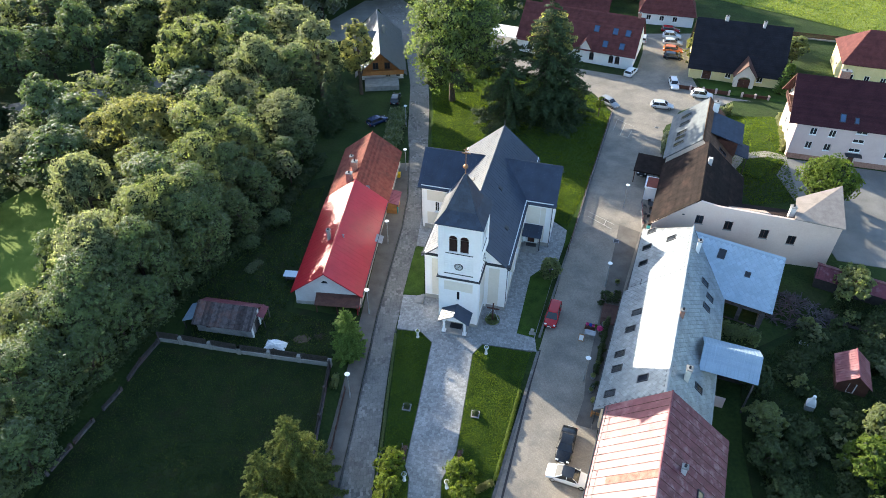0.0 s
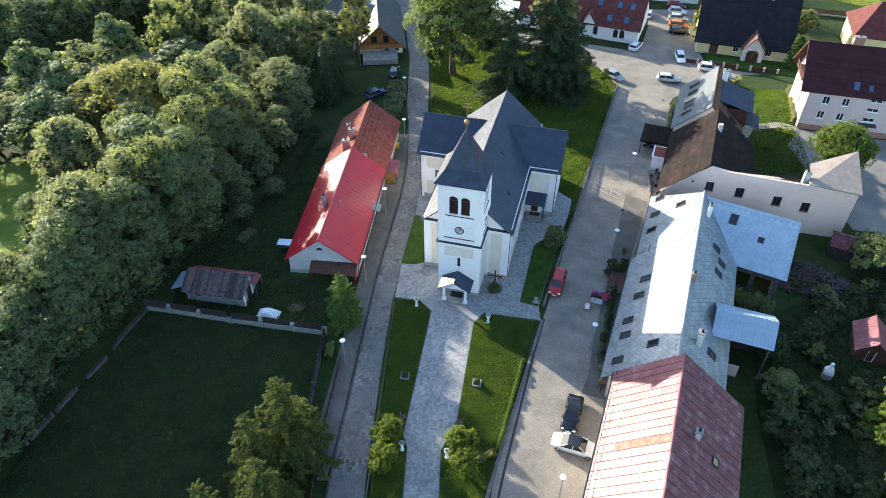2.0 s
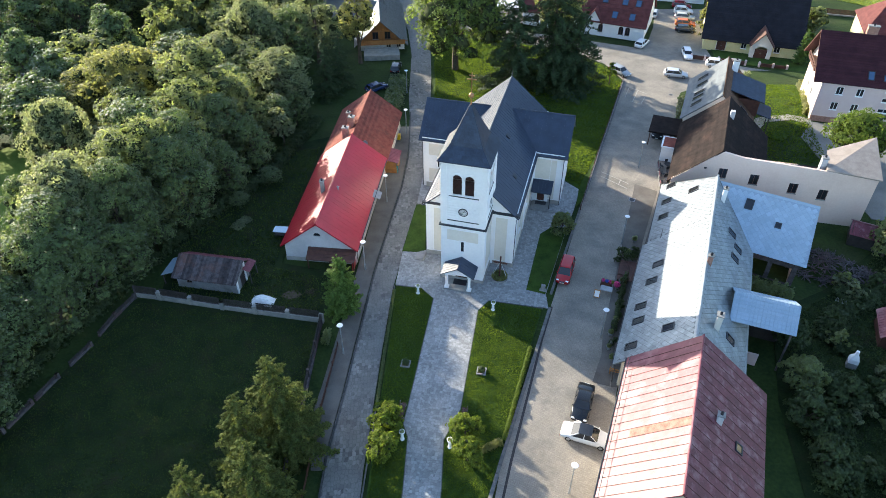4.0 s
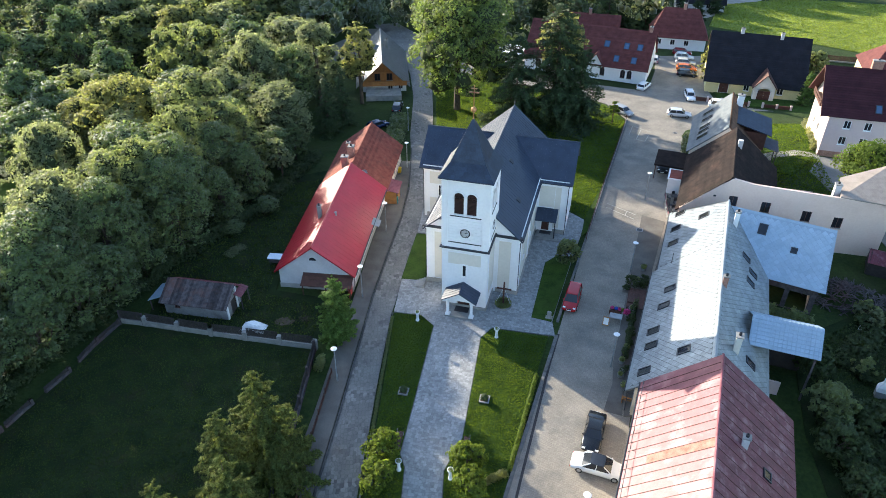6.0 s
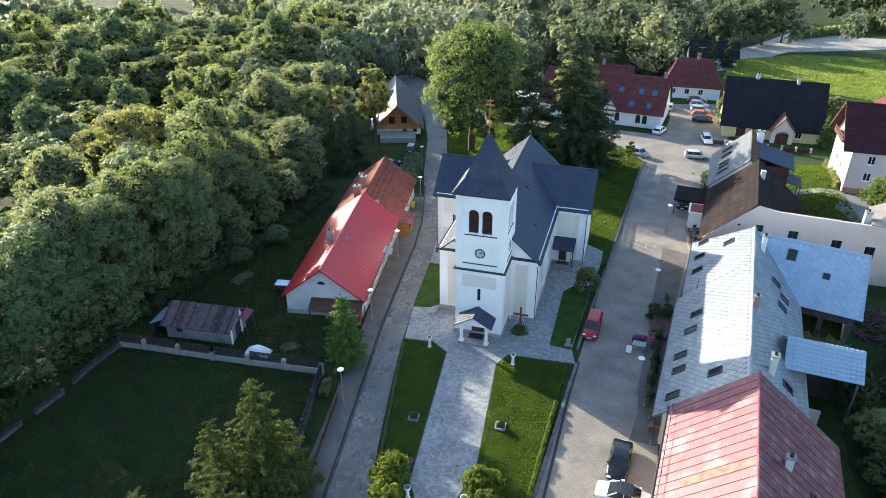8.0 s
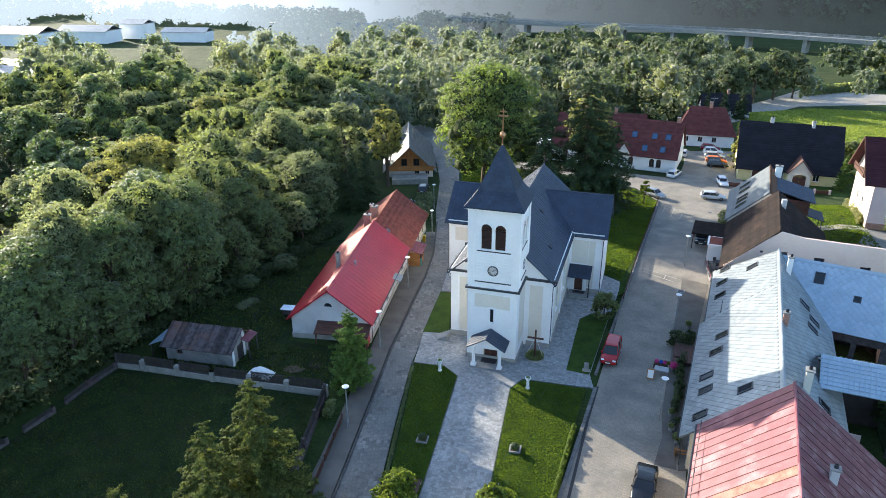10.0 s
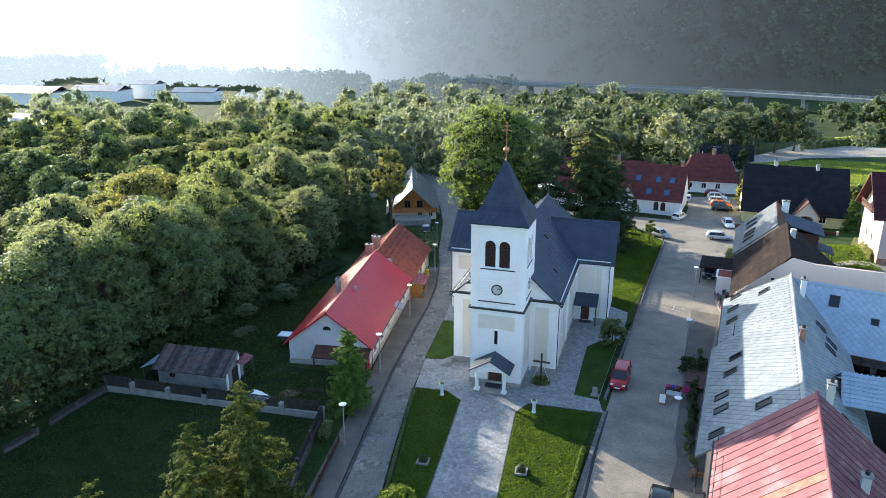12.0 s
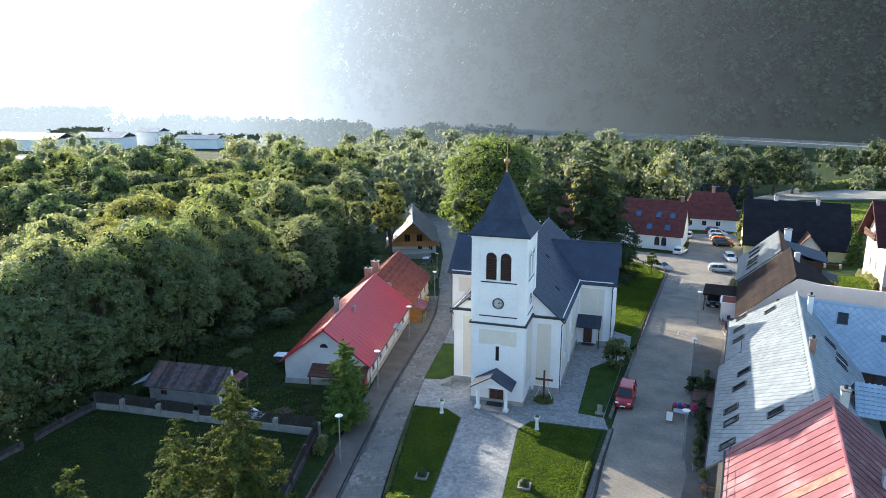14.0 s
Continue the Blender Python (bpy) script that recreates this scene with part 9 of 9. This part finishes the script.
picket_fence("lane_fence", "low reddish-brown wooden fence beside the footway", [(-12.9, 34), (-12.6, 44), (-11.9, 52.5)], 0.7, 2.6, "dark_timber", "dark_timber", 0.0, 0.13)
picket_fence("field_fence", "dark board fence behind the hall", [(74.0, 148.0), (80, 163), (100, 157)], 1.4, 3.0, "dark_timber", "dark_timber", 0.2, 0.14)


# ---------------------------------------------------------------- yard and garden things
def tarp():
    t = thing("tarpaulin", "crumpled white tarpaulin over a heap", "tarpaulin", site(-21.6, 59.6, 10))
    bm = bmesh.new()
    n = 16
    vs = [[bm.verts.new((-1.4 + 2.8 * i / n, -0.8 + 1.6 * j / n, max(0.02, 0.75 * (1 - ((i / n - 0.5) * 2.05) ** 2) * (1 - ((j / n - 0.5) * 2.05) ** 4) + 0.12 * noise.noise((i * 0.7, j * 0.7, 2))))) for i in range(n + 1)] for j in range(n + 1)]
    for a, b in zip(vs, vs[1:]):
        for i in range(n):
            bm.faces.new((a[i], a[i + 1], b[i + 1], b[i]))
    part("sheet", bm, "white_paint", t)
    bm = lathe([(1.0, 0), (0.7, 0.28), (0.2, 0.4), (0.0, 0.42)], 12)
    part("heap", bm, "soil", t)


tarp()
sheet("straw_patch", [(-19.6, 60.4), (-18.6, 60.0), (-17.6, 60.2), (-17.2, 60.8), (-17.9, 61.5), (-18.8, 61.4), (-19.4, 61.0)], -0.1, 0.05, "soil", "patch of bare earth and straw in the yard", "earth")


def brush_heap(x, y):
    rng = random.Random(31)
    bm = bmesh.new()
    for i in range(70):
        a, r = rng.uniform(0, 2 * math.pi), rng.uniform(0.1, 0.9)
        p = Vector((0.6 * r * math.cos(a), 0.6 * r * math.sin(a), rng.uniform(0.0, 0.35)))
        rod(bm, p, p + Vector((rng.uniform(-0.7, 0.7), rng.uniform(-0.7, 0.7), rng.uniform(0.02, 0.3))), 0.016, 0.006, 4)
    tagged(link("brushwood_heap", bm, "bark", site(x, y)), "small heap of cut brushwood in the yard", "brushwood", kind="stuff")


brush_heap(-16.2, 60.9)


def hutch():
    h = thing("rabbit_hutch", "small raised hutch with pale blue lid", "hutch", site(-22.4, 71.6, 6))
    part("box", cube(0, 1.6, 0, 0.9, 0.45, 1.1), "grey_timber", h)
    part("lid", cube(-0.15, 1.75, -0.2, 1.05, 1.1, 1.18), "new_tin", h, "pale blue metal lid")
    for x in (0.05, 1.45):
        for y in (0.05, 0.75):
            part("leg", cube(x, x + 0.1, y, y + 0.1, -0.05, 0.45), "grey_timber", h)


hutch()


def bin_(x, y, mat, label):
    b = thing("rubbish_bin", label, "bin", site(x, y, 8))
    part("body", loft([[(-w, -w, z), (w, -w, z), (w, w, z), (-w, w, z)] for w, z in ((0.22, 0.0), (0.26, 0.9), (0.28, 0.92))]), mat, b)
    part("lid", cube(-0.3, 0.3, -0.32, 0.3, 0.92, 1.0, 0.03), mat, b)


MAT["yellow_plastic"] = surface("yellow_plastic", (0.55, 0.36, 0.01), (0.62, 0.42, 0.02), 0.5, 0.4, 0.0)
MAT["teal_plastic"] = surface("teal_plastic", (0.01, 0.16, 0.17), (0.02, 0.22, 0.22), 0.5, 0.4, 0.0)
MAT["blue_cloth"] = surface("blue_cloth", (0.02, 0.05, 0.30), (0.03, 0.08, 0.40), 0.3, 0.8, 0.1)
MAT["pink_flower"] = surface("pink_flower", (0.40, 0.02, 0.10), (0.55, 0.05, 0.2), 0.3, 0.8, 0.0, pieces=0.3)
bin_(-7.6, 99.0, "yellow_plastic", "yellow rubbish bin beside the cottage")
bin_(-7.4, 87.9, "teal_plastic", "teal rubbish bin beside the timber porch")
bin_(31.6, 82.8, "teal_plastic", "teal bin at the pink house corner")
bin_(32.3, 83.0, "concrete", "grey bin at the pink house corner")


def flower_pot(x, y, r=0.3, h=0.5, plant="leaf", big=0.45):
    p = thing("flower_pot", "flower pot with leafy plant beside the house front", "flower pot", site(x, y), "pots along the house front")
    part("pot", lathe([(0.7 * r, 0), (r, h), (r * 1.08, h), (r * 0.9, h - 0.05)], 12), "concrete", p)
    rng = np.random.default_rng(int(abs(x * 31 + y * 7)))
    d = ball_points(260, rng)
    o = new("plant", leaf_cloud("plant", d * (big, big, big * 0.9) * rng.uniform(0.5, 1, (260, 1)) + (0, 0, h + big * 0.6), d + (0, 0, 0.4), np.full(260, 0.1), plant, rng))
    o.parent = p


for i, (x, y) in enumerate(((17.9, 52.2), (18.5, 54.3), (19.4, 56.2), (20.6, 61.9), (21.4, 63.0), (23.3, 68.4), (24.6, 70.9), (18.0, 50.5))):
    flower_pot(x, y, 0.28 + 0.05 * (i % 3), 0.45, "pink_flower" if i == 3 else "leaf", 0.28 + 0.06 * (i % 4))


def sales_stall():
    s = thing("sales_table", "small table with coloured goods outside the shop", "table", site(19.2, 61.2, 20))
    part("tabletop", cube(-0.7, 0.7, -0.45, 0.45, 0.7, 0.75), "grey_metal", s)
    for x in (-0.6, 0.6):
        for y in (-0.38, 0.38):
            part("leg", cube(x - 0.03, x + 0.03, y - 0.03, y + 0.03, -0.05, 0.7), "grey_metal", s)
    g = thing("flower_stand", "stand of pink and blue flowers on the pavement", "flower stand", site(19.5, 62.6, 20))
    part("crate", cube(-0.7, 0.7, -0.35, 0.35, -0.05, 0.5), "dark_timber", g)
    for k, (mat, dx) in enumerate((("pink_flower", -0.45), ("blue_cloth", 0.0), ("pink_flower", 0.4), ("leaf_bright", 0.7))):
        rng = np.random.default_rng(500 + k)
        d = ball_points(160, rng)
        o = new("bouquet", leaf_cloud("bouquet", d * (0.2, 0.26, 0.16) + (dx, 0, 0.7), d, np.full(160, 0.07), mat, rng))
        o.parent = g
    a = thing("sign_board", "folding pavement sign with pale panel", "sign", site(18.0, 60.6, 20))
    for sgn in (-1, 1):
        part("board", cube(-0.35, 0.35, -0.02, 0.02, 0, 1.1, 0.01), "timber", a, m=pose(0, sgn * 0.22, 0, sgn * 11))
        part("paper", cube(-0.28, 0.28, -0.012, 0.012, 0.15, 1.0), "white_paint", a, m=pose(0, sgn * 0.25, 0, sgn * 11))
    d = thing("slatted_bench", "dark red slatted bench before the house", "bench", site(22.0, 65.3, 20))
    for i in range(6):
        part("slat", cube(-0.4 + 0.16 * i, -0.28 + 0.16 * i, -1.4, 1.4, 0.45, 0.5), "red_sheet" if i > 6 else "dark_timber", d)
    for y in (-1.2, 1.2):
        part("leg", cube(-0.35, 0.5, y - 0.05, y + 0.05, -0.05, 0.45), "dark_timber", d)
    w = thing("trestle", "orange-brown timber trestle by the wall", "trestle", site(18.4, 48.6, 20))
    part("rail", cube(-1.1, 1.1, -0.06, 0.06, 0.55, 0.65), "timber", w)
    part("rail", cube(-1.1, 1.1, -0.06, 0.06, 0.25, 0.33), "timber", w)
    for x in (-1.0, 1.0):
        part("leg", cube(x - 0.05, x + 0.05, -0.3, 0.3, -0.05, 0.6), "timber", w)


sales_stall()


def cafe_set(x, y, turn):
    t = thing("cafe_table", "dark terrace table with bench seats", "table", site(x, y, turn), "terrace tables")
    part("tabletop", lathe([(0.55, 0.70), (0.57, 0.73), (0.55, 0.76)], 16), "dark_metal", t)
    part("stem", lathe([(0.3, -0.03), (0.06, 0.05), (0.05, 0.7)], 10), "dark_metal", t)
    for a in range(4):
        c = thing("cafe_chair", "dark metal terrace chair", "chair", site(x, y, turn) @ pose(0, 0, 0, 0, 0, 90 * a + 20) @ pose(0, -0.95, 0), "terrace chairs")
        part("seat", cube(-0.22, 0.22, -0.22, 0.22, 0.42, 0.46, 0.01), "dark_metal", c)
        part("backrest", cube(-0.22, 0.22, -0.24, -0.2, 0.46, 0.9, 0.01), "dark_metal", c)
        for px in (-0.19, 0.19):
            for py in (-0.19, 0.19):
                part("leg", cube(px - 0.02, px + 0.02, py - 0.02, py + 0.02, -0.03, 0.42), "dark_metal", c)


for x, y in ((33.6, 89.4), (33.2, 87.0), (32.4, 84.9)):
    cafe_set(x, y, 20)
picket_fence("terrace_fence", "low reddish terrace fence", [(31.0, 83.6), (32.4, 90.6)], 0.7, 2.3, "worn_red_sheet", "concrete", 0.2, 0.2, 0.08)


def debris():
    rng = random.Random(9)
    bm = bmesh.new()
    for i in range(420):
        r, a = 4.6 * math.sqrt(rng.random()), rng.uniform(0, 2 * math.pi)
        x, y = 1.25 * r * math.cos(a), 0.75 * r * math.sin(a)
        z = max(0.03, 1.3 * (1 - (r / 4.7) ** 2) * rng.uniform(0.6, 1.05))
        l, w = rng.uniform(0.4, 1.9), rng.uniform(0.05, 0.14)
        box(bm, -l / 2, l / 2, -w / 2, w / 2, -0.03, 0.03, pose(x, y, z, rng.uniform(-20, 20), rng.uniform(-22, 22), rng.uniform(0, 180)))
    ob = tagged(link("scrap_timber_heap", bm, "grey_timber", site(47.6, 65.6, 28)), "grey heap of scrap timber and laths behind the wing", "timber heap", kind="stuff")
    t = thing("plank_stack", "long grey planks lying in the garden", "planks", site(55.5, 62.5, 120))
    for i in range(4):
        part("plank", cube(-0.5 + 0.28 * i, -0.26 + 0.28 * i, -4.5, 4.2 - 0.6 * i, 0.0, 0.06), "grey_timber", t, m=pose(0, 0, 0.04 + 0.03 * i, 0, 0, 2 * i))
    b = thing("garden_fireplace", "white masonry garden fireplace with chimney", "fireplace", site(43.4, 49.8, 25))
    part("hearth", cube(-0.5, 0.5, -0.4, 0.4, -0.05, 0.8, 0.03), "concrete", b)
    part("hood", loft([[(-w, -d, z), (w, -d, z), (w, d, z), (-w, d, z)] for w, d, z in ((0.5, 0.4, 0.8), (0.48, 0.38, 1.3), (0.16, 0.16, 1.9), (0.15, 0.15, 2.4))]), "white_paint", b)
    k = thing("garden_sheet", "pale plastic sheet lying in the garden", "sheet", site(47.2, 60.0, 30))
    part("sheet", prism([(-0.9, -0.6), (0.8, -0.7), (1.0, 0.5), (0.1, 0.8), (-0.7, 0.5)], 0.02, 0.08), "white_paint", k)


debris()
for k, (pts, w_, h_) in enumerate((([(35.5, 34), (37.5, 41), (40.0, 48.5)], 5.0, 1.5), ([(43.0, 36), (45.5, 43), (47.0, 47.5)], 4.0, 1.1), ([(50, 38), (52, 46), (56, 52)], 5.0, 1.4), ([(41.5, 53.5), (45.5, 57.5), (52, 61.5)], 3.5, 1.0), ([(53.5, 55), (57, 62), (62, 66)], 4.5, 1.6), ([(58, 40), (60, 50), (64, 58)], 6.0, 1.8))):
    hedge("garden_growth", "dense dark green growth of the vegetable garden", pts, w_, h_, 0.17, 330, "leaf_shrub", 430 + k)
for k, (x, y, h_, r_) in enumerate(((35.6, 42.0, 4.4, 2.3), (37.6, 52.6, 3.6, 1.9), (40.6, 45.0, 3.4, 2.0), (34.8, 37.0, 4.0, 2.2), (44.0, 34.0, 4.2, 2.4))):
    broad_tree("fruit_tree", "dark leafy fruit tree behind the row houses", 660 + k, h_, r_, 0.5, 26, 3000, 0.18, "leaf_shrub", scaled(x, y), "fruit trees")
GARDEN = random.Random(21)
for i in range(150):
    x, y = GARDEN.uniform(33, 62), GARDEN.uniform(30, 64)
    if x < 31.5 + 0.36 * (y - 30) + 3 or (abs(x - 49.5) < 4 and abs(y - 55) < 5) or (abs(x - 43.4) < 1.5 and abs(y - 49.8) < 1.5):
        continue
    s = GARDEN.uniform(0.5, 1.5)
    broad_tree("garden_shrub", "leafy green garden shrub", 600 + i, 1.3 * s, 0.95 * s, 0.05, 14, 640, 0.19, GARDEN.choice(("leaf_shrub", "leaf_shrub", "leaf_shrub", "leaf_pale", "leaf")), scaled(x, y), "garden shrubs")
broad_tree("fruit_tree", "sunlit yellow-green fruit tree in the garden", 640, 5.4, 2.6, 1.0, 36, 4200, 0.2, "leaf_bright", scaled(45.6, 41.0), "fruit trees")
broad_tree("fruit_tree", "leafy green fruit tree in the garden", 641, 5.0, 2.4, 1.0, 34, 4000, 0.2, "leaf", scaled(49.5, 45.5), "fruit trees")
broad_tree("fruit_tree", "dark green fruit tree in the garden", 642, 4.2, 2.2, 0.8, 32, 3600, 0.2, "leaf", scaled(36.5, 46.5), "fruit trees")
broad_tree("fruit_tree", "dark green fruit tree behind the wing", 643, 5.2, 2.6, 0.8, 36, 4200, 0.2, "leaf", scaled(55.5, 68.0), "fruit trees")
broad_tree("sapling", "slender young tree on the lawn corner", 644, 4.8, 1.0, 1.6, 18, 1300, 0.16, "leaf_bright", scaled(31.0, 122.3))
broad_tree("ornamental_tree", "bright green columnar tree beside the hall", 645, 5.0, 1.5, 0.3, 26, 2600, 0.2, "leaf_bright", scaled(73.0, 135.5))
broad_tree("yard_tree", "dark green tree behind the hall", 646, 6.5, 2.8, 0.8, 34, 4000, 0.24, "leaf", scaled(78.5, 146.0))


# ---------------------------------------------------------------- viaduct and far buildings
def viaduct():
    v = thing("road_bridge", "long pale concrete road bridge with guard rails", "bridge", pose(0, 0, 0))
    pts = [(-20, 470), (58, 432), (143, 389), (194, 350), (262, 296), (330, 240)]
    for p, q in zip(pts, pts[1:]):
        d = Vector((q[0] - p[0], q[1] - p[1]))
        m = pose(p[0], p[1], -1.2, 0, 0, math.degrees(math.atan2(d.y, d.x)))
        part("deck", cube(-0.5, d.length + 0.5, -5, 5, -1.4, 0), "concrete", v, m=m)
        for s in (-5, 4.8):
            part("parapet", cube(-0.5, d.length + 0.5, s, s + 0.2, 0, 0.5), "concrete", v, m=m)
            bm = bmesh.new()
            for z in (0.8, 1.2):
                box(bm, -0.5, d.length + 0.5, s, s + 0.15, z, z + 0.18)
            for i in range(int(d.length / 4)):
                box(bm, i * 4, i * 4 + 0.2, s, s + 0.15, 0.5, 1.3)
            part("guard_rail", bm, "grey_metal", v, m=m)
        for i in range(int(d.length / 28) + 1):
            part("pier", cube(i * 28, i * 28 + 2.0, -3.5, 3.5, -14, -1.4), "concrete", v, m=m)


viaduct()


def grass(name, label, inside, x0, x1, y0, y1, density, size, material, seed, z=0.08):
    """Upright tufts of grass blades over a lawn."""
    rng = np.random.default_rng(seed)
    n = int((x1 - x0) * (y1 - y0) * density)
    xy = np.stack((rng.uniform(x0, x1, n), rng.uniform(y0, y1, n)), axis=1)
    ok = np.zeros(n, dtype=bool)
    for i in range(len(inside)):
        (ax, ay), (bx, by) = inside[i - 1], inside[i]
        if ay != by:
            ok ^= ((ay > xy[:, 1]) != (by > xy[:, 1])) & (xy[:, 0] < (bx - ax) * (xy[:, 1] - ay) / (by - ay) + ax)
    xy = xy[ok]
    n = len(xy)
    zz = np.array([ground_z(*p) for p in xy]) + z + size * 0.25
    a = rng.uniform(0, 2 * math.pi, n)
    nr = np.stack((np.cos(a), np.sin(a), rng.uniform(0.1, 0.8, n)), axis=1)
    ob = new(name, leaf_cloud(name, np.concatenate((xy, zz[:, None]), axis=1), nr, size * rng.uniform(0.6, 1.3, n), material, rng))
    return tagged(ob, label, "grass", kind="stuff")


LAWN_1 = [(-7.2, 30), (-6.6, 45), (-6.3, 51.7), (-5.9, 62.2), (-2.9, 61.8), (-1.55, 60.1), (-3.65, 46.2), (-4.3, 42.2), (-3.8, 40.7), (-4.0, 35), (-4.3, 30)]
LAWN_2 = [(0.5, 41.7), (1.6, 44), (3.85, 58.0), (5.1, 59.6), (11.2, 58.3), (9.1, 52.0), (5.9, 41.5), (4.0, 34), (-0.3, 34), (-0.1, 40.3)]
LAWN_5 = [(-2.2, 92.4), (8, 99.2), (19.3, 83.4), (23.9, 94.6), (28.6, 108.4), (33.8, 123.4), (31.2, 131.2), (24.4, 138.0), (11.4, 143.8), (-1.8, 153), (-2.6, 141), (-2.1, 126), (-2.1, 108)]
grass("lawn_grass", "mown grass blades of the lane-side lawn", LAWN_1, -8, 0, 32, 63, 170, 0.07, "blade", 701)
grass("lawn_grass", "mown grass blades of the street-side lawn", LAWN_2, -1, 12, 34, 60, 170, 0.07, "blade", 702)
grass("lawn_grass", "sunlit grass blades of the lawn behind the church", LAWN_5, -3, 35, 83, 154, 50, 0.12, "blade", 703)
grass("lawn_grass", "grass of the walled garden, its shade put into the colour", [(-36.3, 59.3), (-34, 59), (-14.8, 55.6), (-14.9, 43), (-15, 28), (-46, 28), (-42, 43), (-38.8, 53)], -46, -14, 28, 60, 60, 0.08, "shaded_blade", 704, 0.03)
grass("meadow_grass", "rough grass of the sunlit field", [(70.5, 190), (92, 173.5), (104, 163), (170, 150), (200, 180), (150, 212), (130, 214), (105, 221), (81, 213)], 70, 200, 150, 221, 9, 0.2, "blade_field", 705)
grass("weeds", "rough growth in the cottage yard", [(-33, 61), (-15, 57.6), (-13.2, 63.5), (-21.4, 65.6), (-19.8, 96), (-25, 94), (-35, 75)], -36, -13, 57, 97, 22, 0.12, "shaded_blade", 706)
grass("lawn_grass", "grass of the small gardens behind the street houses", [(50, 90), (58, 90), (60.3, 103.0), (67, 120.5), (58.2, 123.5), (51, 115.5), (50, 101)], 50, 67, 90, 124, 26, 0.13, "blade", 708, 0.02)
grass("weeds", "low plants of the vegetable garden", [(34, 28), (35, 45), (39, 57), (46, 61), (56, 69), (68, 63), (68, 28)], 34, 68, 28, 69, 22, 0.14, "leaf_shrub", 707)


def works_hall(x, y, turn, w, d, h, label):
    b = thing("works_hall", label, "building", site(x, y, turn))
    part("wall", cube(0, w, 0, d, -0.5, h), "white_plaster", b)
    for s in (0, 1):
        e0, e1 = (Vector((-0.5, -0.5, h)), Vector((w + 0.5, -0.5, h))) if s == 0 else (Vector((w + 0.5, d + 0.5, h)), Vector((-0.5, d + 0.5, h)))
        hh = math.hypot(d / 2 + 0.5, 0.18 * d)
        slope(b, e0, e1, Vector((0, (d / 2 + 0.5) * (1 if s == 0 else -1), 0.18 * d)), [(0, 0), (w + 1, 0), (w + 1, hh), (0, hh)], 0.2, "galvanised", "seam", 4.0, "pale sheet roof")
    for i in range(int(w / 6) if y < 300 else 0):
        part("window", cube(1.5 + 6 * i, 5.5 + 6 * i, -0.06, 0.02, 1.5, 3.0), "pane", b)


for x, y, t, w, d, h, lab in ((-285, 392, 8, 46, 18, 6, "long pale works hall in the valley"), (-238, 402, 5, 30, 16, 6, "pale works hall in the valley"), (-212, 424, 10, 16, 12, 8, "pale hall with gabled roof far off"), (-180, 408, 4, 26, 12, 5, "low pale hall far off"), (-82, 416, 0, 52, 14, 6, "long low pale building behind the woods"), (-182, 246, 10, 26, 14, 6, "pale-roofed hall beyond the wood"), (-200, 268, 12, 30, 14, 6, "white-roofed hall beyond the wood")):
    works_hall(x, y, t, w, d, h, lab)


def power_pole(x, y, h):
    p = thing("power_pole", "tall pole with cross-arm by the far road", "pole", site(x, y, 15))
    part("pole", lathe([(0.16, -0.2), (0.1, h)], 10), "grey_timber", p)
    part("cross_arm", cube(-0.9, 0.9, -0.06, 0.06, h - 0.6, h - 0.45), "grey_metal", p)


power_pole(63, 188, 9)
power_pole(56, 176, 8)


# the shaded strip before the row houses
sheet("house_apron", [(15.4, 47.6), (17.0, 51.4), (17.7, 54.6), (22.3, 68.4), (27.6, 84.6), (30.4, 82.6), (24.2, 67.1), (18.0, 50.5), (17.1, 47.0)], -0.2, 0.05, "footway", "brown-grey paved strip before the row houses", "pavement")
for k, (x, y, r, h) in enumerate(((22.5, 68.2, 0.9, 1.5), (20.9, 61.0, 0.6, 1.3), (20.4, 58.8, 0.65, 1.4), (19.8, 56.9, 0.55, 1.1), (24.2, 68.6, 0.7, 1.2), (18.9, 53.2, 0.4, 0.9), (21.6, 66.9, 0.5, 1.0))):
    broad_tree("front_shrub", "dark leafy shrub before the house front", 820 + k, 0.75 * h, 0.85 * r, 0.02, 22, 1500, 0.075, "leaf_shrub", scaled(x, y, z=0.05), "shrubs before the house fronts")


def deck():
    d = thing("timber_deck", "dark reddish-brown slatted terrace deck by the shop", "deck", site(22.6, 64.8, 17))
    part("joist", cube(-1.2, -1.1, -1.9, 1.9, 0.06, 0.32), "dark_timber", d)
    part("joist", cube(1.1, 1.2, -1.9, 1.9, 0.06, 0.32), "dark_timber", d)
    for i in range(19):
        part("plank", cube(-1.25, 1.25, -1.9 + 0.2 * i, -1.72 + 0.2 * i, 0.32, 0.36), "dark_timber", d)


deck()


def box_planter(x, y, turn, w, mat, label):
    p = thing("box_planter", label, "planter", site(x, y, turn))
    part("trough", cube(-w, w, -0.2, 0.2, 0.04, 0.5, 0.02), mat, p)
    rng = np.random.default_rng(int(x * 13 + y))
    d = ball_points(300, rng)
    o = new("plant", leaf_cloud("plant", d * (w, 0.3, 0.28) + (0, 0, 0.66), d + (0, 0, 0.4), np.full(300, 0.07), "leaf_shrub", rng))
    o.parent = p


box_planter(19.0, 55.6, 107, 0.5, "dark_board", "dark trough planter on the pavement")
box_planter(20.0, 58.0, 107, 0.6, "dark_timber", "brown trough planter on the pavement")
box_planter(18.2, 52.6, 107, 0.45, "concrete", "grey trough planter on the pavement")
box_planter(18.5, 46.9, 17, 0.3, "yellow_plastic", "yellow tub with a plant by the wall")
